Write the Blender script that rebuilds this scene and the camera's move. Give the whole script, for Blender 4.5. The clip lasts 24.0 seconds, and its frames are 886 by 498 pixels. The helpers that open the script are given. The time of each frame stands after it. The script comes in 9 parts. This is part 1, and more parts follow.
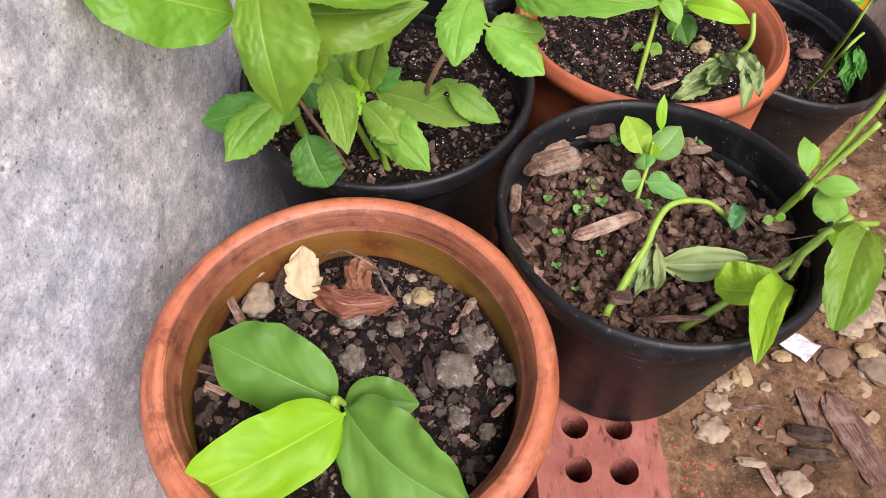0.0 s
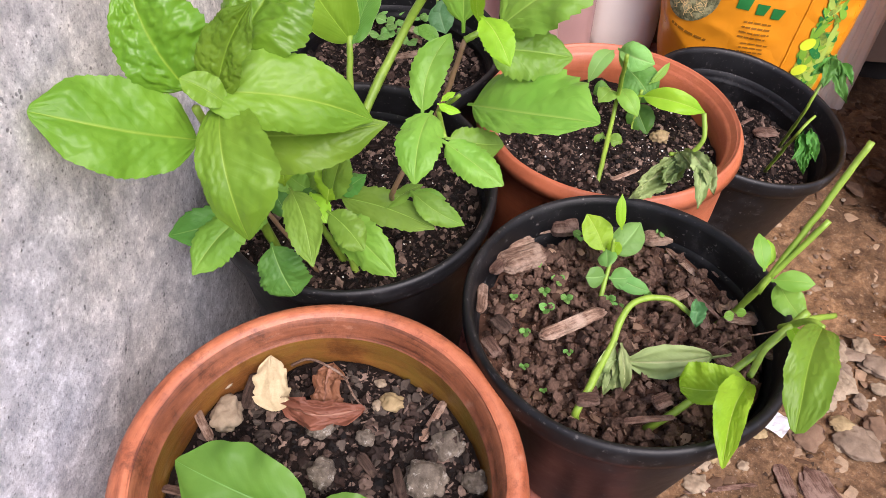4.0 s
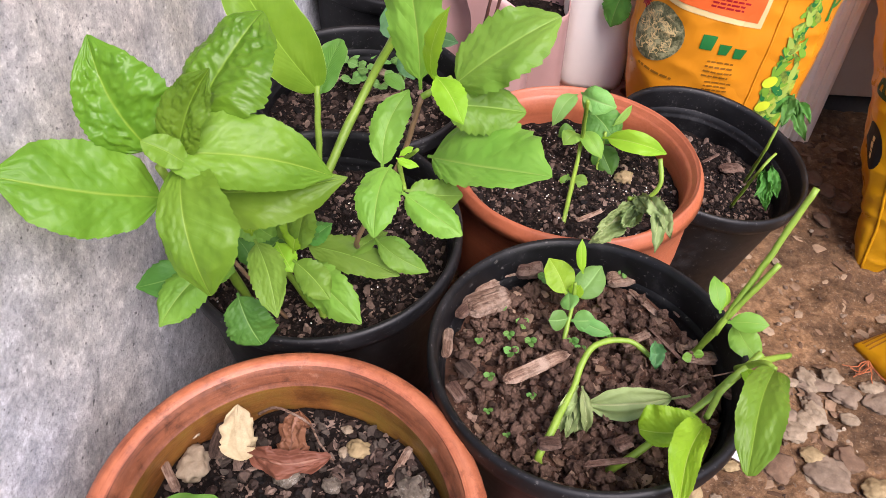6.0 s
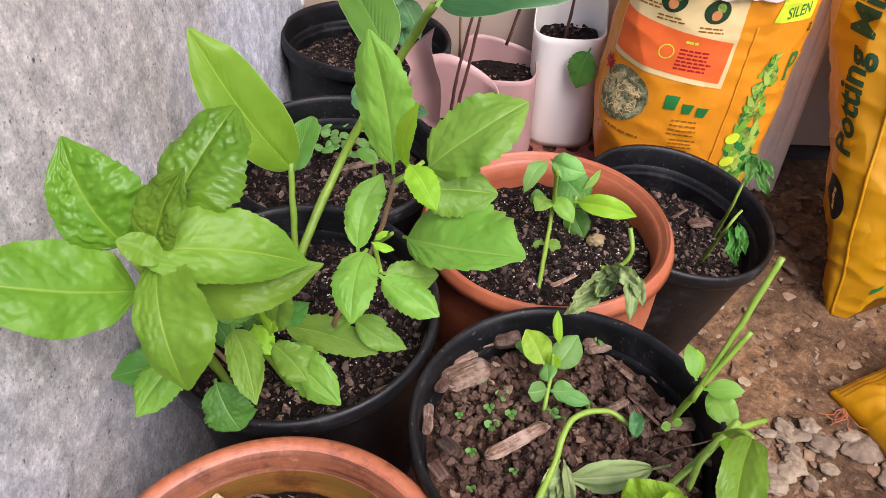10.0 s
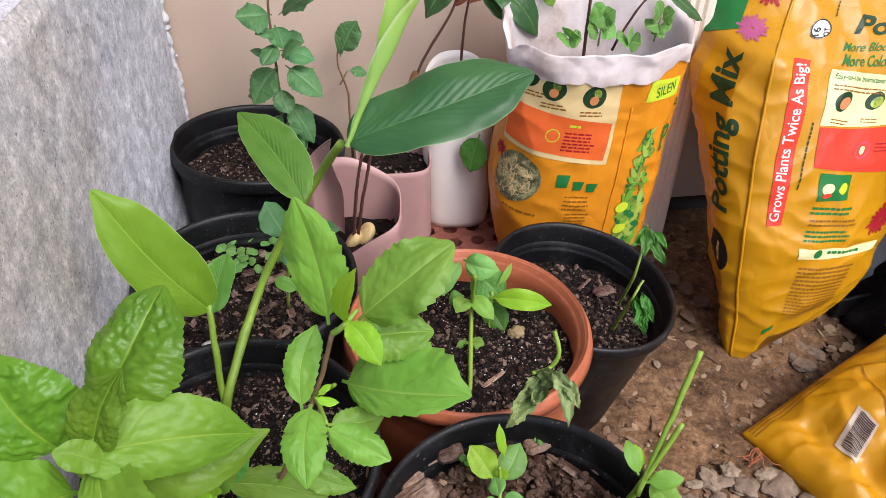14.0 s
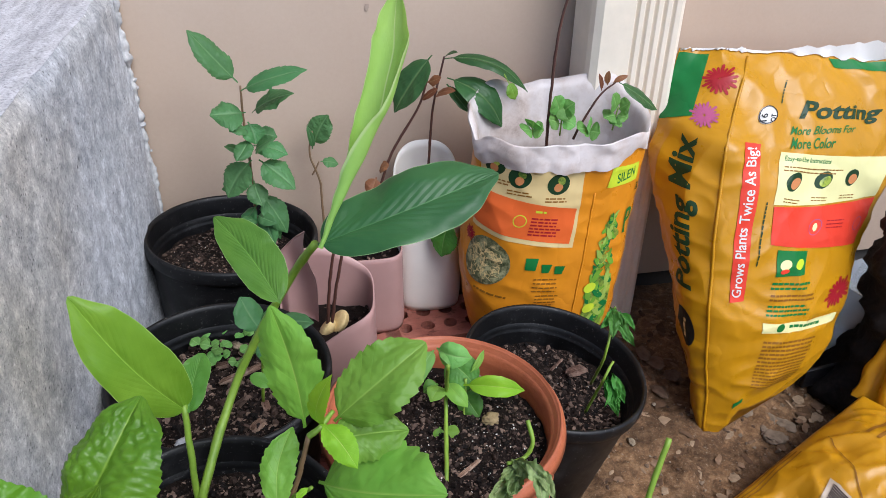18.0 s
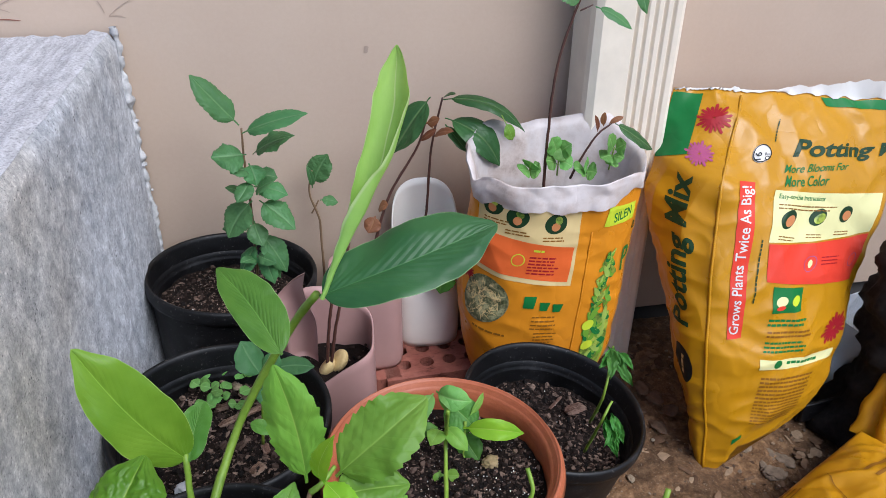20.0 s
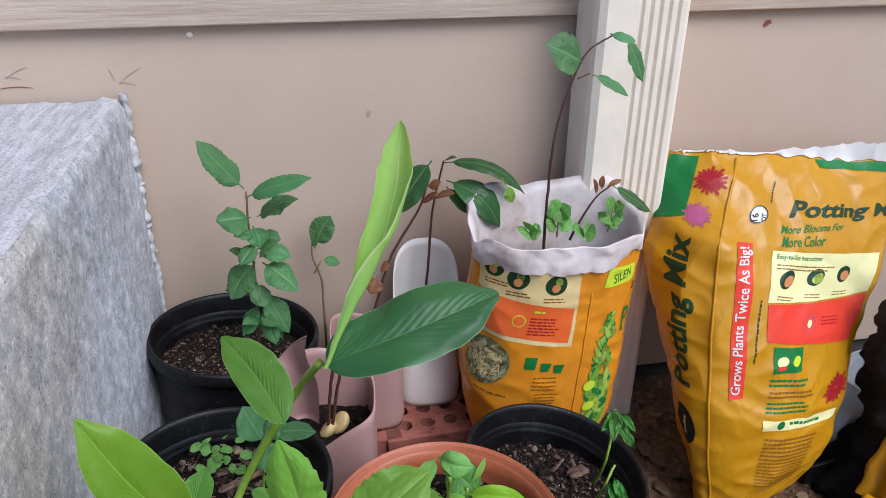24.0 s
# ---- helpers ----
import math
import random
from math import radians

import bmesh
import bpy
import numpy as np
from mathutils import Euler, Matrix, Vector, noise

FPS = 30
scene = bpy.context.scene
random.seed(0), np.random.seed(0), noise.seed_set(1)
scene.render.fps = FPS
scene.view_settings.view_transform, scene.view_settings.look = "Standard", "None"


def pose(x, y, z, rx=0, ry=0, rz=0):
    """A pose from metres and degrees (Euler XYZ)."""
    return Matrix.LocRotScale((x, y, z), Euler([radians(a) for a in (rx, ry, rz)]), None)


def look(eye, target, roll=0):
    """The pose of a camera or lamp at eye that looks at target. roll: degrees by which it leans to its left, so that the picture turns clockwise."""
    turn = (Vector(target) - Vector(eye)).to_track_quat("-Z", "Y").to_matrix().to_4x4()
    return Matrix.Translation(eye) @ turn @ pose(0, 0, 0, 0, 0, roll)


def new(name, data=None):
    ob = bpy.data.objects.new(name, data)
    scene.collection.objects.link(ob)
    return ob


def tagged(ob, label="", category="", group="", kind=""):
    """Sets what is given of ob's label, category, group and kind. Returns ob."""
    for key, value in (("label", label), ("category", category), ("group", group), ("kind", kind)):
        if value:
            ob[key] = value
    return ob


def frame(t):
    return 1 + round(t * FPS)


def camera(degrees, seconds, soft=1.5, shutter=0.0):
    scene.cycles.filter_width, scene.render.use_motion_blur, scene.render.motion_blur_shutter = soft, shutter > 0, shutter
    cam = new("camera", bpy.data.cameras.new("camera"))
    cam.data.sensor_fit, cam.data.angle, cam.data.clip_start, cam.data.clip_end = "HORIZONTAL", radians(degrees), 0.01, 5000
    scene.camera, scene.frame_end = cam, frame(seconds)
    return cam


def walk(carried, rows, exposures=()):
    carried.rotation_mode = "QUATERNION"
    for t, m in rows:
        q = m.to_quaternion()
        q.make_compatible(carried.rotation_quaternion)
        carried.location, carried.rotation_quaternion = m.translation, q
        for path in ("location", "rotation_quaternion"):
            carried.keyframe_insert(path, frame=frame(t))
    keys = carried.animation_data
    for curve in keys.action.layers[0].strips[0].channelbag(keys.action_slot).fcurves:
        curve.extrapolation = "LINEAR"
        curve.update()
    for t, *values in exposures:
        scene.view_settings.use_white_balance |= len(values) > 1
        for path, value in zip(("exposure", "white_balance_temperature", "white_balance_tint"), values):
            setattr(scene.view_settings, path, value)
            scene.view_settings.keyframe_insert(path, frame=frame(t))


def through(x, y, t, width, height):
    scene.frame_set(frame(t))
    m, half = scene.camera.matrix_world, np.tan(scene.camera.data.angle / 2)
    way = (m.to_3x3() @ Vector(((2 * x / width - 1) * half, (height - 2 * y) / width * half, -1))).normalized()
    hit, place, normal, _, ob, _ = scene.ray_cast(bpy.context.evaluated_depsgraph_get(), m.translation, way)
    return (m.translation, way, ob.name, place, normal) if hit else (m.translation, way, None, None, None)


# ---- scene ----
cam = camera(61.945, 24.0, soft=0.5)
# seconds, place of the camera, degrees to the right of +y, degrees up, lean
PATH = [
    (0, 0.2297, -1.0709, 0.6862, -8.309, -51.788, 0.703),
    (0.5, 0.2374, -1.0745, 0.6937, -7.860, -51.274, 0.676),
    (1, 0.2332, -1.0681, 0.7006, -7.413, -50.509, 0.741),
    (1.5, 0.2322, -1.0587, 0.7088, -7.171, -49.463, 0.612),
    (3.5, 0.2354, -1.0542, 0.7105, -6.460, -47.731, 0.472),
    (4, 0.2370, -1.0495, 0.7107, -6.255, -47.370, 0.536),
    (4.5, 0.2431, -1.0455, 0.7143, -6.043, -47.147, 0.569),
    (5, 0.2443, -1.0454, 0.7182, -5.770, -46.644, 0.594),
    (5.5, 0.2496, -1.0448, 0.7262, -5.371, -46.022, 0.636),
    (6, 0.2532, -1.0447, 0.7286, -4.976, -45.370, 0.604),
    (6.5, 0.2553, -1.0422, 0.7312, -4.463, -44.743, 0.705),
    (7, 0.2548, -1.0397, 0.7337, -3.943, -44.226, 0.630),
    (7.5, 0.2540, -1.0370, 0.7355, -3.509, -43.700, 0.642),
    (8, 0.2568, -1.0366, 0.7393, -3.112, -43.325, 0.761),
    (8.5, 0.2566, -1.0352, 0.7415, -2.837, -42.933, 0.688),
    (9, 0.2558, -1.0344, 0.7436, -2.648, -42.584, 0.622),
    (9.5, 0.2542, -1.0331, 0.7467, -2.525, -42.286, 0.544),
    (11.5, 0.2471, -1.0241, 0.7558, -0.539, -41.190, 0.318),
    (12, 0.2477, -1.0171, 0.7661, 1.749, -40.961, 0.437),
    (12.5, 0.2450, -1.0137, 0.7729, 4.145, -40.319, 0.395),
    (13, 0.2426, -1.0084, 0.7799, 6.079, -39.783, 0.447),
    (13.5, 0.2362, -1.0046, 0.7890, 7.431, -38.972, 0.371),
    (14, 0.2273, -1.0015, 0.7956, 8.345, -38.037, 0.400),
    (14.5, 0.2215, -0.9994, 0.7994, 8.855, -37.195, 0.413),
    (15, 0.2255, -1.0002, 0.8090, 9.241, -36.304, 0.472),
    (15.5, 0.2268, -1.0019, 0.8126, 9.568, -35.352, 0.492),
    (16, 0.2277, -1.0027, 0.8143, 9.842, -34.542, 0.438),
    (16.5, 0.2268, -1.0021, 0.8143, 10.208, -33.950, 0.468),
    (17, 0.2263, -1.0040, 0.8154, 10.405, -33.459, 0.417),
    (17.5, 0.2265, -1.0033, 0.8154, 10.639, -33.049, 0.406),
    (18, 0.2280, -1.0052, 0.8209, 10.840, -32.535, 0.350),
    (18.5, 0.2282, -1.0037, 0.8252, 11.007, -32.188, 0.412),
    (20.5, 0.2257, -0.9994, 0.8470, 11.082, -30.409, 0.291),
    (21, 0.2245, -0.9991, 0.8504, 11.056, -30.129, 0.317),
    (21.5, 0.2234, -1.0011, 0.8574, 11.058, -29.603, 0.277),
    (22, 0.2219, -1.0016, 0.8619, 11.085, -28.948, 0.278),
    (22.5, 0.2215, -1.0019, 0.8647, 11.087, -28.246, 0.270),
    (23, 0.2220, -1.0026, 0.8652, 11.084, -27.613, 0.241),
    (23.5, 0.2214, -1.0018, 0.8643, 11.086, -27.204, 0.229),
    (24, 0.2245, -0.9999, 0.8594, 11.098, -26.900, 0.282),
]
walk(cam, [(t, pose(x, y, z, 90 + up, 0, -right) @ pose(0, 0, 0, 0, 0, lean)) for t, x, y, z, right, up, lean in PATH],
     [(0, 1.2, 6250, 21), (5, 1.2, 6250, 23), (9, 1.06, 6150, 22), (13, 0.9, 6080, 18), (15, 0.74, 5990, 15), (18, 0.57, 5650, 10), (24, 0.43, 5530, 11)])

# ---- light: open shade under a bright sky ----
world = bpy.data.worlds.new("sky")
scene.world = world
world.use_nodes = True
sky = world.node_tree.nodes.new("ShaderNodeTexSky")
sky.sky_type, sky.sun_disc = "NISHITA", False
sky.sun_elevation, sky.sun_rotation = radians(51), radians(143)
sky.air_density, sky.dust_density, sky.ozone_density = 1.0, 2.5, 1.0
world.node_tree.links.new(sky.outputs[0], world.node_tree.nodes["Background"].inputs[0])
world.node_tree.nodes["Background"].inputs[1].default_value = 0.1
sun = new("sun", bpy.data.lights.new("sun", "SUN"))
sun.data.energy, sun.data.angle, sun.data.color = 2.3, radians(38), (1.0, 0.95, 0.87)
sun.matrix_world = look((1.7, -2.3, 3.5), (0, 0, 0))

# ---- materials ----
def nodes_of(name):
    m = bpy.data.materials.new(name)
    m.use_nodes = True
    t = m.node_tree
    return m, t, t.nodes["Principled BSDF"]


def noise_tex(t, scale, detail=4.0, rough=0.6, coord="Object", stretch=None):
    c = t.nodes.new("ShaderNodeTexCoord")
    n = t.nodes.new("ShaderNodeTexNoise")
    n.inputs["Scale"].default_value, n.inputs["Detail"].default_value, n.inputs["Roughness"].default_value = scale, detail, rough
    if stretch:
        mp = t.nodes.new("ShaderNodeMapping")
        mp.inputs["Scale"].default_value = stretch
        t.links.new(c.outputs[coord], mp.inputs[0])
        t.links.new(mp.outputs[0], n.inputs["Vector"])
    else:
        t.links.new(c.outputs[coord], n.inputs["Vector"])
    return n.outputs["Fac"]


def ramp(t, fac, *stops):
    r = t.nodes.new("ShaderNodeValToRGB")
    while len(r.color_ramp.elements) < len(stops):
        r.color_ramp.elements.new(0.5)
    for e, (at, col) in zip(r.color_ramp.elements, stops):
        e.position, e.color = at, (*col, 1)
    t.links.new(fac, r.inputs[0])
    return r.outputs[0]


def blend(t, fac, a, b, how="MIX"):
    n = t.nodes.new("ShaderNodeMix")
    n.data_type, n.blend_type = "RGBA", how
    for v, i in ((fac, 0), (a, 6), (b, 7)):
        if isinstance(v, (int, float)):
            n.inputs[i].default_value = v
        elif isinstance(v, tuple):
            n.inputs[i].default_value = (*v, 1)
        else:
            t.links.new(v, n.inputs[i])
    return n.outputs[2]


def maths(t, op, a, b=0.0):
    n = t.nodes.new("ShaderNodeMath")
    n.operation = op
    for v, i in ((a, 0), (b, 1)):
        if isinstance(v, (int, float)):
            n.inputs[i].default_value = v
        else:
            t.links.new(v, n.inputs[i])
    return n.outputs[0]


def bump(t, bsdf, height, strength=0.3, distance=0.002, under=None):
    b = t.nodes.new("ShaderNodeBump")
    b.inputs["Strength"].default_value, b.inputs["Distance"].default_value = strength, distance
    t.links.new(height, b.inputs["Height"])
    if under is not None:
        t.links.new(under, b.inputs["Normal"])
    t.links.new(b.outputs[0], bsdf.inputs["Normal"])
    return b.outputs[0]


def random_of(t):
    return t.nodes.new("ShaderNodeObjectInfo").outputs["Random"]


def island(t):
    return t.nodes.new("ShaderNodeNewGeometry").outputs["Random Per Island"]


def speckled(name, dark, light, scale, rough=0.8, fine=None, relief=0.3, depth=0.002, lo=0.3, hi=0.7, spec=0.5, metal=0.0):
    """A surface of two colours at a coarse and a fine scale, with relief."""
    m, t, b = nodes_of(name)
    fine = fine or scale * 9
    coarse = ramp(t, noise_tex(t, scale), (lo, dark), (hi, light))
    grain = noise_tex(t, fine, 5, 0.7)
    t.links.new(blend(t, 0.35, coarse, ramp(t, grain, (0.35, dark), (0.68, light))), b.inputs["Base Color"])
    b.inputs["Roughness"].default_value, b.inputs["Specular IOR Level"].default_value, b.inputs["Metallic"].default_value = rough, spec, metal
    bump(t, b, grain, relief, depth)
    return m


def concrete_material():
    m, t, b = nodes_of("cast_concrete")
    col = ramp(t, noise_tex(t, 5, 6, 0.6), (0.33, (0.375, 0.394, 0.435)), (0.52, (0.505, 0.527, 0.577)), (0.7, (0.635, 0.658, 0.71)))
    mid = noise_tex(t, 55, 10, 0.78)
    col = blend(t, 0.42, col, ramp(t, mid, (0.36, (0.12, 0.122, 0.128)), (0.5, (0.42, 0.422, 0.43)), (0.62, (0.82, 0.82, 0.825))))
    col = blend(t, 1.0, col, ramp(t, noise_tex(t, 3.1, 2, 0.5), (0.45, (1, 1, 1)), (0.64, (1.0, 0.93, 0.82))), "MULTIPLY")
    drag = ramp(t, noise_tex(t, 42, 9, 0.8, stretch=(1, 1, 1)), (0.36, (0.66, 0.67, 0.69)), (0.5, (0.98, 0.98, 0.98)), (0.64, (1.34, 1.34, 1.34)))
    col = blend(t, 0.8, col, drag, "MULTIPLY")
    c = t.nodes.new("ShaderNodeTexCoord")
    def cells(scale, spread, at, width):
        v = t.nodes.new("ShaderNodeTexVoronoi")
        v.inputs["Scale"].default_value, v.inputs["Randomness"].default_value = scale, 1.0
        t.links.new(c.outputs["Object"], v.inputs["Vector"])
        return ramp(t, maths(t, "ADD", v.outputs["Distance"], maths(t, "MULTIPLY", noise_tex(t, scale * 0.3, 3), spread)), (at, (0, 0, 0)), (at + width, (1, 1, 1)))
    pore = cells(170, 0.9, 0.5, 0.06)
    pit = cells(85, 1.1, 0.5, 0.03)
    chalk = cells(120, 1.0, 0.5, 0.05)
    col = blend(t, pore, blend(t, 0.7, col, (0.1, 0.1, 0.1)), col)
    col = blend(t, pit, blend(t, 0.75, col, (0.07, 0.07, 0.075)), col)
    col = blend(t, chalk, blend(t, 0.5, col, (0.78, 0.77, 0.75)), col)
    grit = ramp(t, noise_tex(t, 320, 7, 0.9), (0.38, (0.3, 0.3, 0.31)), (0.46, (1, 1, 1)), (0.55, (1, 1, 1)), (0.63, (1.6, 1.6, 1.6)))
    t.links.new(blend(t, 0.85, col, grit, 'MULTIPLY'), b.inputs['Base Color'])
    b.inputs["Roughness"].default_value, b.inputs["Specular IOR Level"].default_value = 0.88, 0.25
    first = bump(t, b, pore, 0.5, 0.0015)
    second = bump(t, b, pit, 0.8, 0.003, first)
    bump(t, b, mid, 0.7, 0.0025, second)
    return m


def soil_material(name, dark, light, wet=0.75):
    m, t, b = nodes_of(name)
    n = noise_tex(t, 90, 8, 0.75)
    col = ramp(t, n, (0.32, dark), (0.58, light), (0.78, tuple(min(1, v * 1.9) for v in light)))
    col = blend(t, 0.35, col, ramp(t, noise_tex(t, 14, 3), (0.35, dark), (0.7, light)))
    t.links.new(col, b.inputs["Base Color"])
    b.inputs["Roughness"].default_value, b.inputs["Specular IOR Level"].default_value = wet, 0.15
    first = bump(t, b, n, 0.9, 0.004)
    bump(t, b, noise_tex(t, 420, 4, 0.7), 0.7, 0.0015, first)
    return m


def bits_material(name, *colours, rough=0.8, scale=120, relief=0.4):
    """Loose bits, each of its own tone between the given colours."""
    m, t, b = nodes_of(name)
    stops = [(i / max(1, len(colours) - 1), c) for i, c in enumerate(colours)]
    base = ramp(t, island(t), *stops)
    n = noise_tex(t, scale, 6, 0.7)
    t.links.new(blend(t, 0.7, base, ramp(t, n, (0.3, (0.45, 0.45, 0.45)), (0.7, (1.25, 1.25, 1.25))), "MULTIPLY"), b.inputs["Base Color"])
    b.inputs["Roughness"].default_value, b.inputs["Specular IOR Level"].default_value = rough, 0.2
    bump(t, b, n, relief, 0.002)
    return m


def leaf_material(name, deep, bright, vein, gloss=0.42, through=0.35, ribs=9.0, lean=0.55, vein_width=0.05, quilt=0.4, blemish=0.35, relief=0.12, rim=0.0, ridge=0.0, sheen=0.26):
    """A leaf: u runs along the blade, v from edge to edge; midrib and side veins, some light through it."""
    m, t, b = nodes_of(name)
    uv = t.nodes.new("ShaderNodeUVMap")
    sep = t.nodes.new("ShaderNodeSeparateXYZ")
    t.links.new(uv.outputs[0], sep.inputs[0])
    side = maths(t, "ABSOLUTE", maths(t, "SUBTRACT", sep.outputs[1], 0.5))
    mid = maths(t, "MINIMUM", maths(t, "DIVIDE", side, vein_width), 1.0)
    wave = maths(t, "SUBTRACT", maths(t, "MULTIPLY", sep.outputs[0], ribs), maths(t, "MULTIPLY", side, ribs * lean))
    wave = maths(t, "ADD", wave, maths(t, "MULTIPLY", noise_tex(t, 25, 2), 0.35))
    tri = maths(t, "ABSOLUTE", maths(t, "SUBTRACT", maths(t, "FRACT", wave), 0.5))
    rib = maths(t, "MINIMUM", maths(t, "DIVIDE", tri, 0.085), 1.0)
    body = ramp(t, noise_tex(t, 16, 4, 0.6), (0.3, deep), (0.7, bright))
    tone = t.nodes.new("ShaderNodeHueSaturation")
    r = random_of(t)
    t.links.new(maths(t, "ADD", maths(t, "MULTIPLY", r, 0.02), 0.493), tone.inputs["Hue"])
    t.links.new(maths(t, "ADD", maths(t, "MULTIPLY", r, 0.35), 0.82), tone.inputs["Value"])
    t.links.new(body, tone.inputs["Color"])
    spots = ramp(t, noise_tex(t, 55, 5, 0.7), (0.66, (1, 1, 1)), (0.8, (0.75, 0.72, 0.35)))
    col = blend(t, blemish, tone.outputs[0], spots, "MULTIPLY")
    col = blend(t, maths(t, "ADD", maths(t, "MULTIPLY", rib, 0.04), 0.96), vein, col)
    col = blend(t, mid, vein, col)
    if rim:
        edge = ramp(t, side, (0.5 - rim * 2, (0, 0, 0)), (0.5 - rim, (1, 1, 1)))
        col = blend(t, edge, col, blend(t, 0.3, vein, (0.5, 0.62, 0.3)))
    t.links.new(col, b.inputs["Base Color"])
    b.inputs["Roughness"].default_value, b.inputs["Specular IOR Level"].default_value = gloss, sheen
    h = maths(t, "ADD", maths(t, "MULTIPLY", rib, relief), maths(t, "MULTIPLY", noise_tex(t, 120, 3), quilt))
    h = maths(t, "ADD", h, maths(t, "MULTIPLY", mid, 0.4))
    if ridge:
        near = maths(t, "MAXIMUM", maths(t, "SUBTRACT", 1.0, maths(t, "MULTIPLY", side, 3.4)), 0.0)
        h = maths(t, "ADD", h, maths(t, "MULTIPLY", maths(t, "MULTIPLY", tri, near), ridge))
    bump(t, b, h, 0.4, 0.002)
    tr = t.nodes.new("ShaderNodeBsdfTranslucent")
    t.links.new(blend(t, 1.0, col, (1.0, 1.0, 0.55), "MULTIPLY"), tr.inputs["Color"])
    mix = t.nodes.new("ShaderNodeMixShader")
    mix.inputs[0].default_value = through
    t.links.new(b.outputs[0], mix.inputs[1])
    t.links.new(tr.outputs[0], mix.inputs[2])
    t.links.new(mix.outputs[0], t.nodes["Material Output"].inputs["Surface"])
    return m


def plain(name, col, rough=0.5, spec=0.5, metal=0.0, vary=0.12, scale=40, relief=0.1):
    """A painted, printed or plastic surface with faint wear."""
    m, t, b = nodes_of(name)
    n = noise_tex(t, scale, 5, 0.65)
    lo, hi = tuple(max(0, v * (1 - vary)) for v in col), tuple(min(1, v * (1 + vary)) for v in col)
    t.links.new(ramp(t, n, (0.3, lo), (0.7, hi)), b.inputs["Base Color"])
    b.inputs["Roughness"].default_value, b.inputs["Specular IOR Level"].default_value, b.inputs["Metallic"].default_value = rough, spec, metal
    bump(t, b, n, relief, 0.001)
    return m


def terracotta_material(name, fresh, worn, dark, age=0.5, moss=0.0):
    m, t, b = nodes_of(name)
    n1, n2 = noise_tex(t, 9, 6, 0.7), noise_tex(t, 130, 6, 0.75)
    col = ramp(t, n1, (0.3, dark), (0.48, fresh), (0.72, worn))
    col = blend(t, 0.3, col, ramp(t, n2, (0.35, dark), (0.66, worn)))
    ring = noise_tex(t, 30, 5, 0.7, stretch=(0.25, 0.25, 4.0))
    col = blend(t, 0.18, col, ramp(t, ring, (0.36, dark), (0.5, fresh), (0.68, worn)))
    tc = t.nodes.new("ShaderNodeTexCoord")
    sep = t.nodes.new("ShaderNodeSeparateXYZ")
    t.links.new(tc.outputs["Object"], sep.inputs[0])
    reach = maths(t, "SQRT", maths(t, "ADD", maths(t, "MULTIPLY", sep.outputs[0], sep.outputs[0]), maths(t, "MULTIPLY", sep.outputs[1], sep.outputs[1])))
    comb = t.nodes.new("ShaderNodeCombineXYZ")
    for k, (v, s) in enumerate(((sep.outputs[0], 9.0), (sep.outputs[1], 9.0), (maths(t, "ADD", reach, sep.outputs[2]), 190.0))):
        t.links.new(maths(t, "MULTIPLY", v, s), comb.inputs[k])
    streak = t.nodes.new("ShaderNodeTexNoise")
    streak.inputs["Scale"].default_value, streak.inputs["Detail"].default_value, streak.inputs["Roughness"].default_value = 1.0, 6.0, 0.7
    t.links.new(comb.outputs[0], streak.inputs["Vector"])
    worn_ring = ramp(t, streak.outputs["Fac"], (0.36, (0.38, 0.3, 0.27)), (0.47, (0.92, 0.9, 0.9)), (0.58, (1.0, 1.0, 1.0)), (0.72, (1.3, 1.28, 1.25)))
    col = blend(t, 0.9 * age, col, worn_ring, "MULTIPLY")
    soot = ramp(t, noise_tex(t, 26, 8, 0.8), (0.38, (0.3, 0.25, 0.22)), (0.5, (1, 1, 1)))
    col = blend(t, 0.85 * age, col, soot, 'MULTIPLY')
    if moss:
        green = ramp(t, noise_tex(t, 13, 6, 0.7), (0.4, (0, 0, 0)), (0.62, (1, 1, 1)))
        col = blend(t, maths(t, "MULTIPLY", green, moss), col, (0.19, 0.13, 0.016))
    lime = ramp(t, noise_tex(t, 45, 6, 0.75), (0.6, (0, 0, 0)), (0.78, (0.16, 0.13, 0.1)))
    col = blend(t, age, col, lime, "ADD")
    t.links.new(col, b.inputs["Base Color"])
    t.links.new(ramp(t, n1, (0.3, (0.32, 0.32, 0.32)), (0.7, (0.58, 0.58, 0.58))), b.inputs["Roughness"])
    b.inputs["Specular IOR Level"].default_value = 0.5
    first = bump(t, b, n2, 0.35, 0.0012)
    bump(t, b, ring, 0.4 * age, 0.002, first)
    return m


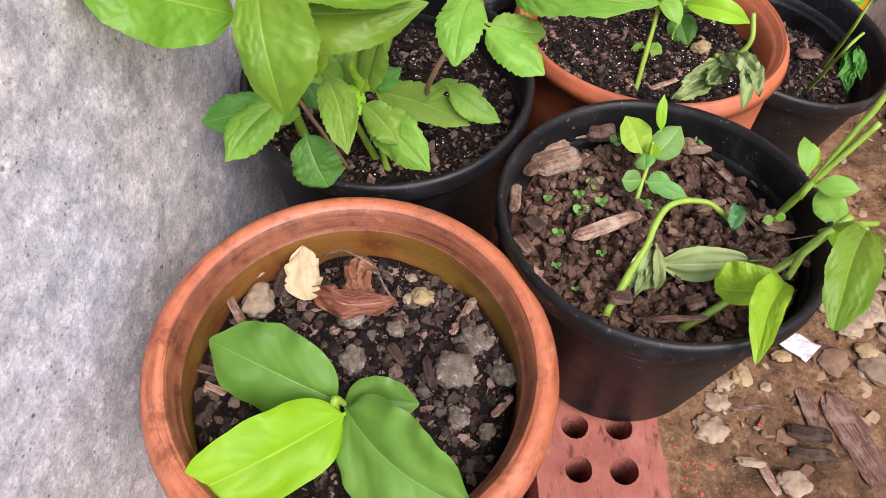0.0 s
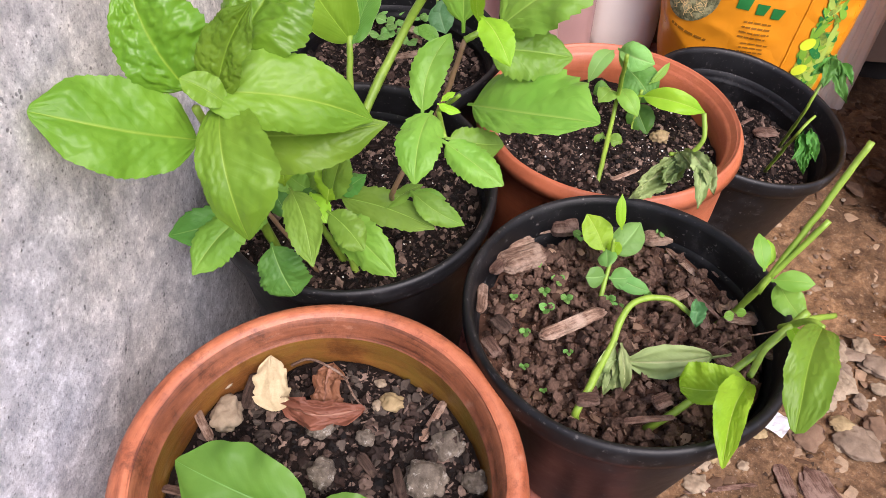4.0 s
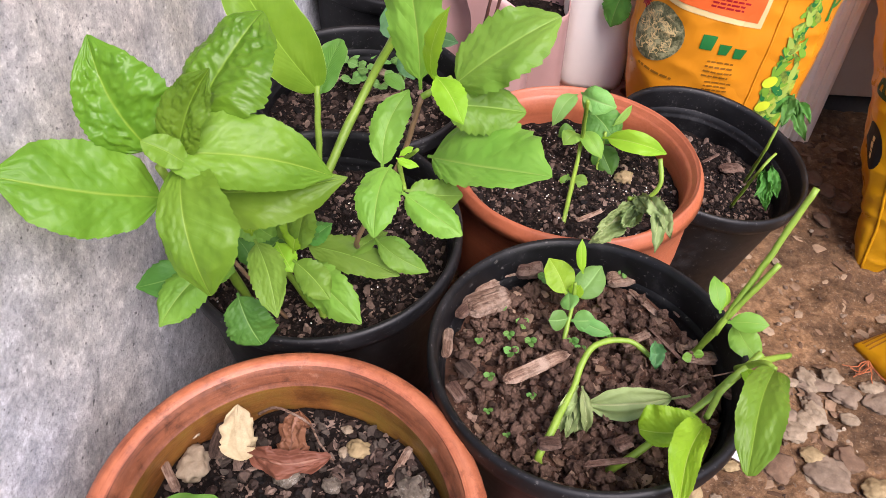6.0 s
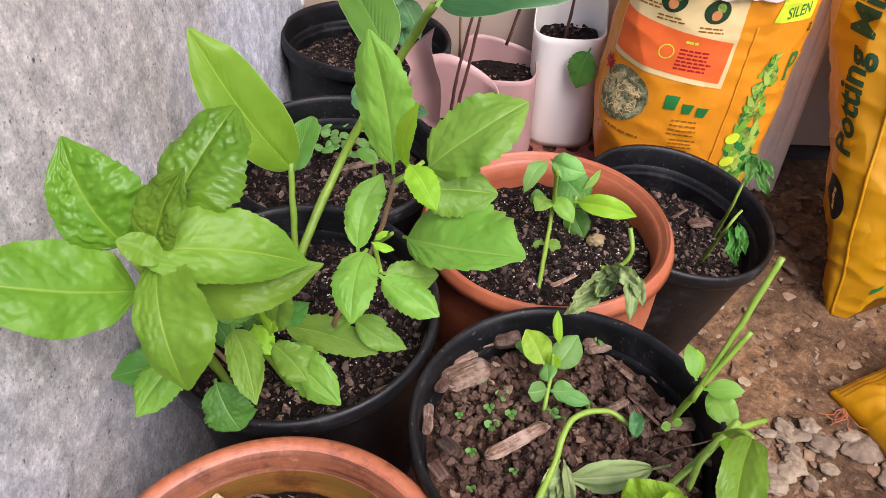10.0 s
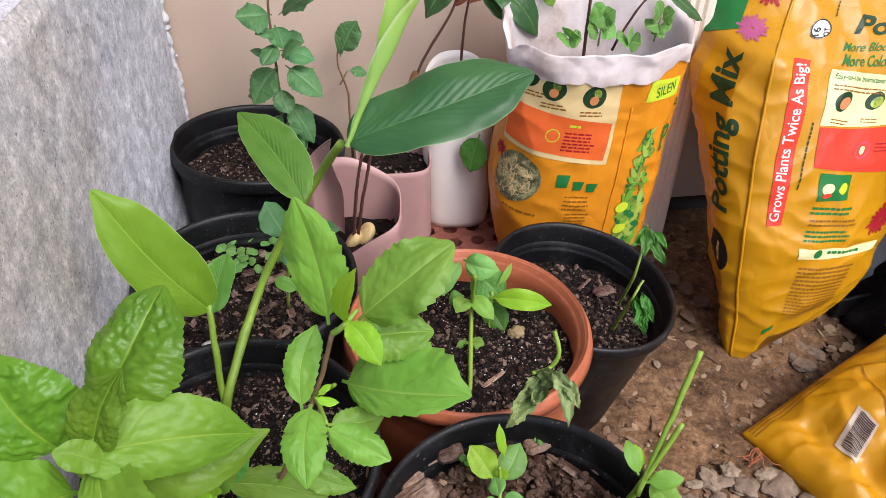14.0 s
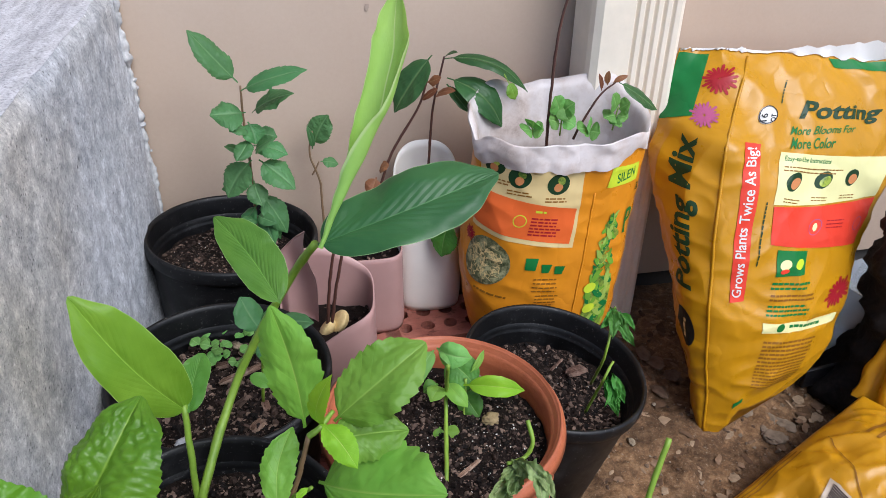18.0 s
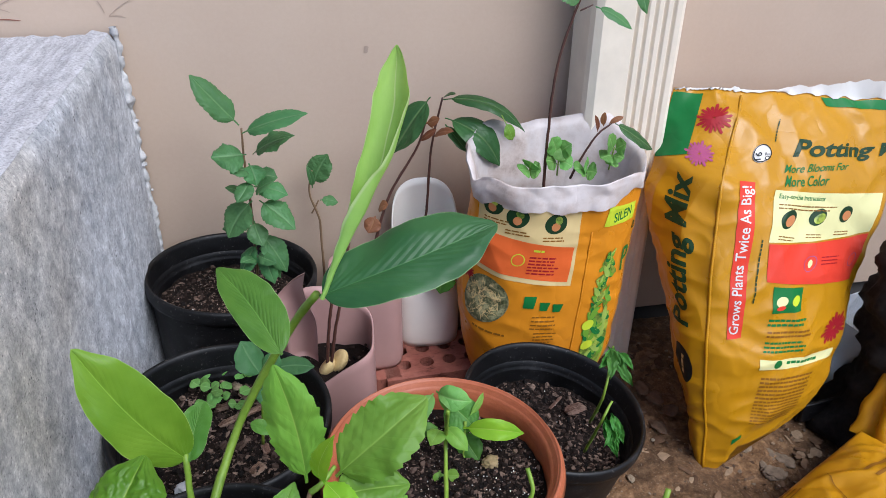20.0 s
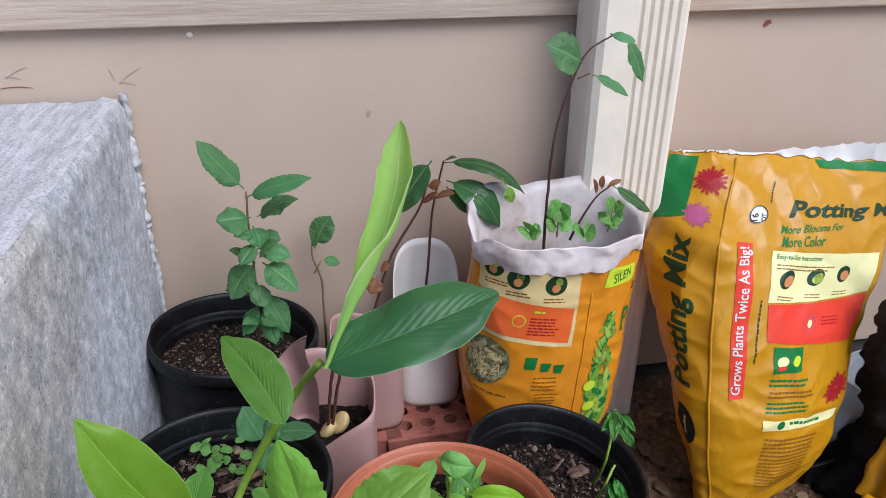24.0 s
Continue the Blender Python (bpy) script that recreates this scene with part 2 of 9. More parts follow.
def black_plastic():
    m, t, b = nodes_of("black_nursery_plastic")
    dust = noise_tex(t, 18, 6, 0.7)
    scr = noise_tex(t, 60, 4, 0.7, stretch=(1, 1, 0.25))
    col = ramp(t, dust, (0.35, (0.003, 0.003, 0.0034)), (0.55, (0.008, 0.008, 0.009)), (0.8, (0.05, 0.049, 0.05)))
    scratch = ramp(t, noise_tex(t, 150, 3, 0.6, stretch=(0.35, 0.35, 1.6)), (0.66, (0, 0, 0)), (0.78, (0.09, 0.085, 0.085)))
    col = blend(t, 0.7, col, scratch, "ADD")
    specks = ramp(t, noise_tex(t, 260, 4, 0.65), (0.62, (0, 0, 0)), (0.72, (0.13, 0.12, 0.11)))
    col = blend(t, 0.6, col, specks, "ADD")
    t.links.new(col, b.inputs["Base Color"])
    t.links.new(ramp(t, dust, (0.3, (0.36, 0.36, 0.36)), (0.7, (0.58, 0.58, 0.58))), b.inputs["Roughness"])
    b.inputs["Specular IOR Level"].default_value = 0.27
    bump(t, b, scr, 0.25, 0.001)
    return m


def brick_material():
    m, t, b = nodes_of("red_wirecut_brick")
    big = ramp(t, noise_tex(t, 18, 5, 0.65), (0.3, (0.2, 0.062, 0.045)), (0.55, (0.29, 0.105, 0.075)), (0.75, (0.4, 0.19, 0.145)))
    drag = noise_tex(t, 120, 5, 0.7, stretch=(1, 0.35, 1))
    col = blend(t, 0.8, big, ramp(t, drag, (0.34, (0.3, 0.25, 0.22)), (0.44, (1, 1, 1)), (0.7, (1.2, 1.2, 1.2))), "MULTIPLY")
    t.links.new(col, b.inputs["Base Color"])
    b.inputs["Roughness"].default_value, b.inputs["Specular IOR Level"].default_value = 0.85, 0.25
    bump(t, b, drag, 0.8, 0.002)
    return m


def earth_material():
    m, t, b = nodes_of("packed_earth")
    n = noise_tex(t, 80, 9, 0.78)
    col = ramp(t, n, (0.32, (0.055, 0.028, 0.013)), (0.52, (0.185, 0.108, 0.056)), (0.72, (0.37, 0.24, 0.135)))
    col = blend(t, 0.85, col, ramp(t, noise_tex(t, 9, 5, 0.65), (0.36, (0.42, 0.38, 0.33)), (0.52, (0.95, 0.9, 0.83)), (0.68, (1.6, 1.5, 1.32))), "MULTIPLY")
    grit = ramp(t, noise_tex(t, 330, 3, 0.7), (0.6, (0, 0, 0)), (0.7, (1, 1, 1)))
    col = blend(t, grit, col, blend(t, 0.45, col, (0.45, 0.37, 0.28)))
    t.links.new(col, b.inputs["Base Color"])
    b.inputs["Roughness"].default_value, b.inputs["Specular IOR Level"].default_value = 0.72, 0.25
    first = bump(t, b, noise_tex(t, 45, 6, 0.7), 0.9, 0.008)
    bump(t, b, n, 0.9, 0.004, first)
    return m


def board_material():
    """Painted board with an embossed wood grain along x."""
    m, t, b = nodes_of("grained_lap_board")
    grain = noise_tex(t, 1.0, 6, 0.65, stretch=(7, 60, 150))
    col = ramp(t, grain, (0.36, (0.45, 0.34, 0.262)), (0.5, (0.54, 0.425, 0.335)), (0.64, (0.62, 0.5, 0.405)))
    t.links.new(blend(t, 0.3, col, ramp(t, noise_tex(t, 5, 4), (0.35, (0.5, 0.39, 0.305)), (0.65, (0.58, 0.465, 0.37)))), b.inputs["Base Color"])
    b.inputs["Roughness"].default_value, b.inputs["Specular IOR Level"].default_value = 0.55, 0.35
    bump(t, b, grain, 0.7, 0.002)
    return m


def broomed_material():
    """Broom strokes along y across pale, gritty concrete."""
    m, t, b = nodes_of("broomed_concrete")
    stroke = noise_tex(t, 1.0, 6, 0.7, stretch=(120, 22, 60))
    grit = noise_tex(t, 330, 5, 0.8)
    col = ramp(t, stroke, (0.33, (0.37, 0.362, 0.376)), (0.5, (0.47, 0.462, 0.48)), (0.66, (0.58, 0.572, 0.594)))
    col = blend(t, 0.7, col, ramp(t, grit, (0.38, (0.45, 0.45, 0.45)), (0.48, (1, 1, 1)), (0.64, (1.3, 1.3, 1.3))), "MULTIPLY")
    t.links.new(col, b.inputs["Base Color"])
    b.inputs["Roughness"].default_value, b.inputs["Specular IOR Level"].default_value = 0.9, 0.2
    first = bump(t, b, stroke, 0.7, 0.004)
    bump(t, b, grit, 0.6, 0.002, first)
    return m


M = {
    "concrete": concrete_material(),
    "ground": earth_material(),
    "potting": soil_material("dark_potting_soil", (0.0025, 0.0015, 0.0011), (0.016, 0.0095, 0.007), 0.8),
    "brown_soil": soil_material("brown_garden_soil", (0.027, 0.0125, 0.0075), (0.135, 0.068, 0.043), 0.75),
    "siding": speckled("painted_siding", (0.465, 0.352, 0.268), (0.515, 0.4, 0.31), 6, 0.6, 150, 0.15, 0.0006),
    "lap": board_material(),
    # near-black base colour carries the shade at the wall's foot
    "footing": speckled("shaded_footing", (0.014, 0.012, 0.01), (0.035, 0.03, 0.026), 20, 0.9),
    "spout": plain("cream_painted_metal", (0.82, 0.735, 0.61), 0.35, 0.5, vary=0.06, scale=25, relief=0.06),
    "clay_old": terracotta_material("weathered_terracotta", (0.4, 0.115, 0.048), (0.52, 0.2, 0.1), (0.14, 0.04, 0.02), 0.9),
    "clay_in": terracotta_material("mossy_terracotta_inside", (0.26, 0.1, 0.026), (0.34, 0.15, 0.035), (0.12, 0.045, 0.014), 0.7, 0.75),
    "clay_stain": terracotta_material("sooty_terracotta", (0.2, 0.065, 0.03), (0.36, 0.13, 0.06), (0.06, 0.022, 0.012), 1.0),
    "clay_new": terracotta_material("smooth_terracotta", (0.4, 0.11, 0.046), (0.47, 0.15, 0.075), (0.3, 0.077, 0.033), 0.25),
    "black": black_plastic(),
    "brick": brick_material(),
}

# ---- small builders ----
def mesh_of(name, verts, faces, smooth=True, uvs=None):
    me = bpy.data.meshes.new(name)
    me.from_pydata([tuple(v) for v in verts], [], faces)
    if uvs is not None:
        layer = me.uv_layers.new(name="UVMap")
        for loop in me.loops:
            layer.data[loop.index].uv = uvs[loop.vertex_index]
    me.polygons.foreach_set("use_smooth", [smooth] * len(me.polygons))
    me.update()
    return me


def put(name, me, material, parent=None, label="", m=None):
    ob = new(name, me)
    if material is not None and not me.materials:
        me.materials.append(material)
    if parent is not None:
        ob.parent = parent
    if m is not None:
        ob.matrix_basis = m
    if label:
        ob["label"] = label
    return ob


def part(name, bm, material, parent, label="", smooth=True):
    me = bpy.data.meshes.new(name)
    bm.to_mesh(me)
    bm.free()
    me.polygons.foreach_set("use_smooth", [smooth] * len(me.polygons))
    return put(name, me, material, parent, label)


def thing(name, m, label, category, group="", kind=""):
    ob = new(name)
    ob.empty_display_size = 0.02
    ob.matrix_basis = m
    return tagged(ob, label, category, group, kind)


def lathe(profile, n=64, wobble=0.0, seed=0.0):
    """Verts and faces of a profile of (radius, height) turned round z."""
    vs, fs = [], []
    for i in range(n):
        a = 2 * math.pi * i / n
        for r, z in profile:
            k = 1 + wobble * noise.noise((math.cos(a) * 1.3 + seed, math.sin(a) * 1.3, z * 4))
            vs.append((r * k * math.cos(a), r * k * math.sin(a), z))
    k = len(profile)
    for i in range(n):
        j = (i + 1) % n
        for p in range(k - 1):
            fs.append((i * k + p, j * k + p, j * k + p + 1, i * k + p + 1))
    return vs, fs


def box_bm(x0, x1, y0, y1, z0, z1, bevel=0.0, segments=2):
    bm = bmesh.new()
    bmesh.ops.create_cube(bm, size=1)
    bmesh.ops.scale(bm, vec=(x1 - x0, y1 - y0, z1 - z0), verts=bm.verts)
    bmesh.ops.translate(bm, vec=((x0 + x1) / 2, (y0 + y1) / 2, (z0 + z1) / 2), verts=bm.verts)
    if bevel:
        bmesh.ops.bevel(bm, geom=bm.edges[:], offset=bevel, segments=segments, affect="EDGES", profile=0.6)
    return bm


def tube(points, radii, n=8, closed_ends=True):
    """Verts and faces of a round bar along points with a radius at each."""
    pts = [Vector(p) for p in points]
    vs, fs = [], []
    side = None
    for i, p in enumerate(pts):
        d = (pts[min(i + 1, len(pts) - 1)] - pts[max(i - 1, 0)]).normalized()
        if side is None:
            side = d.orthogonal().normalized()
        side = (side - d * side.dot(d)).normalized()
        up = d.cross(side)
        for k in range(n):
            a = 2 * math.pi * k / n
            vs.append(p + radii[i] * (math.cos(a) * side + math.sin(a) * up))
    for i in range(len(pts) - 1):
        for k in range(n):
            j = (k + 1) % n
            fs.append((i * n + k, i * n + j, (i + 1) * n + j, (i + 1) * n + k))
    if closed_ends:
        fs.append(tuple(range(n))[::-1])
        fs.append(tuple((len(pts) - 1) * n + k for k in range(n)))
    return vs, fs


def bend(points, steps=6):
    """A smooth line through points (Catmull-Rom)."""
    p = [Vector(q) for q in points]
    p = [2 * p[0] - p[1]] + p + [2 * p[-1] - p[-2]]
    out = []
    for i in range(1, len(p) - 2):
        for s in range(steps):
            u = s / steps
            out.append(0.5 * (2 * p[i] + (p[i + 1] - p[i - 1]) * u + (2 * p[i - 1] - 5 * p[i] + 4 * p[i + 1] - p[i + 2]) * u * u
                              + (3 * p[i] - p[i - 1] - 3 * p[i + 1] + p[i + 2]) * u ** 3))
    return out + [p[-2]]


def stem(plant, points, r0, r1, material, name="stem", label="", steps=6):
    line = bend(points, steps) if len(points) > 1 else points
    n = len(line)
    vs, fs = tube(line, [r0 + (r1 - r0) * i / (n - 1) for i in range(n)])
    return put(name, mesh_of(name, vs, fs), material, plant, label)


def ground_z(x, y):
    s = min(1.0, max(0.0, (y + 0.36) / 0.3))
    far = max(0.0, 1 - max(0.0, math.hypot(x - 0.5, y + 0.5) - 1.5) / 2)
    return (0.07 * min(0.75, max(-0.3, 0.75 - x)) + 0.045 * s * s * (3 - 2 * s)) * far


def lump(rng, sx, sy, sz, n=1, rough=0.2):
    """A rough pebble or crumb: verts and faces of a dented icosphere."""
    bm = bmesh.new()
    bmesh.ops.create_icosphere(bm, subdivisions=n, radius=1)
    o = Vector((rng.uniform(0, 90), rng.uniform(0, 90), rng.uniform(0, 90)))
    vs = []
    for v in bm.verts:
        k = 0.85 + 0.55 * noise.noise(v.co * 1.1 + o) + rough * noise.noise(v.co * 2.7 + o)
        vs.append(Vector((v.co.x * sx, v.co.y * sy, v.co.z * sz)) * k)
    fs = [tuple(v.index for v in f.verts) for f in bm.faces]
    bm.free()
    return vs, fs


def scatter(rng, count, place, size, flat=0.6, long=1.6, tilt=0.5, n=1, kinds=10, rough=0.2):
    """Verts and faces of many bits: place(rng) gives a point or None."""
    shapes = []
    for _ in range(kinds):
        shapes.append(lump(rng, 1.0, rng.uniform(1 / long, 1), rng.uniform(flat * 0.6, flat), n, rough))
    vs, fs = [], []
    for _ in range(count):
        p = place(rng)
        if p is None:
            continue
        s = rng.uniform(*size)
        m = Matrix.LocRotScale(p, Euler((rng.uniform(-tilt, tilt), rng.uniform(-tilt, tilt), rng.uniform(0, 6.3))), (s, s, s))
        v, f = rng.choice(shapes)
        k = len(vs)
        vs += [m @ q for q in v]
        fs += [tuple(i + k for i in g) for g in f]
    return vs, fs


def soft(x):
    x = min(1.0, max(0.0, x))
    return x * x * (3 - 2 * x)

# ---- ground, house wall, downspout, concrete step ----
def build_ground():
    def spread(a, b, step, far):
        inner = np.arange(a, b + step / 2, step)
        out = np.geomspace(0.05, far, 14)
        return np.concatenate([a - out[::-1], inner, b + out])
    xs, ys = spread(-0.1, 1.35, 0.0065, 80), spread(-1.25, 0.0, 0.0065, 80)
    vs = []
    for y in ys:
        for x in xs:
            near = 1.0 if -0.15 < x < 1.4 and -1.3 < y < 0.05 else 0.3
            p = Vector((x, y, 0))
            h = 0.012 * noise.noise(p * 6) + 0.006 * noise.noise(p * 19) + 0.0045 * noise.noise(p * 48) + 0.003 * noise.noise(p * 95)
            vs.append((x, y, ground_z(x, y) + h * near))
    nx = len(xs)
    fs = [(j * nx + i, j * nx + i + 1, (j + 1) * nx + i + 1, (j + 1) * nx + i) for j in range(len(ys) - 1) for i in range(nx - 1)]
    return tagged(put("ground", mesh_of("ground", vs, fs), M["ground"]), "bare packed brown earth littered with stones and bark", "ground", kind="structure")


def build_wall():
    wall = thing("wall_north", pose(0, 0, 0), "tan painted house siding with a grained lap board above", "wall", kind="structure")
    part("skirt_panel", box_bm(-3, 5, 0.0, 0.03, 0.075, 0.72, 0.002), M["siding"], wall, "smooth tan panel")
    z = 0.689
    for i in range(12):
        bm = box_bm(-3, 5, -0.006, 0.008, 0, 0.2, 0.0025)
        bmesh.ops.rotate(bm, cent=(0, 0, 0.2), matrix=Matrix.Rotation(radians(-2.0), 3, "X"), verts=bm.verts)
        bmesh.ops.translate(bm, vec=(0, -0.001, z), verts=bm.verts)
        part("board", bm, M["lap"], wall, "grained tan lap board")
        z += 0.18
    # set-back strip whose shade is put into its dark colour
    part("footing", box_bm(-3, 5, 0.012, 0.2, -0.3, 0.08), M["footing"], wall, "recessed footing, coloured near-black for the shade under the panel")
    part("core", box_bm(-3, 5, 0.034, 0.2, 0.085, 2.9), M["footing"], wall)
    bm = bmesh.new()
    bmesh.ops.create_uvsphere(bm, u_segments=12, v_segments=8, radius=0.0042)
    bmesh.ops.transform(bm, matrix=Matrix.Translation((0.092, -0.0006, 0.677)) @ Matrix.Diagonal((1, 0.5, 1, 1)), verts=bm.verts)
    part("nail_head", bm, M["spout"], wall, "painted nail head")
    marks = (((0.896, 0.664), (0.907, 0.67), 0.009, "red_stain"), ((0.314, 0.558), (0.316, 0.567), 0.006, "stain"), ((-0.134, 0.631), (-0.106, 0.644), 0.0012, "stain"), ((-0.135, 0.632), (-0.115, 0.628), 0.0012, "stain"),
             ((-0.013, 0.638), (-0.007, 0.623), 0.0012, "stain"), ((-0.003, 0.619), (0.027, 0.638), 0.0012, "stain"), ((-0.003, 0.619), (0.017, 0.616), 0.0012, "stain"), ((-0.143, 0.6185), (-0.105, 0.6175), 0.0014, "red_stain"), ((0.28, 0.682), (0.283, 0.685), 0.003, "stain"))
    for (xa, za), (xb, zb), wd, kind in marks:
        d = Vector((xb - xa, 0, zb - za))
        side = Vector((-d.z, 0, d.x)).normalized() * wd / 2
        n = 9
        vs, fs = [], []
        for i in range(n + 1):
            u = i / n
            w = 0.35 + 0.65 * math.sin(math.pi * (0.1 + 0.8 * u)) + 0.4 * noise.noise((u * 5, xa * 90, 1))
            c = Vector((xa, -0.0009, za)) + d * u + Vector((0, 0, 0.002 * math.sin(u * 3)))
            vs += [c - side * w, c + side * w]
        fs = [(2 * i, 2 * i + 2, 2 * i + 3, 2 * i + 1) for i in range(n)]
        put(kind, mesh_of(kind, vs, fs, False), M[kind], wall, "dark scuff on the panel" if kind == "stain" else "rusty red mark")
    return wall


def build_spout():
    """A fluted square pipe: front with ribs, rounded corners."""
    x0, x1, y0, y1 = 0.602, 0.73, -0.09, -0.016
    pts = []
    n = 110
    for i in range(n + 1):
        x = x0 + 0.012 + (x1 - x0 - 0.02) * i / n
        u = i / n
        rib = 0.0045 * max(0.0, math.sin((u - 0.4) * 8.5 * 2 * math.pi)) if 0.4 < u < 0.98 else 0.0
        pts.append((x, y0 - 0.0 + rib))
    pts += [(x1 - 0.003, y0 + 0.003), (x1, y0 + 0.008), (x1, y1), (x0, y1), (x0, y0 + 0.016), (x0 + 0.003, y0 + 0.006)]
    k = len(pts)
    vs = [(x, y, z) for z in (0.02, 2.7) for x, y in pts]
    fs = [(i, (i + 1) % k, k + (i + 1) % k, k + i) for i in range(k)] + [tuple(range(k))[::-1], tuple(range(k, 2 * k))]
    me = mesh_of("downspout", vs, fs, False)
    return tagged(put("downspout", me, M["spout"]), "cream painted fluted metal downspout against the siding", "downspout", kind="structure")


def build_concrete():
    top, back, front = 0.601, -0.012, -1.9
    step = thing("concrete_step", pose(0, 0, 0), "rough grey cast concrete step with a broomed top", "concrete step", kind="structure")
    ny, nz = 190, 60
    vs = []
    for j in range(ny + 1):
        y = back + (front - back) * j / ny
        for i in range(nz + 1):
            z = -0.1 + (top + 0.1) * i / nz
            x = 0.0025 * noise.noise((y * 14, z * 14, 1)) + 0.0012 * noise.noise((y * 50, z * 50, 2))
            edge = max(0.0, z - top + 0.008)
            vs.append((x - edge * 0.8, y, z))
    fs = [(j * (nz + 1) + i, j * (nz + 1) + i + 1, (j + 1) * (nz + 1) + i + 1, (j + 1) * (nz + 1) + i) for j in range(ny) for i in range(nz)]
    put("side_face", mesh_of("side_face", vs, [f[::-1] for f in fs]), M["concrete"], step)
    nx = 150
    vs = []
    for j in range(ny + 1):
        y = back + (front - back) * j / ny
        for i in range(nx + 1):
            x = -0.0064 - 1.3 * i / nx
            if i == 0:
                x += 0.0025 * noise.noise((y * 14, top * 14, 1)) + 0.0012 * noise.noise((y * 50, top * 50, 2)) + 0.0006
            groove = 0.003 * noise.noise((x * 110, y * 2.0, 5)) + 0.003 * noise.noise((x * 25, y * 3, 8))
            lip = 0.003 * soft((x + 0.035) / 0.012) if i else 0.0005
            vs.append((x, y, top + (groove if i else 0) + lip))
    fs = [(j * (nx + 1) + i, j * (nx + 1) + i + 1, (j + 1) * (nx + 1) + i + 1, (j + 1) * (nx + 1) + i) for j in range(ny) for i in range(nx)]
    put("broomed_top", mesh_of("broomed_top", vs, [f[::-1] for f in fs]), M["broomed"], step, "pale broomed concrete top")
    part("body", box_bm(-1.31, -0.012, front, back - 0.006, -0.1, top - 0.012), M["concrete"], step)
    # mortar squeezed out along the rear edge: a ragged ridge with a few torn crumbs
    rng = random.Random(5)
    n, k = 260, 9
    vs, fs = [], []
    for i in range(n + 1):
        z = 0.02 + 0.588 * i / n
        r = 0.0036 + 0.0052 * max(0.0, noise.noise((z * 22, 1.0, 3.0))) + 0.0034 * noise.noise((z * 75, 4.0, 1.0))
        c = Vector((0.001 + 0.0035 * noise.noise((z * 30, 8.0, 2.0)) + 0.002 * noise.noise((z * 90, 2.0, 2.0)), back + 0.002, z))
        for j in range(k):
            q = 2 * math.pi * j / k
            e = r * (1 + 0.5 * noise.noise((z * 160, math.cos(q) * 1.5, math.sin(q) * 1.5)))
            vs.append(c + Vector((e * math.cos(q), 1.2 * e * math.sin(q), 0)))
    fs = [(i * k + j, i * k + (j + 1) % k, (i + 1) * k + (j + 1) % k, (i + 1) * k + j) for i in range(n) for j in range(k)]
    for i in range(16):
        z = 0.03 + 0.57 * rng.random()
        s = rng.uniform(0.002, 0.005)
        v, f = lump(rng, s, s * 1.2, s * rng.uniform(0.8, 1.8), 2)
        o = Vector((rng.uniform(0.0, 0.005), back + rng.uniform(0.0, 0.005), z))
        m = len(vs)
        vs += [p + o for p in v]
        fs += [tuple(a + m for a in g) for g in f]
    tagged(put("mortar_bead", mesh_of("mortar_bead", vs, fs), M["mortar"], step, "crumbly pale mortar bead"), kind="stuff")
    return step


M["broomed"] = broomed_material()
M["mortar"] = speckled("crumbly_mortar", (0.3, 0.295, 0.3), (0.68, 0.67, 0.67), 90, 0.95)
M["stain"] = plain("scuff", (0.38, 0.29, 0.23), 0.8)
M["red_stain"] = plain("rusty_mark", (0.24, 0.08, 0.05), 0.8)
ground = build_ground()
wall = build_wall()
spout = build_spout()
step = build_concrete()

# ---- pots ----
def leaning(x, y, z, tx, ty):
    """The pose of a rim centre: z falls by tx and ty per metre along x and y."""
    n = Vector((-tx, -ty, 1)).normalized()
    return Matrix.Translation((x, y, z)) @ n.to_track_quat("Z", "Y").to_matrix().to_4x4()


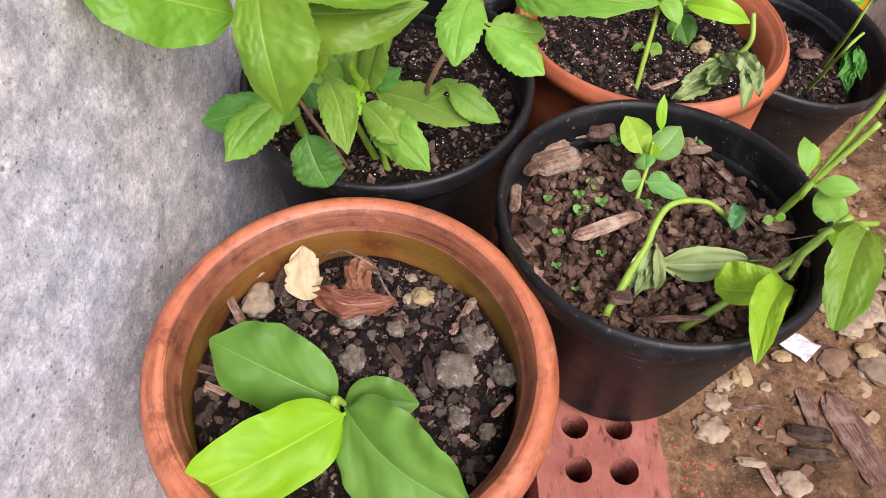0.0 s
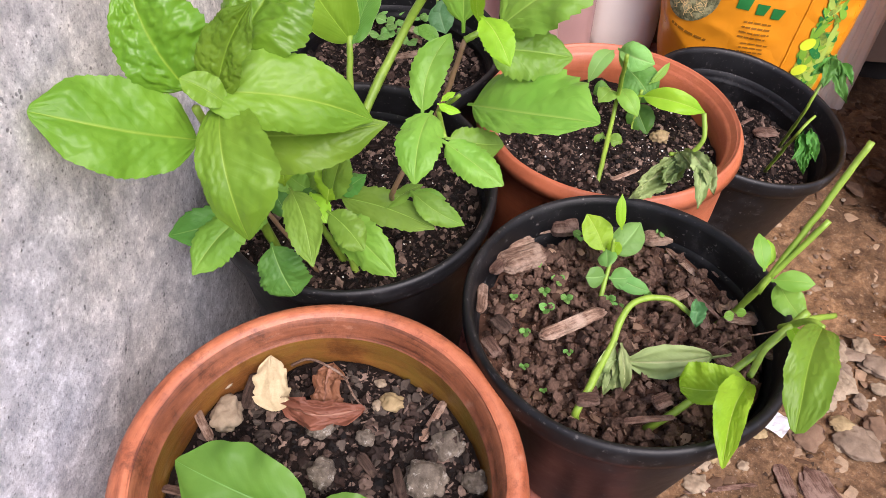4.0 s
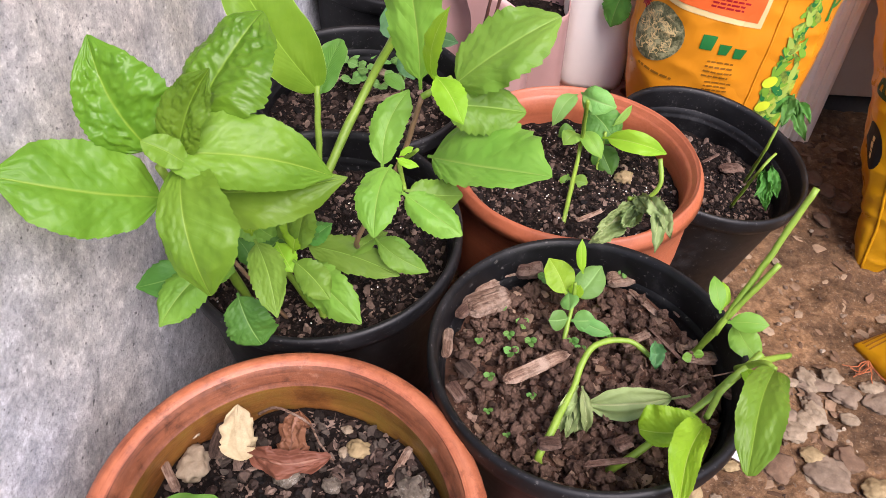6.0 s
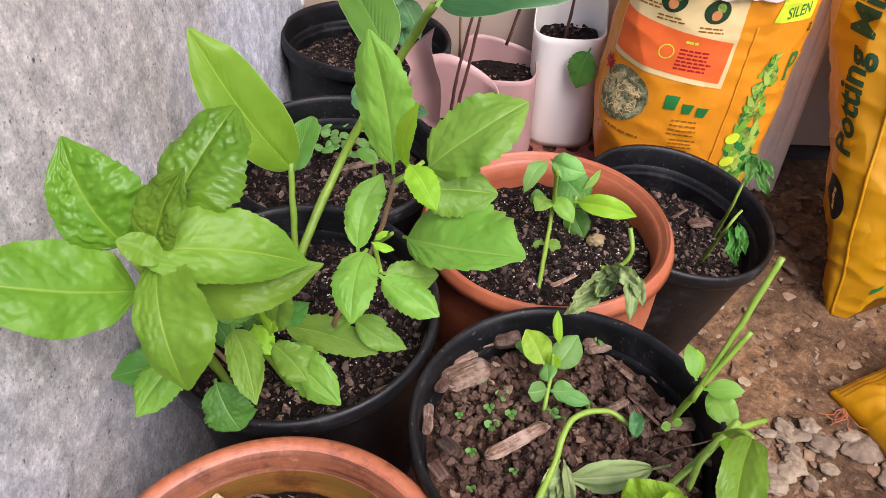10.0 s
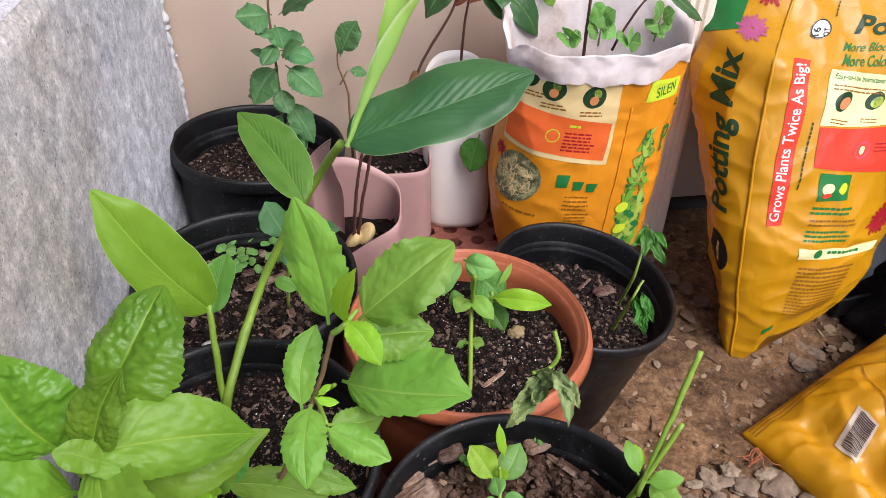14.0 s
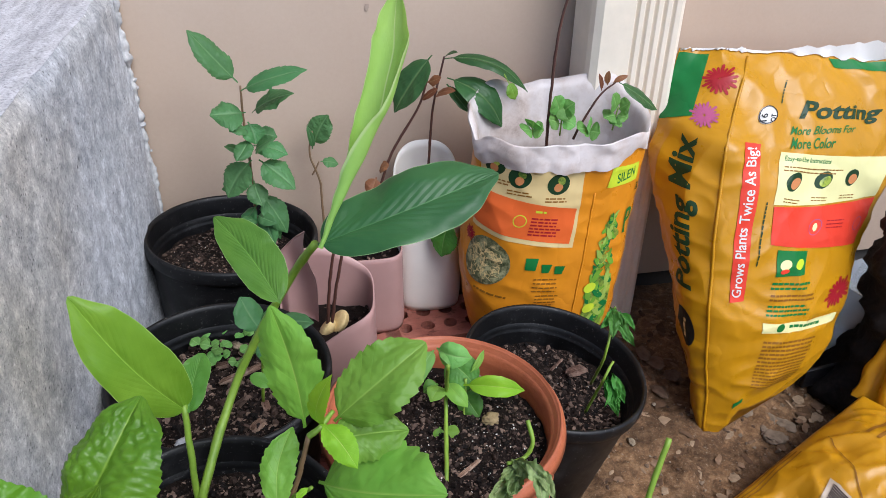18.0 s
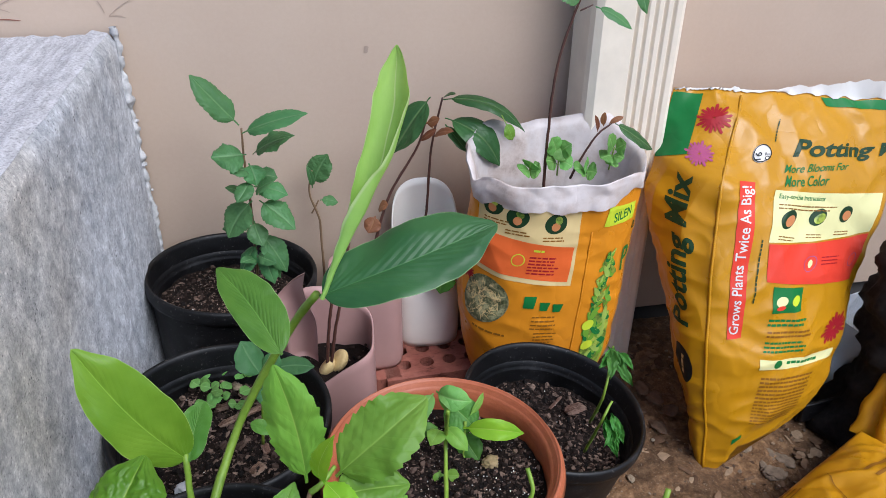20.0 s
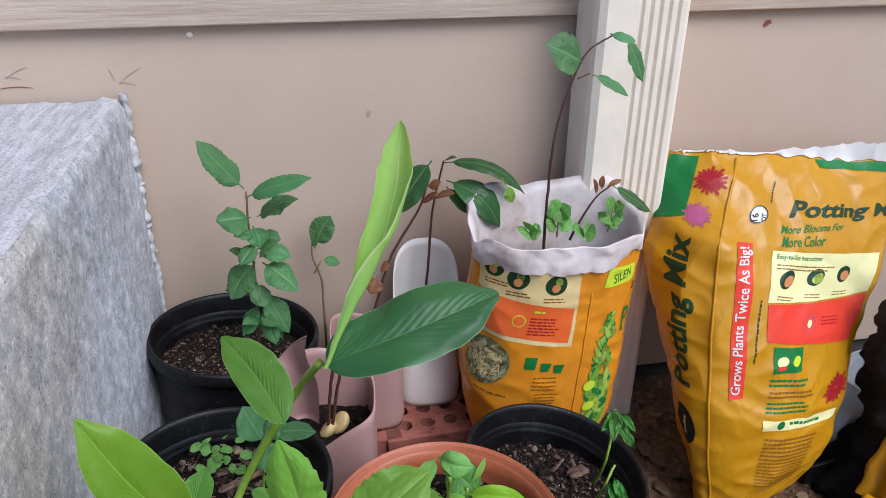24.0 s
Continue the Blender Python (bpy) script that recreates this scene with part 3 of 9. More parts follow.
def soil_part(pot, r, z, material, rng, amp=0.006, crumbs=350, crumb=(0.002, 0.006), bits=None, name="soil", label="", perlite=0, fibres=1.2):
    n, rings = 84, 34
    vs, fs = [(0, 0, z)], []
    off = Vector((rng.uniform(0, 50), rng.uniform(0, 50), 0))
    def height(x, y):
        p = Vector((x, y, 0)) + off
        return z + amp * (1.2 * noise.noise(p * 18) + 0.75 * noise.noise(p * 55) + 0.6 * noise.noise(p * 130) + 0.3 * noise.noise(p * 260))
    for k in range(1, rings + 1):
        for i in range(n):
            a = 2 * math.pi * i / n
            x, y = r * k / rings * math.cos(a), r * k / rings * math.sin(a)
            vs.append((x, y, height(x, y)))
    fs += [(0, 1 + i, 1 + (i + 1) % n) for i in range(n)]
    for k in range(rings - 1):
        for i in range(n):
            j = (i + 1) % n
            fs.append((1 + k * n + i, 1 + (k + 1) * n + i, 1 + (k + 1) * n + j, 1 + k * n + j))
    put(name, mesh_of(name, vs, fs), material, pot, label)
    def place(g):
        a, q = g.uniform(0, 6.283), r * 0.97 * math.sqrt(g.random())
        x, y = q * math.cos(a), q * math.sin(a)
        return Vector((x, y, height(x, y)))
    if crumbs:
        v, f = [], []
        fine = crumb[0] * 0.5, crumb[0] * 1.1
        for count, size, flat, long, tilt, n in ((int(crumbs * 0.35), crumb, 0.85, 1.5, 1.2, 2), (crumbs * 3, fine, 0.8, 2.0, 1.2, 1), (int(crumbs * fibres), (crumb[0] * 1.1, crumb[1] * 0.95), 0.16, 7.0, 0.5, 1)):
            v2, f2 = scatter(rng, count, place, size, flat, long, tilt, n, 14, 0.45)
            f += [tuple(i + len(v) for i in g) for g in f2]
            v += v2
        tagged(put("loose_soil", mesh_of("loose_soil", v, f, False), bits or material, pot), kind="stuff")
    if perlite:
        v, f = scatter(rng, perlite * 3, place, (0.0004, 0.0013), 0.9, 1.4, 1.2)
        tagged(put("perlite", mesh_of("perlite", v, f, False), M["perlite"], pot, "white perlite grains"), kind="stuff")
    return height, place


def nursery_pot(m, r, h, soil_depth, soil, label, rng, crumbs=350, crumb=(0.002, 0.006), bits=None, amp=0.006, perlite=0, fibres=1.2, foot=0.8):
    """Black plastic pot, its pose at the rim's centre."""
    pot = thing("nursery_pot", m, label, "plant pot", "black nursery pots")
    rb = r * foot
    wall = lambda z: rb + (r * 0.935 - rb) * (z + h) / (h - 0.026)
    low = -soil_depth - 0.02
    prof = [(0.0, -h), (rb * 0.9, -h), (rb, -h + 0.006), (r * 0.935, -0.026), (r * 0.945, -0.02), (r * 0.99, -0.019), (r, -0.014), (r, -0.004), (r - 0.002, 0.0), (r - 0.005, -0.001),
            (r - 0.007, -0.006), (r * 0.925, -0.027), (r * 0.905, -0.03), (min(r * 0.9, wall(-0.034) - 0.002), -0.033), (r * 0.897, -0.036), (r * 0.884, -0.0375), (r * 0.882, -0.0395), (r * 0.89, -0.042), (wall(low) - 0.004, low)]
    seed = rng.random() * 9
    for name, rows in (("body", prof[:5]), ("rim", prof[4:12]), ("inner_wall", prof[11:])):
        vs, fs = lathe(rows, 88, 0.012, seed)
        put(name, mesh_of(name, vs, fs), M["black"], pot)
    hgt, place = soil_part(pot, wall(-soil_depth) - 0.0035, -soil_depth, soil, rng, amp, crumbs, crumb, bits, perlite=perlite, fibres=fibres)
    return pot, hgt, place


def clay_pot(m, r, h, soil_depth, soil, label, rng, clay, inner, lip=0.016, lip_h=0.035, crumbs=350, crumb=(0.002, 0.006), bits=None, amp=0.006, bulge=0.0, perlite=0):
    pot = thing("terracotta_pot", m, label, "plant pot", "terracotta pots")
    rb = r * 0.66
    prof = [(0.0, -h), (rb - 0.006, -h), (rb, -h + 0.006)]
    for i in range(1, 7):
        u = i / 7
        prof.append((rb + (r * 0.95 - rb) * u + bulge * math.sin(u * math.pi), -h + (h - lip_h) * u))
    prof += [(r * 0.955, -lip_h - 0.004), (r * 0.985, -lip_h), (r, -lip_h + 0.006), (r + 0.001, -0.014), (r - 0.0008, -0.006), (r - 0.0035, -0.002), (r - lip * 0.5, 0.0012), (r - lip + 0.005, -0.0005), (r - lip + 0.003, -0.0016)]
    seed = rng.random() * 9
    for name, rows in (("body", prof[:11]), ("rim", prof[10:])):
        vs, fs = lathe(rows, 96, 0.006, seed)
        put(name, mesh_of(name, vs, fs), clay, pot)
    seed = rng.random() * 9
    if inner is not clay:
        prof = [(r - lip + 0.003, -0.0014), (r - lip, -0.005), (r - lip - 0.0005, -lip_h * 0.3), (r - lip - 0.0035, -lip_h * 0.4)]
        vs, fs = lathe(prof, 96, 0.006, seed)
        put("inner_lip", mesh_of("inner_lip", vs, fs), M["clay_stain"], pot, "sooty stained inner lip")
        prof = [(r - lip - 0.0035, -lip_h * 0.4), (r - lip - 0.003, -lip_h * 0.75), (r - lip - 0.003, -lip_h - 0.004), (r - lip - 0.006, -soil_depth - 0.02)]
    else:
        prof = [(r - lip + 0.003, -0.0015), (r - lip, -0.006), (r - lip - 0.0005, -lip_h * 0.35), (r - lip - 0.003, -lip_h * 0.42), (r - lip - 0.003, -lip_h - 0.004), (r - lip - 0.006, -soil_depth - 0.02)]
    vs, fs = lathe(prof, 96, 0.006, seed)
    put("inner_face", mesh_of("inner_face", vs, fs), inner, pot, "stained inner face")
    hgt, place = soil_part(pot, r - lip - 0.005, -soil_depth, soil, rng, amp, crumbs, crumb, bits, perlite=perlite)
    return pot, hgt, place


M["bark_bits"] = bits_material("dark_bark_bits", (0.002, 0.0013, 0.001), (0.009, 0.0056, 0.0044), (0.05, 0.031, 0.024), (0.24, 0.165, 0.125), rough=0.75)
M["clod_bits"] = bits_material("dry_soil_clods", (0.022, 0.0115, 0.008), (0.062, 0.034, 0.0225), (0.125, 0.072, 0.048), (0.25, 0.165, 0.12), rough=0.8)
M["perlite"] = plain("white_perlite", (0.72, 0.7, 0.66), 0.9)
POT = {}
r_ = random.Random(11)
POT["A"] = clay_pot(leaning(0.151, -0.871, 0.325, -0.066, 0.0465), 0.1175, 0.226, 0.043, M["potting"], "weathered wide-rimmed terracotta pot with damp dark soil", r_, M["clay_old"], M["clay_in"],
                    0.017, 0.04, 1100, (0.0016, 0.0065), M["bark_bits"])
POT["B"] = nursery_pot(leaning(0.325, -0.733, 0.328, -0.008, -0.03), 0.1095, 0.17, 0.038, M["brown_soil"], "black plastic nursery pot of brown soil and wood chips", r_, 2600, (0.0012, 0.0056), M["clod_bits"], 0.011, fibres=0.25, foot=0.65)
POT["C"] = nursery_pot(leaning(0.123, -0.639, 0.336, -0.02, 0.085), 0.11, 0.236, 0.035, M["potting"], "black plastic nursery pot of dark bark soil, crowded with leafy herbs", r_, 1600, (0.0014, 0.005), M["bark_bits"], 0.007, 40)
POT["D"] = clay_pot(leaning(0.325, -0.505, 0.314, -0.018, -0.012), 0.117, 0.217, 0.034, M["potting"], "smooth round-bellied terracotta bowl filled with bark soil", r_, M["clay_new"], M["clay_new"],
                    0.011, 0.02, 1700, (0.0012, 0.0045), M["bark_bits"], bulge=0.012, perlite=130)
POT["E"] = nursery_pot(leaning(0.492, -0.363, 0.226, -0.179, 0.05), 0.113, 0.192, 0.058, M["potting"], "tilted black plastic nursery pot holding a wilted seedling", r_, 1300, (0.0014, 0.005), M["bark_bits"], 0.006, 14)
POT["F"] = nursery_pot(leaning(0.113, -0.403, 0.312, -0.05, 0.012), 0.113, 0.216, 0.05, M["potting"], "black plastic nursery pot with bark pieces and weeds", r_, 1200, (0.0016, 0.0065), M["bark_bits"], 0.007, 10)
POT["G"] = nursery_pot(leaning(0.109, -0.112, 0.303, -0.09, -0.043), 0.114, 0.207, 0.05, M["potting"], "black plastic nursery pot with a leafy sapling", r_, 1100, (0.0014, 0.0045), M["bark_bits"], 0.006, 20)

# ---- shapes of the two standing bags ----
def soft_at(s):
    """The shift of the print that keeps its place on the front face."""
    return s + 0.065 * (1 - s) if s > 0 else s


def along(z, *rows):
    """Linear look-up in rows of (z, x, y), smoothed."""
    if z <= rows[0][0]:
        return rows[0][1:]
    for a, b in zip(rows, rows[1:]):
        if z <= b[0]:
            u = (z - a[0]) / (b[0] - a[0])
            return a[1] + (b[1] - a[1]) * u, a[2] + (b[2] - a[2]) * u
    return rows[-1][1:]


def bag_surface(s, z):
    """A point of the standing yellow bag: s from -1 (left edge) over 0 (front fold) to 1 (right edge), and on to 3 round the back."""
    ex, ey = along(z, (0, 0.757, -0.312), (0.07, 0.753, -0.301), (0.12, 0.746, -0.293), (0.2, 0.74, -0.28), (0.3, 0.747, -0.241), (0.41, 0.766, -0.19), (0.46, 0.808, -0.13), (0.5, 0.842, -0.078))
    lx, ly = along(z, (0, 0.75, -0.297), (0.03, 0.745, -0.285), (0.07, 0.746, -0.262), (0.12, 0.737, -0.235), (0.2, 0.728, -0.2), (0.3, 0.708, -0.148), (0.37, 0.703, -0.11), (0.5, 0.75, -0.05))
    rx, ry = along(z, (0, 0.885, -0.292), (0.1, 0.935, -0.285), (0.2, 0.968, -0.255), (0.3, 1.02, -0.2), (0.42, 1.1, -0.11), (0.5, 1.15, -0.07))
    bx, by = along(z, (0, 0.82, -0.25), (0.07, 0.83, -0.16), (0.2, 0.85, -0.075), (0.37, 0.88, -0.04), (0.5, 0.915, -0.058))
    fat = math.sin(math.pi * min(1.0, max(0.0, (z + 0.03) / 0.53))) ** 0.7
    if s <= 0:
        u = -s
        x, y = ex + (lx - ex) * u, ey + (ly - ey) * u
        k = 0.014 * fat * math.sin(math.pi * u)
        x, y = x - k * 0.8, y - k * 0.6
    elif s <= 1:
        u = s
        x, y = ex + (rx - ex) * u, ey + (ry - ey) * u
        k = 0.03 * fat * math.sin(math.pi * u ** 0.8)
        x, y = x, y - k
    else:
        u = (s - 1) / 2
        x = (1 - u) ** 2 * rx + 2 * u * (1 - u) * bx + u * u * lx
        y = (1 - u) ** 2 * ry + 2 * u * (1 - u) * (2 * by - (ry + ly) / 2) + u * u * ly
        y = min(y, -0.032)
    slope = s if 0 < s <= 1 else (3 - s) / 2 if s > 1 else 0.0
    # the foot is an ear at the front fold; beside it the base is lifted and rounded
    lift = 0.045 * soft((s - 0.12) / 0.22) * soft((3 - s) / 1.2) * max(0.0, 1 - z / 0.13) ** 1.5
    return x, y, z * (1 - 0.075 * slope) + lift


def sack_surface(a, z):
    """A point of the open sack at the angle a (degrees, -90 faces away from the house) and height z."""
    u = (z - 0.125) / 0.28
    k, shift = along(u, (0, 0.79, -0.0125), (0.15, 0.9, -0.0115), (0.45, 0.985, -0.0095), (1, 0.965, 0.002), (1.3, 0.975, 0.003))
    c, s = math.cos(math.radians(a)), math.sin(math.radians(a))
    e = (abs(c) ** 2.6 + abs(s) ** 2.6) ** (-1 / 2.6)
    return 0.541 + shift + 0.117 * k * e * c, -0.155 + 0.078 * k * e * s - 0.01 * (1 - u), z

# ---- leaves and stalks ----
# rise, fall: how the blade swells from its base and narrows to its tip; petiole: the share of the length that is stalk
BASIL = dict(rise=0.5, fall=0.72, petiole=0.03, cup=0.35, arch=0.07, teeth=16, bite=0.03, quilt=0.07, wave=0.2)
SMOOTH_BASIL = dict(rise=0.55, fall=0.65, petiole=0.03, cup=0.2, arch=0.05, teeth=18, bite=0.02, quilt=0.036, wave=0.2)
SERRATE = dict(rise=0.55, fall=0.75, petiole=0.08, cup=0.4, arch=0.08, teeth=11, bite=0.055, quilt=0.034, wave=0.24, pillows=7)
OVAL = dict(rise=0.55, fall=0.7, petiole=0.1, teeth=0, bite=0.0, quilt=0.025, wave=0.14)
TOOTHED = dict(rise=0.5, fall=0.72, petiole=0.12, cup=0.3, arch=0.07, teeth=11, bite=0.05, quilt=0.03, wave=0.18)
WILT = dict(rise=0.6, fall=0.8, petiole=0.08, teeth=7, bite=0.06, quilt=0.0, crumple=0.35, wave=0.3, limp=0.4)
GINGER = dict(tilt=0.1, rise=0.5, fall=0.58, petiole=0.02, cup=0.15, arch=0.04, teeth=0, bite=0.0, quilt=0.028, smooth=1, wave=0.16, pillows=12)
BROAD = dict(tilt=0.1, rise=0.48, fall=0.62, petiole=0.03, cup=0.25, arch=0.06, teeth=0, bite=0.0, quilt=0.02, smooth=1, wave=0.22, pillows=7)
FACING = Vector((-0.05, -0.6, 0.8))
ORIGIN = Vector((0, 0, 0))
leaf_count = [0]


def leaf(plant, base, tip, width, material, kind, fold=0.12, sag=0.0, rise=None, fall=None, tilt=None, skew=0.0, bow=None):
    """A blade from base to tip, arched by sag, its halves lifted by fold; skew makes one half wider, bow curves the midrib."""
    leaf_count[0] += 1
    seed = leaf_count[0] * 3.71
    base, tip = Vector(base), Vector(tip)
    ax = tip - base
    n = FACING - ax.normalized() * FACING.dot(ax.normalized())
    if n.length < 0.25:
        n = Vector((0.2, -0.3, 1)) - ax.normalized() * Vector((0.2, -0.3, 1)).dot(ax.normalized())
    tilt = kind.get("tilt", 0.34) if tilt is None else tilt
    n = (n.normalized() + tilt * Vector((math.sin(seed), math.sin(seed * 1.7), math.sin(seed * 2.3)))).normalized()
    side = ax.cross(n).normalized()
    n = side.cross(ax).normalized()
    big = width > 0.018
    teeth = kind["teeth"] if width > 0.008 else 0
    limp = kind.get("limp", 0.0)
    quilt = kind["quilt"] * width
    pillows = kind.get("pillows", 8)
    nu = (max(72, teeth * 5) if teeth or kind.get("crumple") else 56) if big else (teeth * 3 if teeth else 12)
    nv = 32 if (quilt > 0.0008 or kind.get("crumple")) and big else 16 if big else 8
    arch = ax.length * kind.get("arch", 0.06) * (1 + 0.8 * math.sin(seed * 2.9))
    crook = ax.length * (0.05 * math.sin(seed * 1.3) if bow is None else bow)
    cup = kind.get("cup", 0.28) * (1 + 0.6 * math.sin(seed * 4.1))
    rise_ = kind["rise"] if rise is None else rise
    fall_ = kind["fall"] if fall is None else fall
    stalk_ = kind["petiole"]
    peak = rise_ / (rise_ + fall_)
    most = peak ** rise_ * (1 - peak) ** fall_
    twist = 0.5 * math.sin(seed * 3.3)
    vs, uvs = [], []
    for i in range(nu + 1):
        u = i / nu
        b = max(0.0, (u - stalk_) / (1 - stalk_))
        w = 0.5 * width * b ** rise_ * max(0.0, 1 - b) ** fall_ / most
        # a drawn-out point
        w *= 1 - 0.35 * soft((b - 0.8) / 0.17)
        w *= 1 + 0.07 * noise.noise((u * 4 + seed, 2.0, 5.0)) + limp * 0.5 * noise.noise((u * 5 + seed, 6.0, 1.0))
        w = max(w, min(0.0011, width * 0.09) * (1 if u < 0.6 else (1 - u)))
        tooth = (u * teeth + 0.3 * noise.noise((u * 7, seed, 2))) % 1.0 if teeth else 0.0
        p = base + ax * u + n * ((sag + arch) * 4 * u * (1 - u)) + side * (crook * math.sin(math.pi * u))
        turn = kind["wave"] * noise.noise((u * 2.2 + seed, 1.3, seed)) * 1.4 + twist * 0.3 * u
        for j in range(nv + 1):
            v = 2 * j / nv - 1
            a = abs(v)
            edge = w * (1 + skew * (1 if v > 0 else -1)) * (1 + kind["bite"] * 2 * (tooth - 0.4) * a ** 3 + 0.04 * noise.noise((u * 9 + seed, 3.0 if v > 0 else 8.0, 1.0)) * a)
            lift = (fold + cup * 0.5) * a * edge - cup * a * a * edge + turn * edge * v
            lift += kind["wave"] * edge * noise.noise((u * 4 + seed, v * 1.3, 4.0)) * a * 1.5
            lift += kind["wave"] * 0.5 * edge * noise.noise((u * 9 + seed, 2.0 if v > 0 else 6.0, 9.0)) * a ** 3
            lift += limp * width * (0.5 * noise.noise((u * 2 + seed, v * 2.2, 1.0)) + 0.2 * noise.noise((u * 5 + seed, v * 5, 6.0)))
            if quilt:
                # pillows between the side veins, broken across by finer ones
                x = u * pillows - a * 2.8 + (0.2 * math.sin(seed) if v > 0 else 0.4) + 0.6 * noise.noise((u * 5 + seed, v * 3, 1.0))
                rib = abs((x % 1.0) - 0.5) * 2
                grow = min(1.0, w / (0.3 * width + 1e-6)) * min(1.0, a * 6) * (1 - a ** 6)
                row = math.floor(x)
                cross = abs(((a * 4.2 + 0.43 * row + 0.3 * noise.noise((row * 3.1 + seed, a * 3, 2.0))) % 1.0) - 0.5) * 2
                dome = math.sqrt(max(0.0, 1 - rib ** 3))
                if kind.get("smooth"):
                    lift += quilt * grow * (0.5 * dome + 0.3 * noise.noise((u * 6 + seed, v * 3, 3.0)))
                else:
                    lift += quilt * grow * (dome * (0.3 + 0.5 * math.sqrt(max(0.0, 1 - cross ** 2)) * (0.6 + 0.8 * noise.noise((row * 2.7 + seed, a * 4, 7.0)))) - 0.2 + 0.5 * noise.noise((u * 11 + seed, v * 6, 2.0)) + 0.3 * noise.noise((u * 24 + seed, v * 12, 4.0)))
            if kind.get("crumple"):
                lift += kind["crumple"] * width * (abs(noise.noise((u * 5 + seed, v * 2.5, 1.0))) - 0.25 + 0.6 * abs(noise.noise((u * 11 + seed, v * 6, 3.0))))
            squeeze = 1 / math.sqrt(1 + fold * fold)
            q = p + side * (v * edge * squeeze) + n * lift
            vs.append(q - ORIGIN)
            uvs.append((u, (v + 1) / 2))
    k = nv + 1
    fs = [(i * k + j, i * k + j + 1, (i + 1) * k + j + 1, (i + 1) * k + j) for i in range(nu) for j in range(nv)]
    return put("leaf", mesh_of("leaf", vs, fs, True, uvs), material, plant)


def furled_leaf(plant, line, material):
    """A young leaf still rolled round itself at the foot and opening towards its tip."""
    pts = bend(line, 10)
    n, nv = len(pts) - 1, 30
    vs, uvs = [], []
    face = FACING.normalized()
    for i, p in enumerate(pts):
        u = i / n
        d = (pts[min(i + 1, n)] - pts[max(i - 1, 0)]).normalized()
        side = d.cross(face).normalized()
        out = side.cross(d)
        # half the breadth of the sheet, and how far round it is rolled
        half = 0.006 + 0.015 * soft(u / 0.42)
        half *= 1 if u < 0.74 else max(0.03, max(0.0, 1 - ((u - 0.74) / 0.26) ** 1.7) ** 0.8)
        half *= 1 + 0.08 * noise.noise((u * 7, 3.0, 1.0))
        roll = 3.6 - 2.35 * soft((u - 0.05) / 0.8) + 0.5 * noise.noise((u * 3.2, 7.0, 2.0))
        turn = 0.75 - 0.5 * u
        r = half / roll
        for j in range(nv + 1):
            v = 2 * j / nv - 1
            a = v * roll
            rr = r * (1 + 0.22 * v) + 0.0011 * noise.noise((u * 9, v * 2, 5.0)) + 0.0016 * abs(v) ** 4 * noise.noise((u * 14, v, 8.0))
            x, y = rr * math.sin(a + turn), r * 0.6 - rr * math.cos(a + turn)
            vs.append(p + side * x + out * y - ORIGIN)
            uvs.append((u, (v + 1) / 2))
    k = nv + 1
    fs = [(i * k + j, i * k + j + 1, (i + 1) * k + j + 1, (i + 1) * k + j) for i in range(n) for j in range(nv)]
    return put("leaf", mesh_of("leaf", vs, fs, True, uvs), material, plant, "pale green leaf still rolled up")


def twig_line(points, steps=6):
    """The line of a stalk with slight kinks at its joints."""
    line = bend(points, steps)
    return [p + 0.0006 * Vector((noise.noise(p * 90), noise.noise(p * 90 + Vector((7, 0, 0))), 0)) for p in line]


def stalk(plant, points, r0, r1, material, label=""):
    """A tapered stem, a little swollen at its joints and at the foot."""
    points = [Vector(p) for p in points]
    if r0 > 0.002:
        points[0] = points[0] - (points[1] - points[0]).normalized() * 0.012
    line = twig_line([p - ORIGIN for p in points], 9)
    n = len(line)
    radii = []
    for i in range(n):
        u = i / (n - 1)
        joint = max(0.0, math.cos((i / 9 + 0.5 if len(points) > 2 else u * 2 + 0.5) * 2 * math.pi)) ** 12
        radii.append((r0 + (r1 - r0) * u) * (1 + 0.2 * joint + 0.06 * noise.noise(line[i] * 60)))
    vs, fs = tube(line, radii)
    return put("stem", mesh_of("stem", vs, fs), material, plant, label)


M["basil"] = leaf_material("glossy_basil_leaf", (0.0697, 0.168, 0.00945), (0.14, 0.265, 0.0203), (0.199, 0.335, 0.0338), 0.32, 0.26, 8, 0.55, 0.022, relief=0.06)
M["basil_mid"] = leaf_material("green_basil_leaf", (0.0996, 0.209, 0.0149), (0.174, 0.307, 0.0284), (0.24, 0.372, 0.0473), 0.42, 0.28, 8, 0.55, 0.022, relief=0.06)
M["basil_pale"] = leaf_material("pale_basil_leaf", (0.142, 0.298, 0.0321), (0.232, 0.407, 0.0606), (0.294, 0.47, 0.0891), 0.42, 0.36, 8, 0.55, 0.022)
M["basil_young"] = leaf_material("young_basil_leaf", (0.23, 0.45, 0.02), (0.34, 0.56, 0.035), (0.45, 0.62, 0.12), 0.42, 0.42, 8, 0.55, 0.022)
M["basil_dark"] = leaf_material("dull_basil_leaf", (0.0517, 0.167, 0.025), (0.103, 0.259, 0.04), (0.196, 0.345, 0.09), 0.5, 0.25, 8, 0.55, 0.022)
M["ginger"] = leaf_material("galangal_leaf", (0.0735, 0.19, 0.024), (0.127, 0.275, 0.0375), (0.147, 0.31, 0.0525), 0.38, 0.25, 14, 0.9, 0.016, rim=0.006, ridge=1.0)
M["lime_leaf"] = leaf_material("lime_young_leaf", (0.2, 0.4, 0.008), (0.29, 0.5, 0.014), (0.46, 0.62, 0.06), 0.46, 0.4, 7, 0.6, 0.012, relief=0.03)
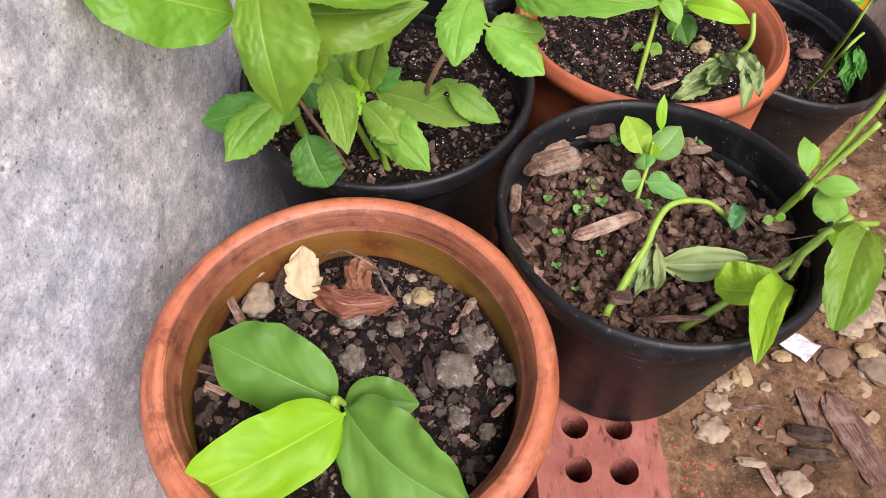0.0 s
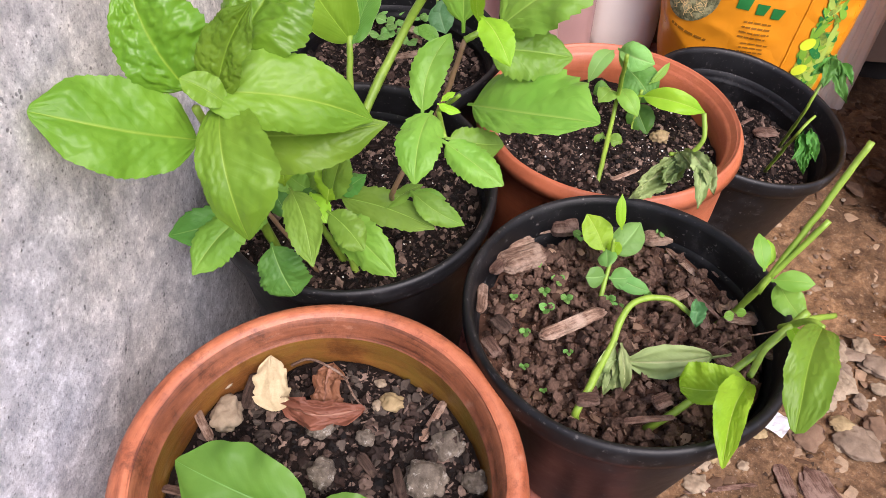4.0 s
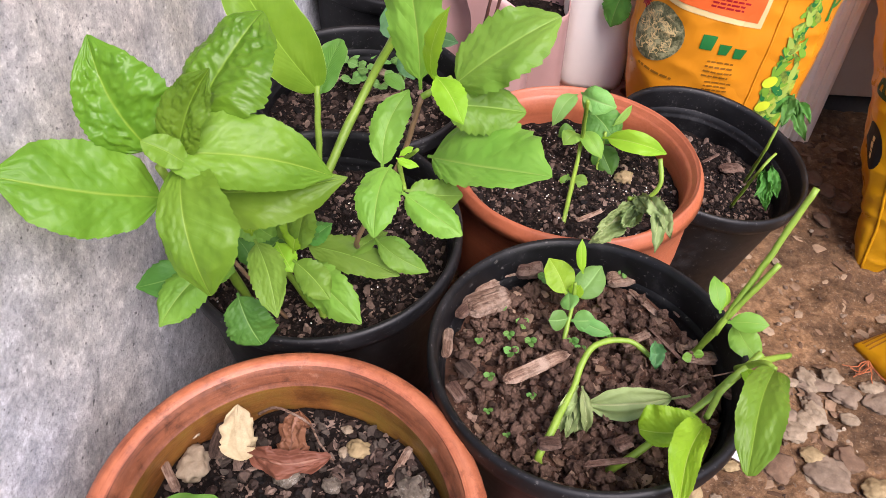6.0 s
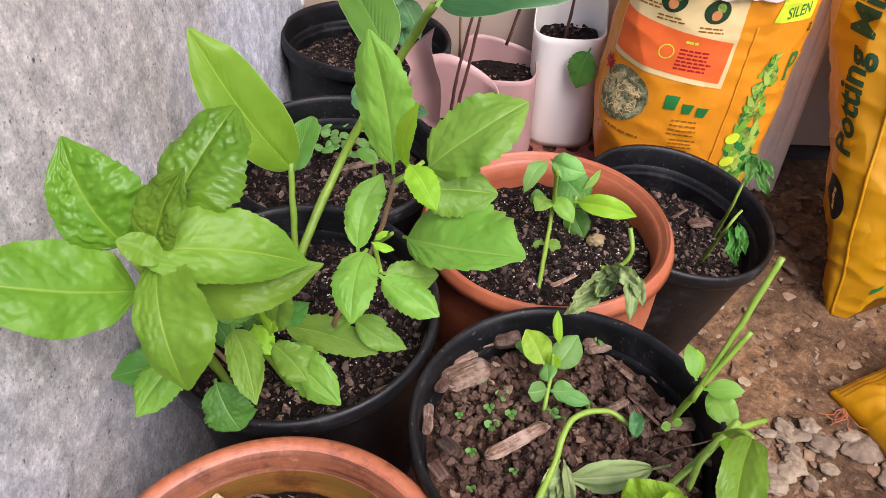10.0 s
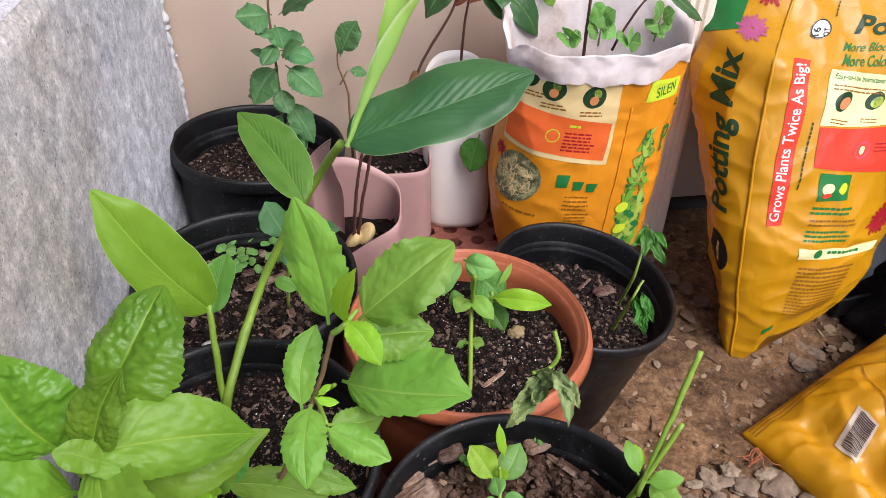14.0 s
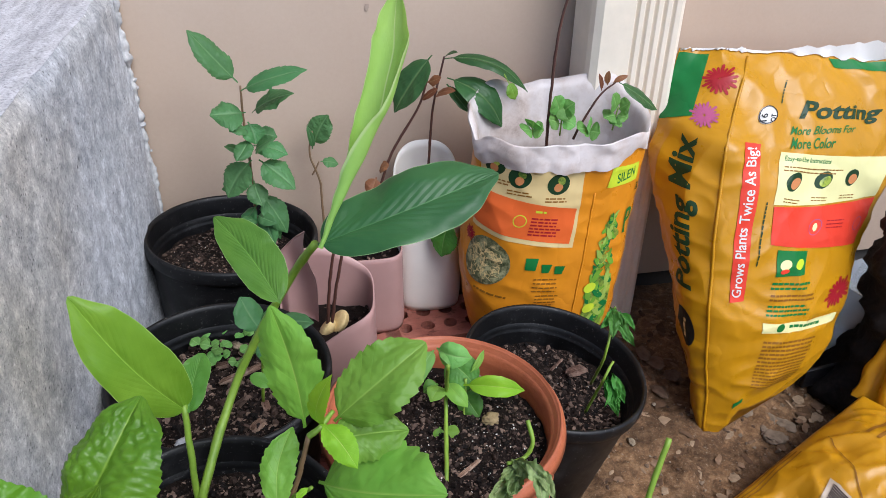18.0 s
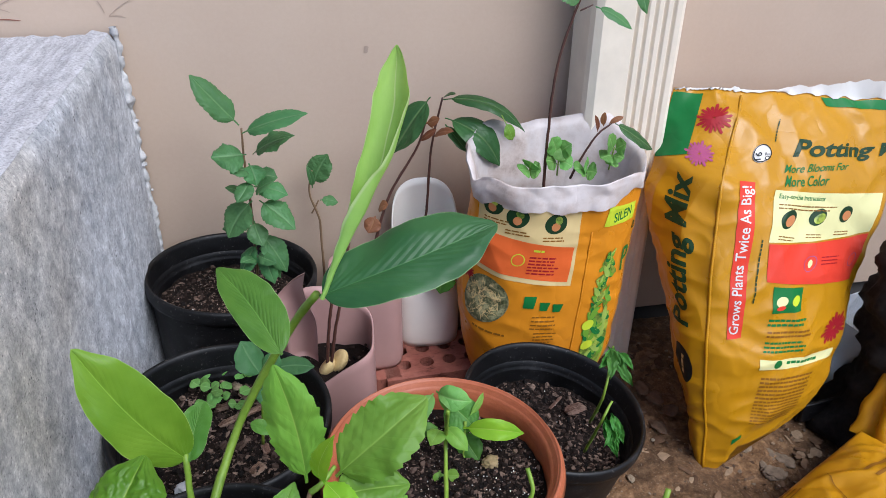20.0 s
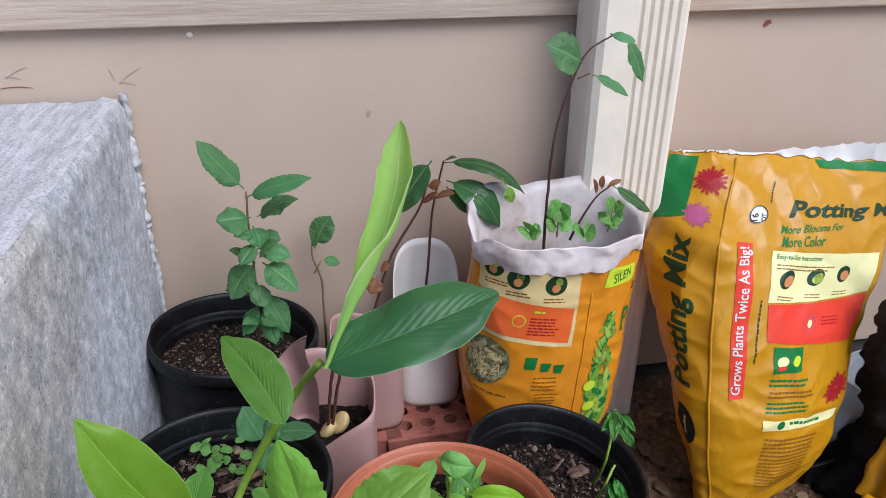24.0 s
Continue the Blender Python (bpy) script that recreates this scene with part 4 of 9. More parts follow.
M["broad_leaf"] = leaf_material("broad_glossy_leaf", (0.08, 0.185, 0.024), (0.14, 0.28, 0.042), (0.15, 0.32, 0.08), 0.46, 0.22, 7, 0.6, 0.014, relief=0.03)
M["ginger_dark"] = leaf_material("dark_galangal_leaf", (0.026, 0.1, 0.03), (0.048, 0.15, 0.042), (0.085, 0.2, 0.065), 0.44, 0.18, 13, 0.9, 0.01, relief=0.05, rim=0.006, ridge=1.1, sheen=0.36)
M["ginger_light"] = leaf_material("light_galangal_leaf", (0.147, 0.31, 0.0195), (0.235, 0.42, 0.0375), (0.304, 0.51, 0.0675), 0.36, 0.36, 14, 0.9, 0.014, rim=0.006, ridge=0.8)
M["ginger_young"] = leaf_material("furled_galangal_leaf", (0.32, 0.55, 0.11), (0.45, 0.68, 0.18), (0.6, 0.76, 0.36), 0.4, 0.42, 14, 0.9, 0.02, rim=0.03)
M["sapling"] = leaf_material("sapling_leaf", (0.0638, 0.17, 0.0589), (0.111, 0.255, 0.0902), (0.153, 0.289, 0.123), 0.45, 0.25, 7)
M["sapling_light"] = leaf_material("seedling_leaf", (0.13, 0.3, 0.07), (0.21, 0.42, 0.1), (0.27, 0.47, 0.15), 0.5, 0.33, 6)
M["avocado"] = leaf_material("avocado_leaf", (0.035, 0.1, 0.03), (0.07, 0.165, 0.05), (0.13, 0.22, 0.08), 0.33, 0.2, 9)
M["red_leaf"] = leaf_material("russet_young_leaf", (0.15, 0.05, 0.03), (0.25, 0.1, 0.05), (0.3, 0.16, 0.08), 0.45, 0.25, 7)
M["withered"] = leaf_material("withered_leaf", (0.145, 0.216, 0.069), (0.373, 0.446, 0.179), (0.454, 0.489, 0.248), 0.6, 0.2, 8, quilt=0.8)
M["stem_green"] = speckled("green_stem", (0.13, 0.235, 0.018), (0.235, 0.36, 0.035), 25, 0.5, 200, 0.15, 0.0008)
M["stem_brown"] = speckled("brown_stem", (0.14, 0.08, 0.04), (0.24, 0.15, 0.075), 40, 0.6, 250, 0.2, 0.0008)
M["stem_dark"] = speckled("dark_red_stem", (0.05, 0.018, 0.014), (0.11, 0.045, 0.03), 40, 0.55, 250, 0.2, 0.0008)

# ---- bags, jugs, bricks ----
def film(name, col, rough=0.3, spec=0.3):
    """Printed plastic film: softly creased, a little dusty."""
    m, t, b = nodes_of(name)
    lo = tuple(v * 0.9 for v in col)
    base = ramp(t, noise_tex(t, 9, 5, 0.6), (0.35, lo), (0.65, col))
    dust = ramp(t, noise_tex(t, 60, 6, 0.75), (0.62, (1, 1, 1)), (0.78, (0.72, 0.66, 0.58)))
    t.links.new(blend(t, 0.3, base, dust, "MULTIPLY"), b.inputs["Base Color"])
    t.links.new(ramp(t, noise_tex(t, 30, 4, 0.6), (0.3, (rough * 0.8,) * 3), (0.7, (rough * 1.5,) * 3)), b.inputs["Roughness"])
    b.inputs["Specular IOR Level"].default_value = spec
    ridge = maths(t, "ABSOLUTE", maths(t, "SUBTRACT", noise_tex(t, 13, 3, 0.5, stretch=(1, 1, 0.7)), 0.5))
    first = bump(t, b, ridge, 0.55, 0.012)
    bump(t, b, noise_tex(t, 60, 3, 0.5), 0.08, 0.001, first)
    return m


def soil_smears(m):
    """Brown smears of potting soil rubbed over a film."""
    t = m.node_tree
    b = next(n for n in t.nodes if n.type == "BSDF_PRINCIPLED")
    was = b.inputs["Base Color"].links[0].from_socket
    smear = ramp(t, noise_tex(t, 16, 7, 0.7), (0.46, (1, 1, 1)), (0.6, (0.8, 0.72, 0.66)), (0.72, (0.4, 0.31, 0.24)))
    t.links.new(blend(t, 0.75, was, smear, "MULTIPLY"), b.inputs["Base Color"])


def ink(name, col):
    return film(name, col, 0.42, 0.22)


M["yellow_film"] = film("yellow_bag_film", (0.5, 0.236, 0.002), 0.3, 0.34)
M["orange_film"] = film("orange_sack_film", (0.66, 0.245, 0.01))
M["white_film"] = film("white_film", (0.7, 0.67, 0.64), 0.45)
M["cuff_film"] = film("soiled_white_film", (0.64, 0.575, 0.555), 0.4)
soil_smears(M["cuff_film"])
M["red_ink"] = ink("red_print", (0.68, 0.05, 0.025))
M["brick_ink"] = ink("orange_red_print", (0.72, 0.13, 0.025))
M["cream_ink"] = ink("cream_print", (0.68, 0.52, 0.24))
M["pale_ink"] = ink("pale_yellow_print", (0.74, 0.7, 0.34))
M["green_ink"] = ink("green_print", (0.015, 0.16, 0.035))
M["dark_ink"] = ink("dark_print", (0.014, 0.045, 0.016))
M["black_ink"] = ink("black_print", (0.012, 0.012, 0.012))
M["faded_label"] = ink("faded_label", (0.5, 0.4, 0.3))
M["faded_ink"] = ink("faded_black_print", (0.07, 0.05, 0.04))
M["brown_ink"] = ink("brown_print", (0.24, 0.1, 0.01))
M["lime_ink"] = ink("lime_print", (0.55, 0.66, 0.03))
M["leaf_ink"] = ink("leaf_green_print", (0.16, 0.34, 0.03))
M["pale_leaf_ink"] = ink("pale_leaf_print", (0.32, 0.45, 0.08))
M["crimson_ink"] = ink("crimson_print", (0.34, 0.012, 0.02))
M["pink_ink"] = ink("pink_print", (0.42, 0.09, 0.2))
M["clay_ink"] = ink("clay_print", (0.55, 0.22, 0.08))
M["leafy_ink"] = speckled("leafy_print", (0.03, 0.1, 0.015), (0.42, 0.5, 0.06), 60, 0.4, 180, 0.05, 0.0005, 0.42, 0.58)
M["cactus_ink"] = speckled("cactus_print", (0.04, 0.055, 0.02), (0.4, 0.38, 0.2), 110, 0.4, 400, 0.05, 0.0005, 0.45, 0.6)


def crumpled(surface, seed, amp=0.004):
    """The surface with its normal and soft creases; gives a function of the two coordinates and a height over it."""
    def at(s, z, off=0.0, eps=(0.004, 0.002)):
        p = Vector(surface(s, z))
        a = Vector(surface(s + eps[0], z)) - Vector(surface(s - eps[0], z))
        b = Vector(surface(s, z + eps[1])) - Vector(surface(s, z - eps[1]))
        n = a.cross(b).normalized()
        w = p + 0.03 * Vector((noise.noise(p * 7), noise.noise(p * 7 + Vector((5, 0, 0))), noise.noise(p * 7 + Vector((0, 5, 0)))))
        k = 1.2 * noise.noise(w * 6 + Vector((seed, 0, 0))) - 1.7 * abs(noise.noise(Vector((w.x * 15, w.y * 15, w.z * 8)) + Vector((0, seed, 0)))) - 0.9 * abs(noise.noise(Vector((w.x * 18, w.y * 18, w.z * 34)) + Vector((0, 0, seed)))) + 1.0
        return p + n * (off + amp * k)
    return at


def metric(surface, s, z, eps):
    a = (Vector(surface(s + eps[0], z)) - Vector(surface(s - eps[0], z))).length / (2 * eps[0])
    b = (Vector(surface(s, z + eps[1])) - Vector(surface(s, z - eps[1]))).length / (2 * eps[1])
    return a, b


def patch(parent, name, at, corners, material, off=0.0012, n=14, m=8, label="", round_off=0.0):
    """A printed field between four corners (s, z), anticlockwise from the lower left."""
    (s0, z0), (s1, z1), (s2, z2), (s3, z3) = corners
    n, m = n * 3, m * 3
    vs, fs = [], []
    for j in range(m + 1):
        v = j / m
        for i in range(n + 1):
            u = i / n
            s = (1 - v) * ((1 - u) * s0 + u * s1) + v * ((1 - u) * s3 + u * s2)
            z = (1 - v) * ((1 - u) * z0 + u * z1) + v * ((1 - u) * z3 + u * z2)
            vs.append(at(s, z, off * 0.6))
    fs = [(j * (n + 1) + i, j * (n + 1) + i + 1, (j + 1) * (n + 1) + i + 1, (j + 1) * (n + 1) + i) for j in range(m) for i in range(n)]
    return put(name, mesh_of(name, vs, fs), material, parent, label)


def sticker(parent, name, at, surface, s0, z0, flat, material, turn=0.0, off=0.002, eps=(0.004, 0.002), label=""):
    """Lays flat verts and faces (metres) on a surface at (s0, z0), turned by degrees."""
    a, b = metric(surface, s0, z0, eps)
    c, s = math.cos(radians(turn)), math.sin(radians(turn))
    bm = bmesh.new()
    vs = [bm.verts.new((x, y, 0)) for x, y in flat[0]]
    for f in flat[1]:
        if len(set(f)) == len(f):
            try:
                bm.faces.new([vs[i] for i in f])
            except ValueError:
                pass
    bmesh.ops.triangulate(bm, faces=bm.faces[:])
    for _ in range(3):
        far = [e for e in bm.edges if e.calc_length() > 0.006]
        if not far:
            break
        bmesh.ops.subdivide_edges(bm, edges=far, cuts=1)
        bmesh.ops.triangulate(bm, faces=bm.faces[:])
    for v in bm.verts:
        X, Y = c * v.co.x - s * v.co.y, s * v.co.x + c * v.co.y
        v.co = at(s0 + X / a, z0 + Y / b, off * 0.45)
    return part(name, bm, material, parent, label)


def lettering(body, width, height=None, bold=0.012):
    """Flat verts and faces of a line of letters, width metres long."""
    cu = bpy.data.curves.new("letters", "FONT")
    cu.body, cu.resolution_u, cu.offset = body, 3, bold
    ob = bpy.data.objects.new("letters", cu)
    me = bpy.data.meshes.new_from_object(ob)
    xs = [v.co.x for v in me.vertices]
    ys = [v.co.y for v in me.vertices]
    k = width / (max(xs) - min(xs))
    ky = height / (max(ys) - min(ys)) if height else k
    flat = [((v.co.x - min(xs)) * k, v.co.y * ky) for v in me.vertices], [tuple(p.vertices) for p in me.polygons]
    bpy.data.objects.remove(ob)
    return flat


def disc(rx, ry=None, n=28, rings=6):
    ry = ry or rx
    vs = [(0.0, 0.0)] + [(rx * k / rings * math.cos(2 * math.pi * i / n), ry * k / rings * math.sin(2 * math.pi * i / n)) for k in range(1, rings + 1) for i in range(n)]
    fs = [(0, 1 + i, 1 + (i + 1) % n) for i in range(n)]
    return vs, fs + [(1 + k * n + i, 1 + (k + 1) * n + i, 1 + (k + 1) * n + (i + 1) % n, 1 + k * n + (i + 1) % n) for k in range(rings - 1) for i in range(n)]


def needles(rng, rx, ry, count, length):
    """Thin bright spines starring out over an oval."""
    vs, fs = [], []
    for _ in range(count):
        a, q = rng.uniform(0, 6.283), math.sqrt(rng.random()) * 0.85
        x, y = rx * q * math.cos(a), ry * q * math.sin(a)
        for j in range(3):
            b = rng.uniform(0, 6.283)
            k = len(vs)
            c, s = math.cos(b), math.sin(b)
            vs += [(x - 0.0005 * s, y + 0.0005 * c), (x + 0.0005 * s, y - 0.0005 * c), (x + length * c, y + length * s)]
            fs.append((k, k + 1, k + 2))
    return vs, fs


def ring(r, w, n=32):
    vs = [((r + k * w) * math.cos(2 * math.pi * i / n), (r + k * w) * math.sin(2 * math.pi * i / n)) for k in (0, 1) for i in range(n)]
    return vs, [(i, (i + 1) % n, n + (i + 1) % n, n + i) for i in range(n)]


def bars(rng, width, rows, pitch, thick, fill=0.8):
    """Lines of print too small to read."""
    vs, fs = [], []
    for r in range(rows):
        x, y = 0.0, -r * pitch
        end = width * rng.uniform(fill, 1.0)
        while x < end:
            w = rng.uniform(0.003, 0.009)
            k = len(vs)
            vs += [(x, y), (min(end, x + w), y), (min(end, x + w), y + thick), (x, y + thick)]
            fs.append((k, k + 1, k + 2, k + 3))
            x += w + 0.0014
    return vs, fs


def petals(r, count=12):
    """A daisy of narrow overlapping petals in two rings."""
    vs, fs = [], []
    for ring_, (n, reach) in enumerate(((count + 6, 1.0), (count, 0.62))):
        for i in range(n):
            a = 2 * math.pi * (i + 0.4 * ring_) / n
            k = len(vs)
            wide = 3.1 / n
            far = reach * (0.88 + 0.12 * math.sin(i * 2.7))
            for d, q in ((-0.3, 0.1), (-1.0, 0.62), (-0.55, 0.93), (0, 1.0), (0.55, 0.93), (1.0, 0.62), (0.3, 0.1)):
                vs.append((r * far * q * math.cos(a + d * wide), r * far * q * math.sin(a + d * wide)))
            fs.append(tuple(range(k, k + 7)))
    return vs, fs


def standing_bag():
    rng = random.Random(21)
    bag = thing("soil_bag", pose(0, 0, 0), "full yellow plastic potting mix bag standing against the wall", "soil bag")
    at = crumpled(bag_surface, 3.0, 0.006)
    ss = [-1 + 4 * i / 400 for i in range(400)]
    zs = [0.5 * j / 180 for j in range(181)]
    vs = [at(s, z) for z in zs for s in ss]
    k = len(ss)
    fs = [(j * k + i, j * k + (i + 1) % k, (j + 1) * k + (i + 1) % k, (j + 1) * k + i) for j in range(len(zs) - 1) for i in range(k)]
    fs.append(tuple(range(k))[::-1])
    # closed top
    for i in range(k // 2):
        a, b = (len(zs) - 1) * k + i, (len(zs) - 1) * k + (k - 1 - i)
        c, d = (len(zs) - 1) * k + (i + 1) % k, (len(zs) - 1) * k + (k - 2 - i)
        if len({a, b, c, d}) == 4:
            fs.append((a, c, d, b))
    put("body", mesh_of("body", vs, fs), M["yellow_film"], bag)
    # pale torn edge along the top
    vs = []
    n = 90
    for i in range(n + 1):
        s = -1.0 + 2.0 * i / n
        low = 0.4975 - 0.003 * noise.noise((s * 3, 1, 2)) + 0.004 * noise.noise((s * 17, 3, 2))
        high = 0.501 + 0.006 * noise.noise((s * 4, 9, 2)) + 0.006 * noise.noise((s * 19, 9, 5))
        vs += [at(s, low, 0.002), at(s, min(0.5, low + 0.01), 0.004), Vector((*at(s, 0.5, 0.002)[:2], high))]
    fs = [(3 * i + j, 3 * i + 3 + j, 3 * i + 4 + j, 3 * i + 1 + j) for i in range(n) for j in (0, 1)]
    put("torn_edge", mesh_of("torn_edge", vs, fs), M["white_film"], bag, "pale torn top edge")
    # fold along the front
    vs, fs = tube([at(0.0, 0.49 * i / 40 + 0.004, 0.0) for i in range(41)], [0.0022] * 41, 6)
    put("seam", mesh_of("seam", vs, fs), M["yellow_film"], bag, "raised side seam")
    E1 = (0.004, 0.002)
    face = lambda *corners: [(soft_at(s), z) for s, z in corners]
    st = lambda name, s, z, flat, mat, turn=0, off=0.0019, label="", on=None: sticker(on or bag, name, at, bag_surface, soft_at(s), z, flat, M[mat], turn, off, E1, label)
    st("lettering", -0.36, 0.222, lettering("Potting Mix", 0.205, 0.034, 0.03), "dark_ink", 90, label="dark green words Potting Mix")
    banner = patch(bag, "banner", at, face((0.03, 0.222), (0.118, 0.225), (0.098, 0.413), (0.012, 0.414)), M["red_ink"], 0.0014, 4, 24, "red banner")
    st("lettering", 0.092, 0.229, lettering("Grows Plants Twice As Big!", 0.195, 0.017), "white_film", 91, 0.0028, "white words on the banner", banner)
    st("fine_print", 0.165, 0.27, bars(rng, 0.1, 1, 0.003, 0.002), "dark_ink", 90)
    roundel = st("roundel", 0.1, 0.44, disc(0.0155), "white_film")
    st("roundel_ring", 0.1, 0.44, ring(0.0135, 0.0016), "black_ink", 0, 0.0034, "", roundel)
    st("lettering", 0.094, 0.4335, lettering("16", 0.0125, 0.0105), "black_ink", 90, 0.0036, "", roundel)
    st("lettering", 0.14, 0.433, lettering("QT", 0.0135, 0.0098), "black_ink", 90, 0.0036, "", roundel)
    st("fine_print", 0.165, 0.452, bars(rng, 0.045, 1, 0.003, 0.002), "dark_ink", 90)
    st("lettering", 0.275, 0.437, lettering("Potting Mix", 0.25, 0.037, 0.03), "dark_ink", -5, label="dark green words Potting Mix")
    st("lettering", 0.245, 0.421, lettering("More Blooms For", 0.118, 0.014), "green_ink", -4)
    st("lettering", 0.257, 0.407, lettering("More Color", 0.08, 0.014), "green_ink", -4)
    panel = patch(bag, "label_panel", at, face((0.195, 0.343), (0.95, 0.331), (0.95, 0.378), (0.21, 0.404)), M["pale_ink"], 0.0012, 20, 8, "pale instruction panel")
    st("lettering", 0.235, 0.394, lettering("Easy-to-Use Instructions", 0.088, 0.009), "green_ink", -8, 0.0024, "", panel)
    st("fine_print", 0.235, 0.386, bars(rng, 0.12, 2, 0.005, 0.0018), "brown_ink", -8, 0.0024, "", panel)
    for i, (s, z) in enumerate(((0.3, 0.368), (0.5, 0.366), (0.71, 0.362))):
        st("pictogram", s, z, disc(0.016, 0.0125), "dark_ink", 25 - 20 * i, 0.0022, "", panel)
        st("pictogram", s + 0.01, z - 0.002, disc(0.0105, 0.0075), ("clay_ink", "leafy_ink", "clay_ink")[i], 25 - 20 * i, 0.003, "", panel)
        st("fine_print", s - 0.06, z - 0.019, bars(rng, 0.035, 2, 0.004, 0.0015), "brown_ink", -8, 0.0024, "", panel)
    red = patch(bag, "red_panel", at, face((0.22, 0.297), (0.925, 0.273), (0.95, 0.329), (0.198, 0.341)), M["red_ink"], 0.0014, 20, 8, "glossy red panel")
    st("roundel_ring", 0.5, 0.312, ring(0.0105, 0.0012), "pink_ink", 0, 0.0026, "", red)
    st("pictogram", 0.5, 0.312, disc(0.004, 0.006), "pale_ink", 0, 0.0026, "", red)
    st("roundel_ring", 0.86, 0.302, ring(0.0095, 0.0012), "pink_ink", 0, 0.0026, "", red)
    st("fine_print", 0.58, 0.316, bars(rng, 0.045, 3, 0.005, 0.0018), "crimson_ink", -8, 0.0026, "", red)
    photo = patch(bag, "product_photo", at, face((0.285, 0.256), (0.5, 0.254), (0.49, 0.284), (0.274, 0.29)), M["green_ink"], 0.0014, 6, 6)
    st("photo_detail", 0.34, 0.27, disc(0.009, 0.0075), "pale_ink", 0, 0.0024, "", photo)
    st("photo_detail", 0.44, 0.269, disc(0.009, 0.0075), "lime_ink", 0, 0.0024, "", photo)
    st("photo_detail", 0.34, 0.262, disc(0.008, 0.0035), "red_ink", 0, 0.003, "", photo)
    st("fine_print", 0.28, 0.246, bars(rng, 0.075, 2, 0.0065, 0.0032), "green_ink", -6)
    st("fine_print", 0.28, 0.231, bars(rng, 0.085, 2, 0.006, 0.0028), "brown_ink", -6)
    st("fine_print", 0.28, 0.217, bars(rng, 0.075, 3, 0.006, 0.0028), "green_ink", -6)
    st("flower_print", 0.87, 0.214, petals(0.026), "crimson_ink", 0, 0.0018)
    patch(bag, "label_strip", at, face((0.262, 0.181), (0.93, 0.17), (0.93, 0.183), (0.26, 0.197)), M["pale_ink"], 0.0014, 16, 3)
    st("emblem", 0.4, 0.187, disc(0.0065), "green_ink", 0, 0.0024)
    st("fine_print", 0.47, 0.185, bars(rng, 0.07, 1, 0.004, 0.004), "green_ink", -8, 0.0024)
    st("fine_print", 0.3, 0.164, bars(rng, 0.09, 14, 0.0062, 0.003, 0.95), "brown_ink", -5)
    patch(bag, "green_field", at, [(-0.99, 0.412), (-0.52, 0.428), (-0.55, 0.494), (-0.99, 0.494)], M["green_ink"], 0.0014, 10, 6, "green upper corner")
    patch(bag, "green_edge", at, face((0.42, 0.488), (0.97, 0.484), (0.97, 0.4965), (0.38, 0.4965)), M["green_ink"], 0.0014, 14, 2, "green printed top edge")
    st("flower_print", -0.3, 0.468, petals(0.026, 14), "crimson_ink", 0, 0.0018)
    st("flower_print", -0.3, 0.468, petals(0.015, 10), "crimson_ink", 15, 0.003)
    st("flower_print", -0.36, 0.432, petals(0.022, 14), "pink_ink", 0, 0.0022)
    st("emblem", -0.5, 0.168, disc(0.016, 0.029), "black_ink", 6, 0.0018, "black oval brand mark drawn plain")
    st("fine_print", -0.5, 0.151, bars(rng, 0.035, 1, 0.004, 0.004), "cream_ink", 82, 0.0026)
    st("emblem", 0.2, 0.05, [(-0.008, -0.004), (0.008, -0.004), (0.008, 0.004), (-0.008, 0.004)] and ([(-0.008, -0.004), (0.008, -0.004), (0.008, 0.004), (-0.008, 0.004)], [(0, 1, 2, 3)]), "green_ink")
    return bag


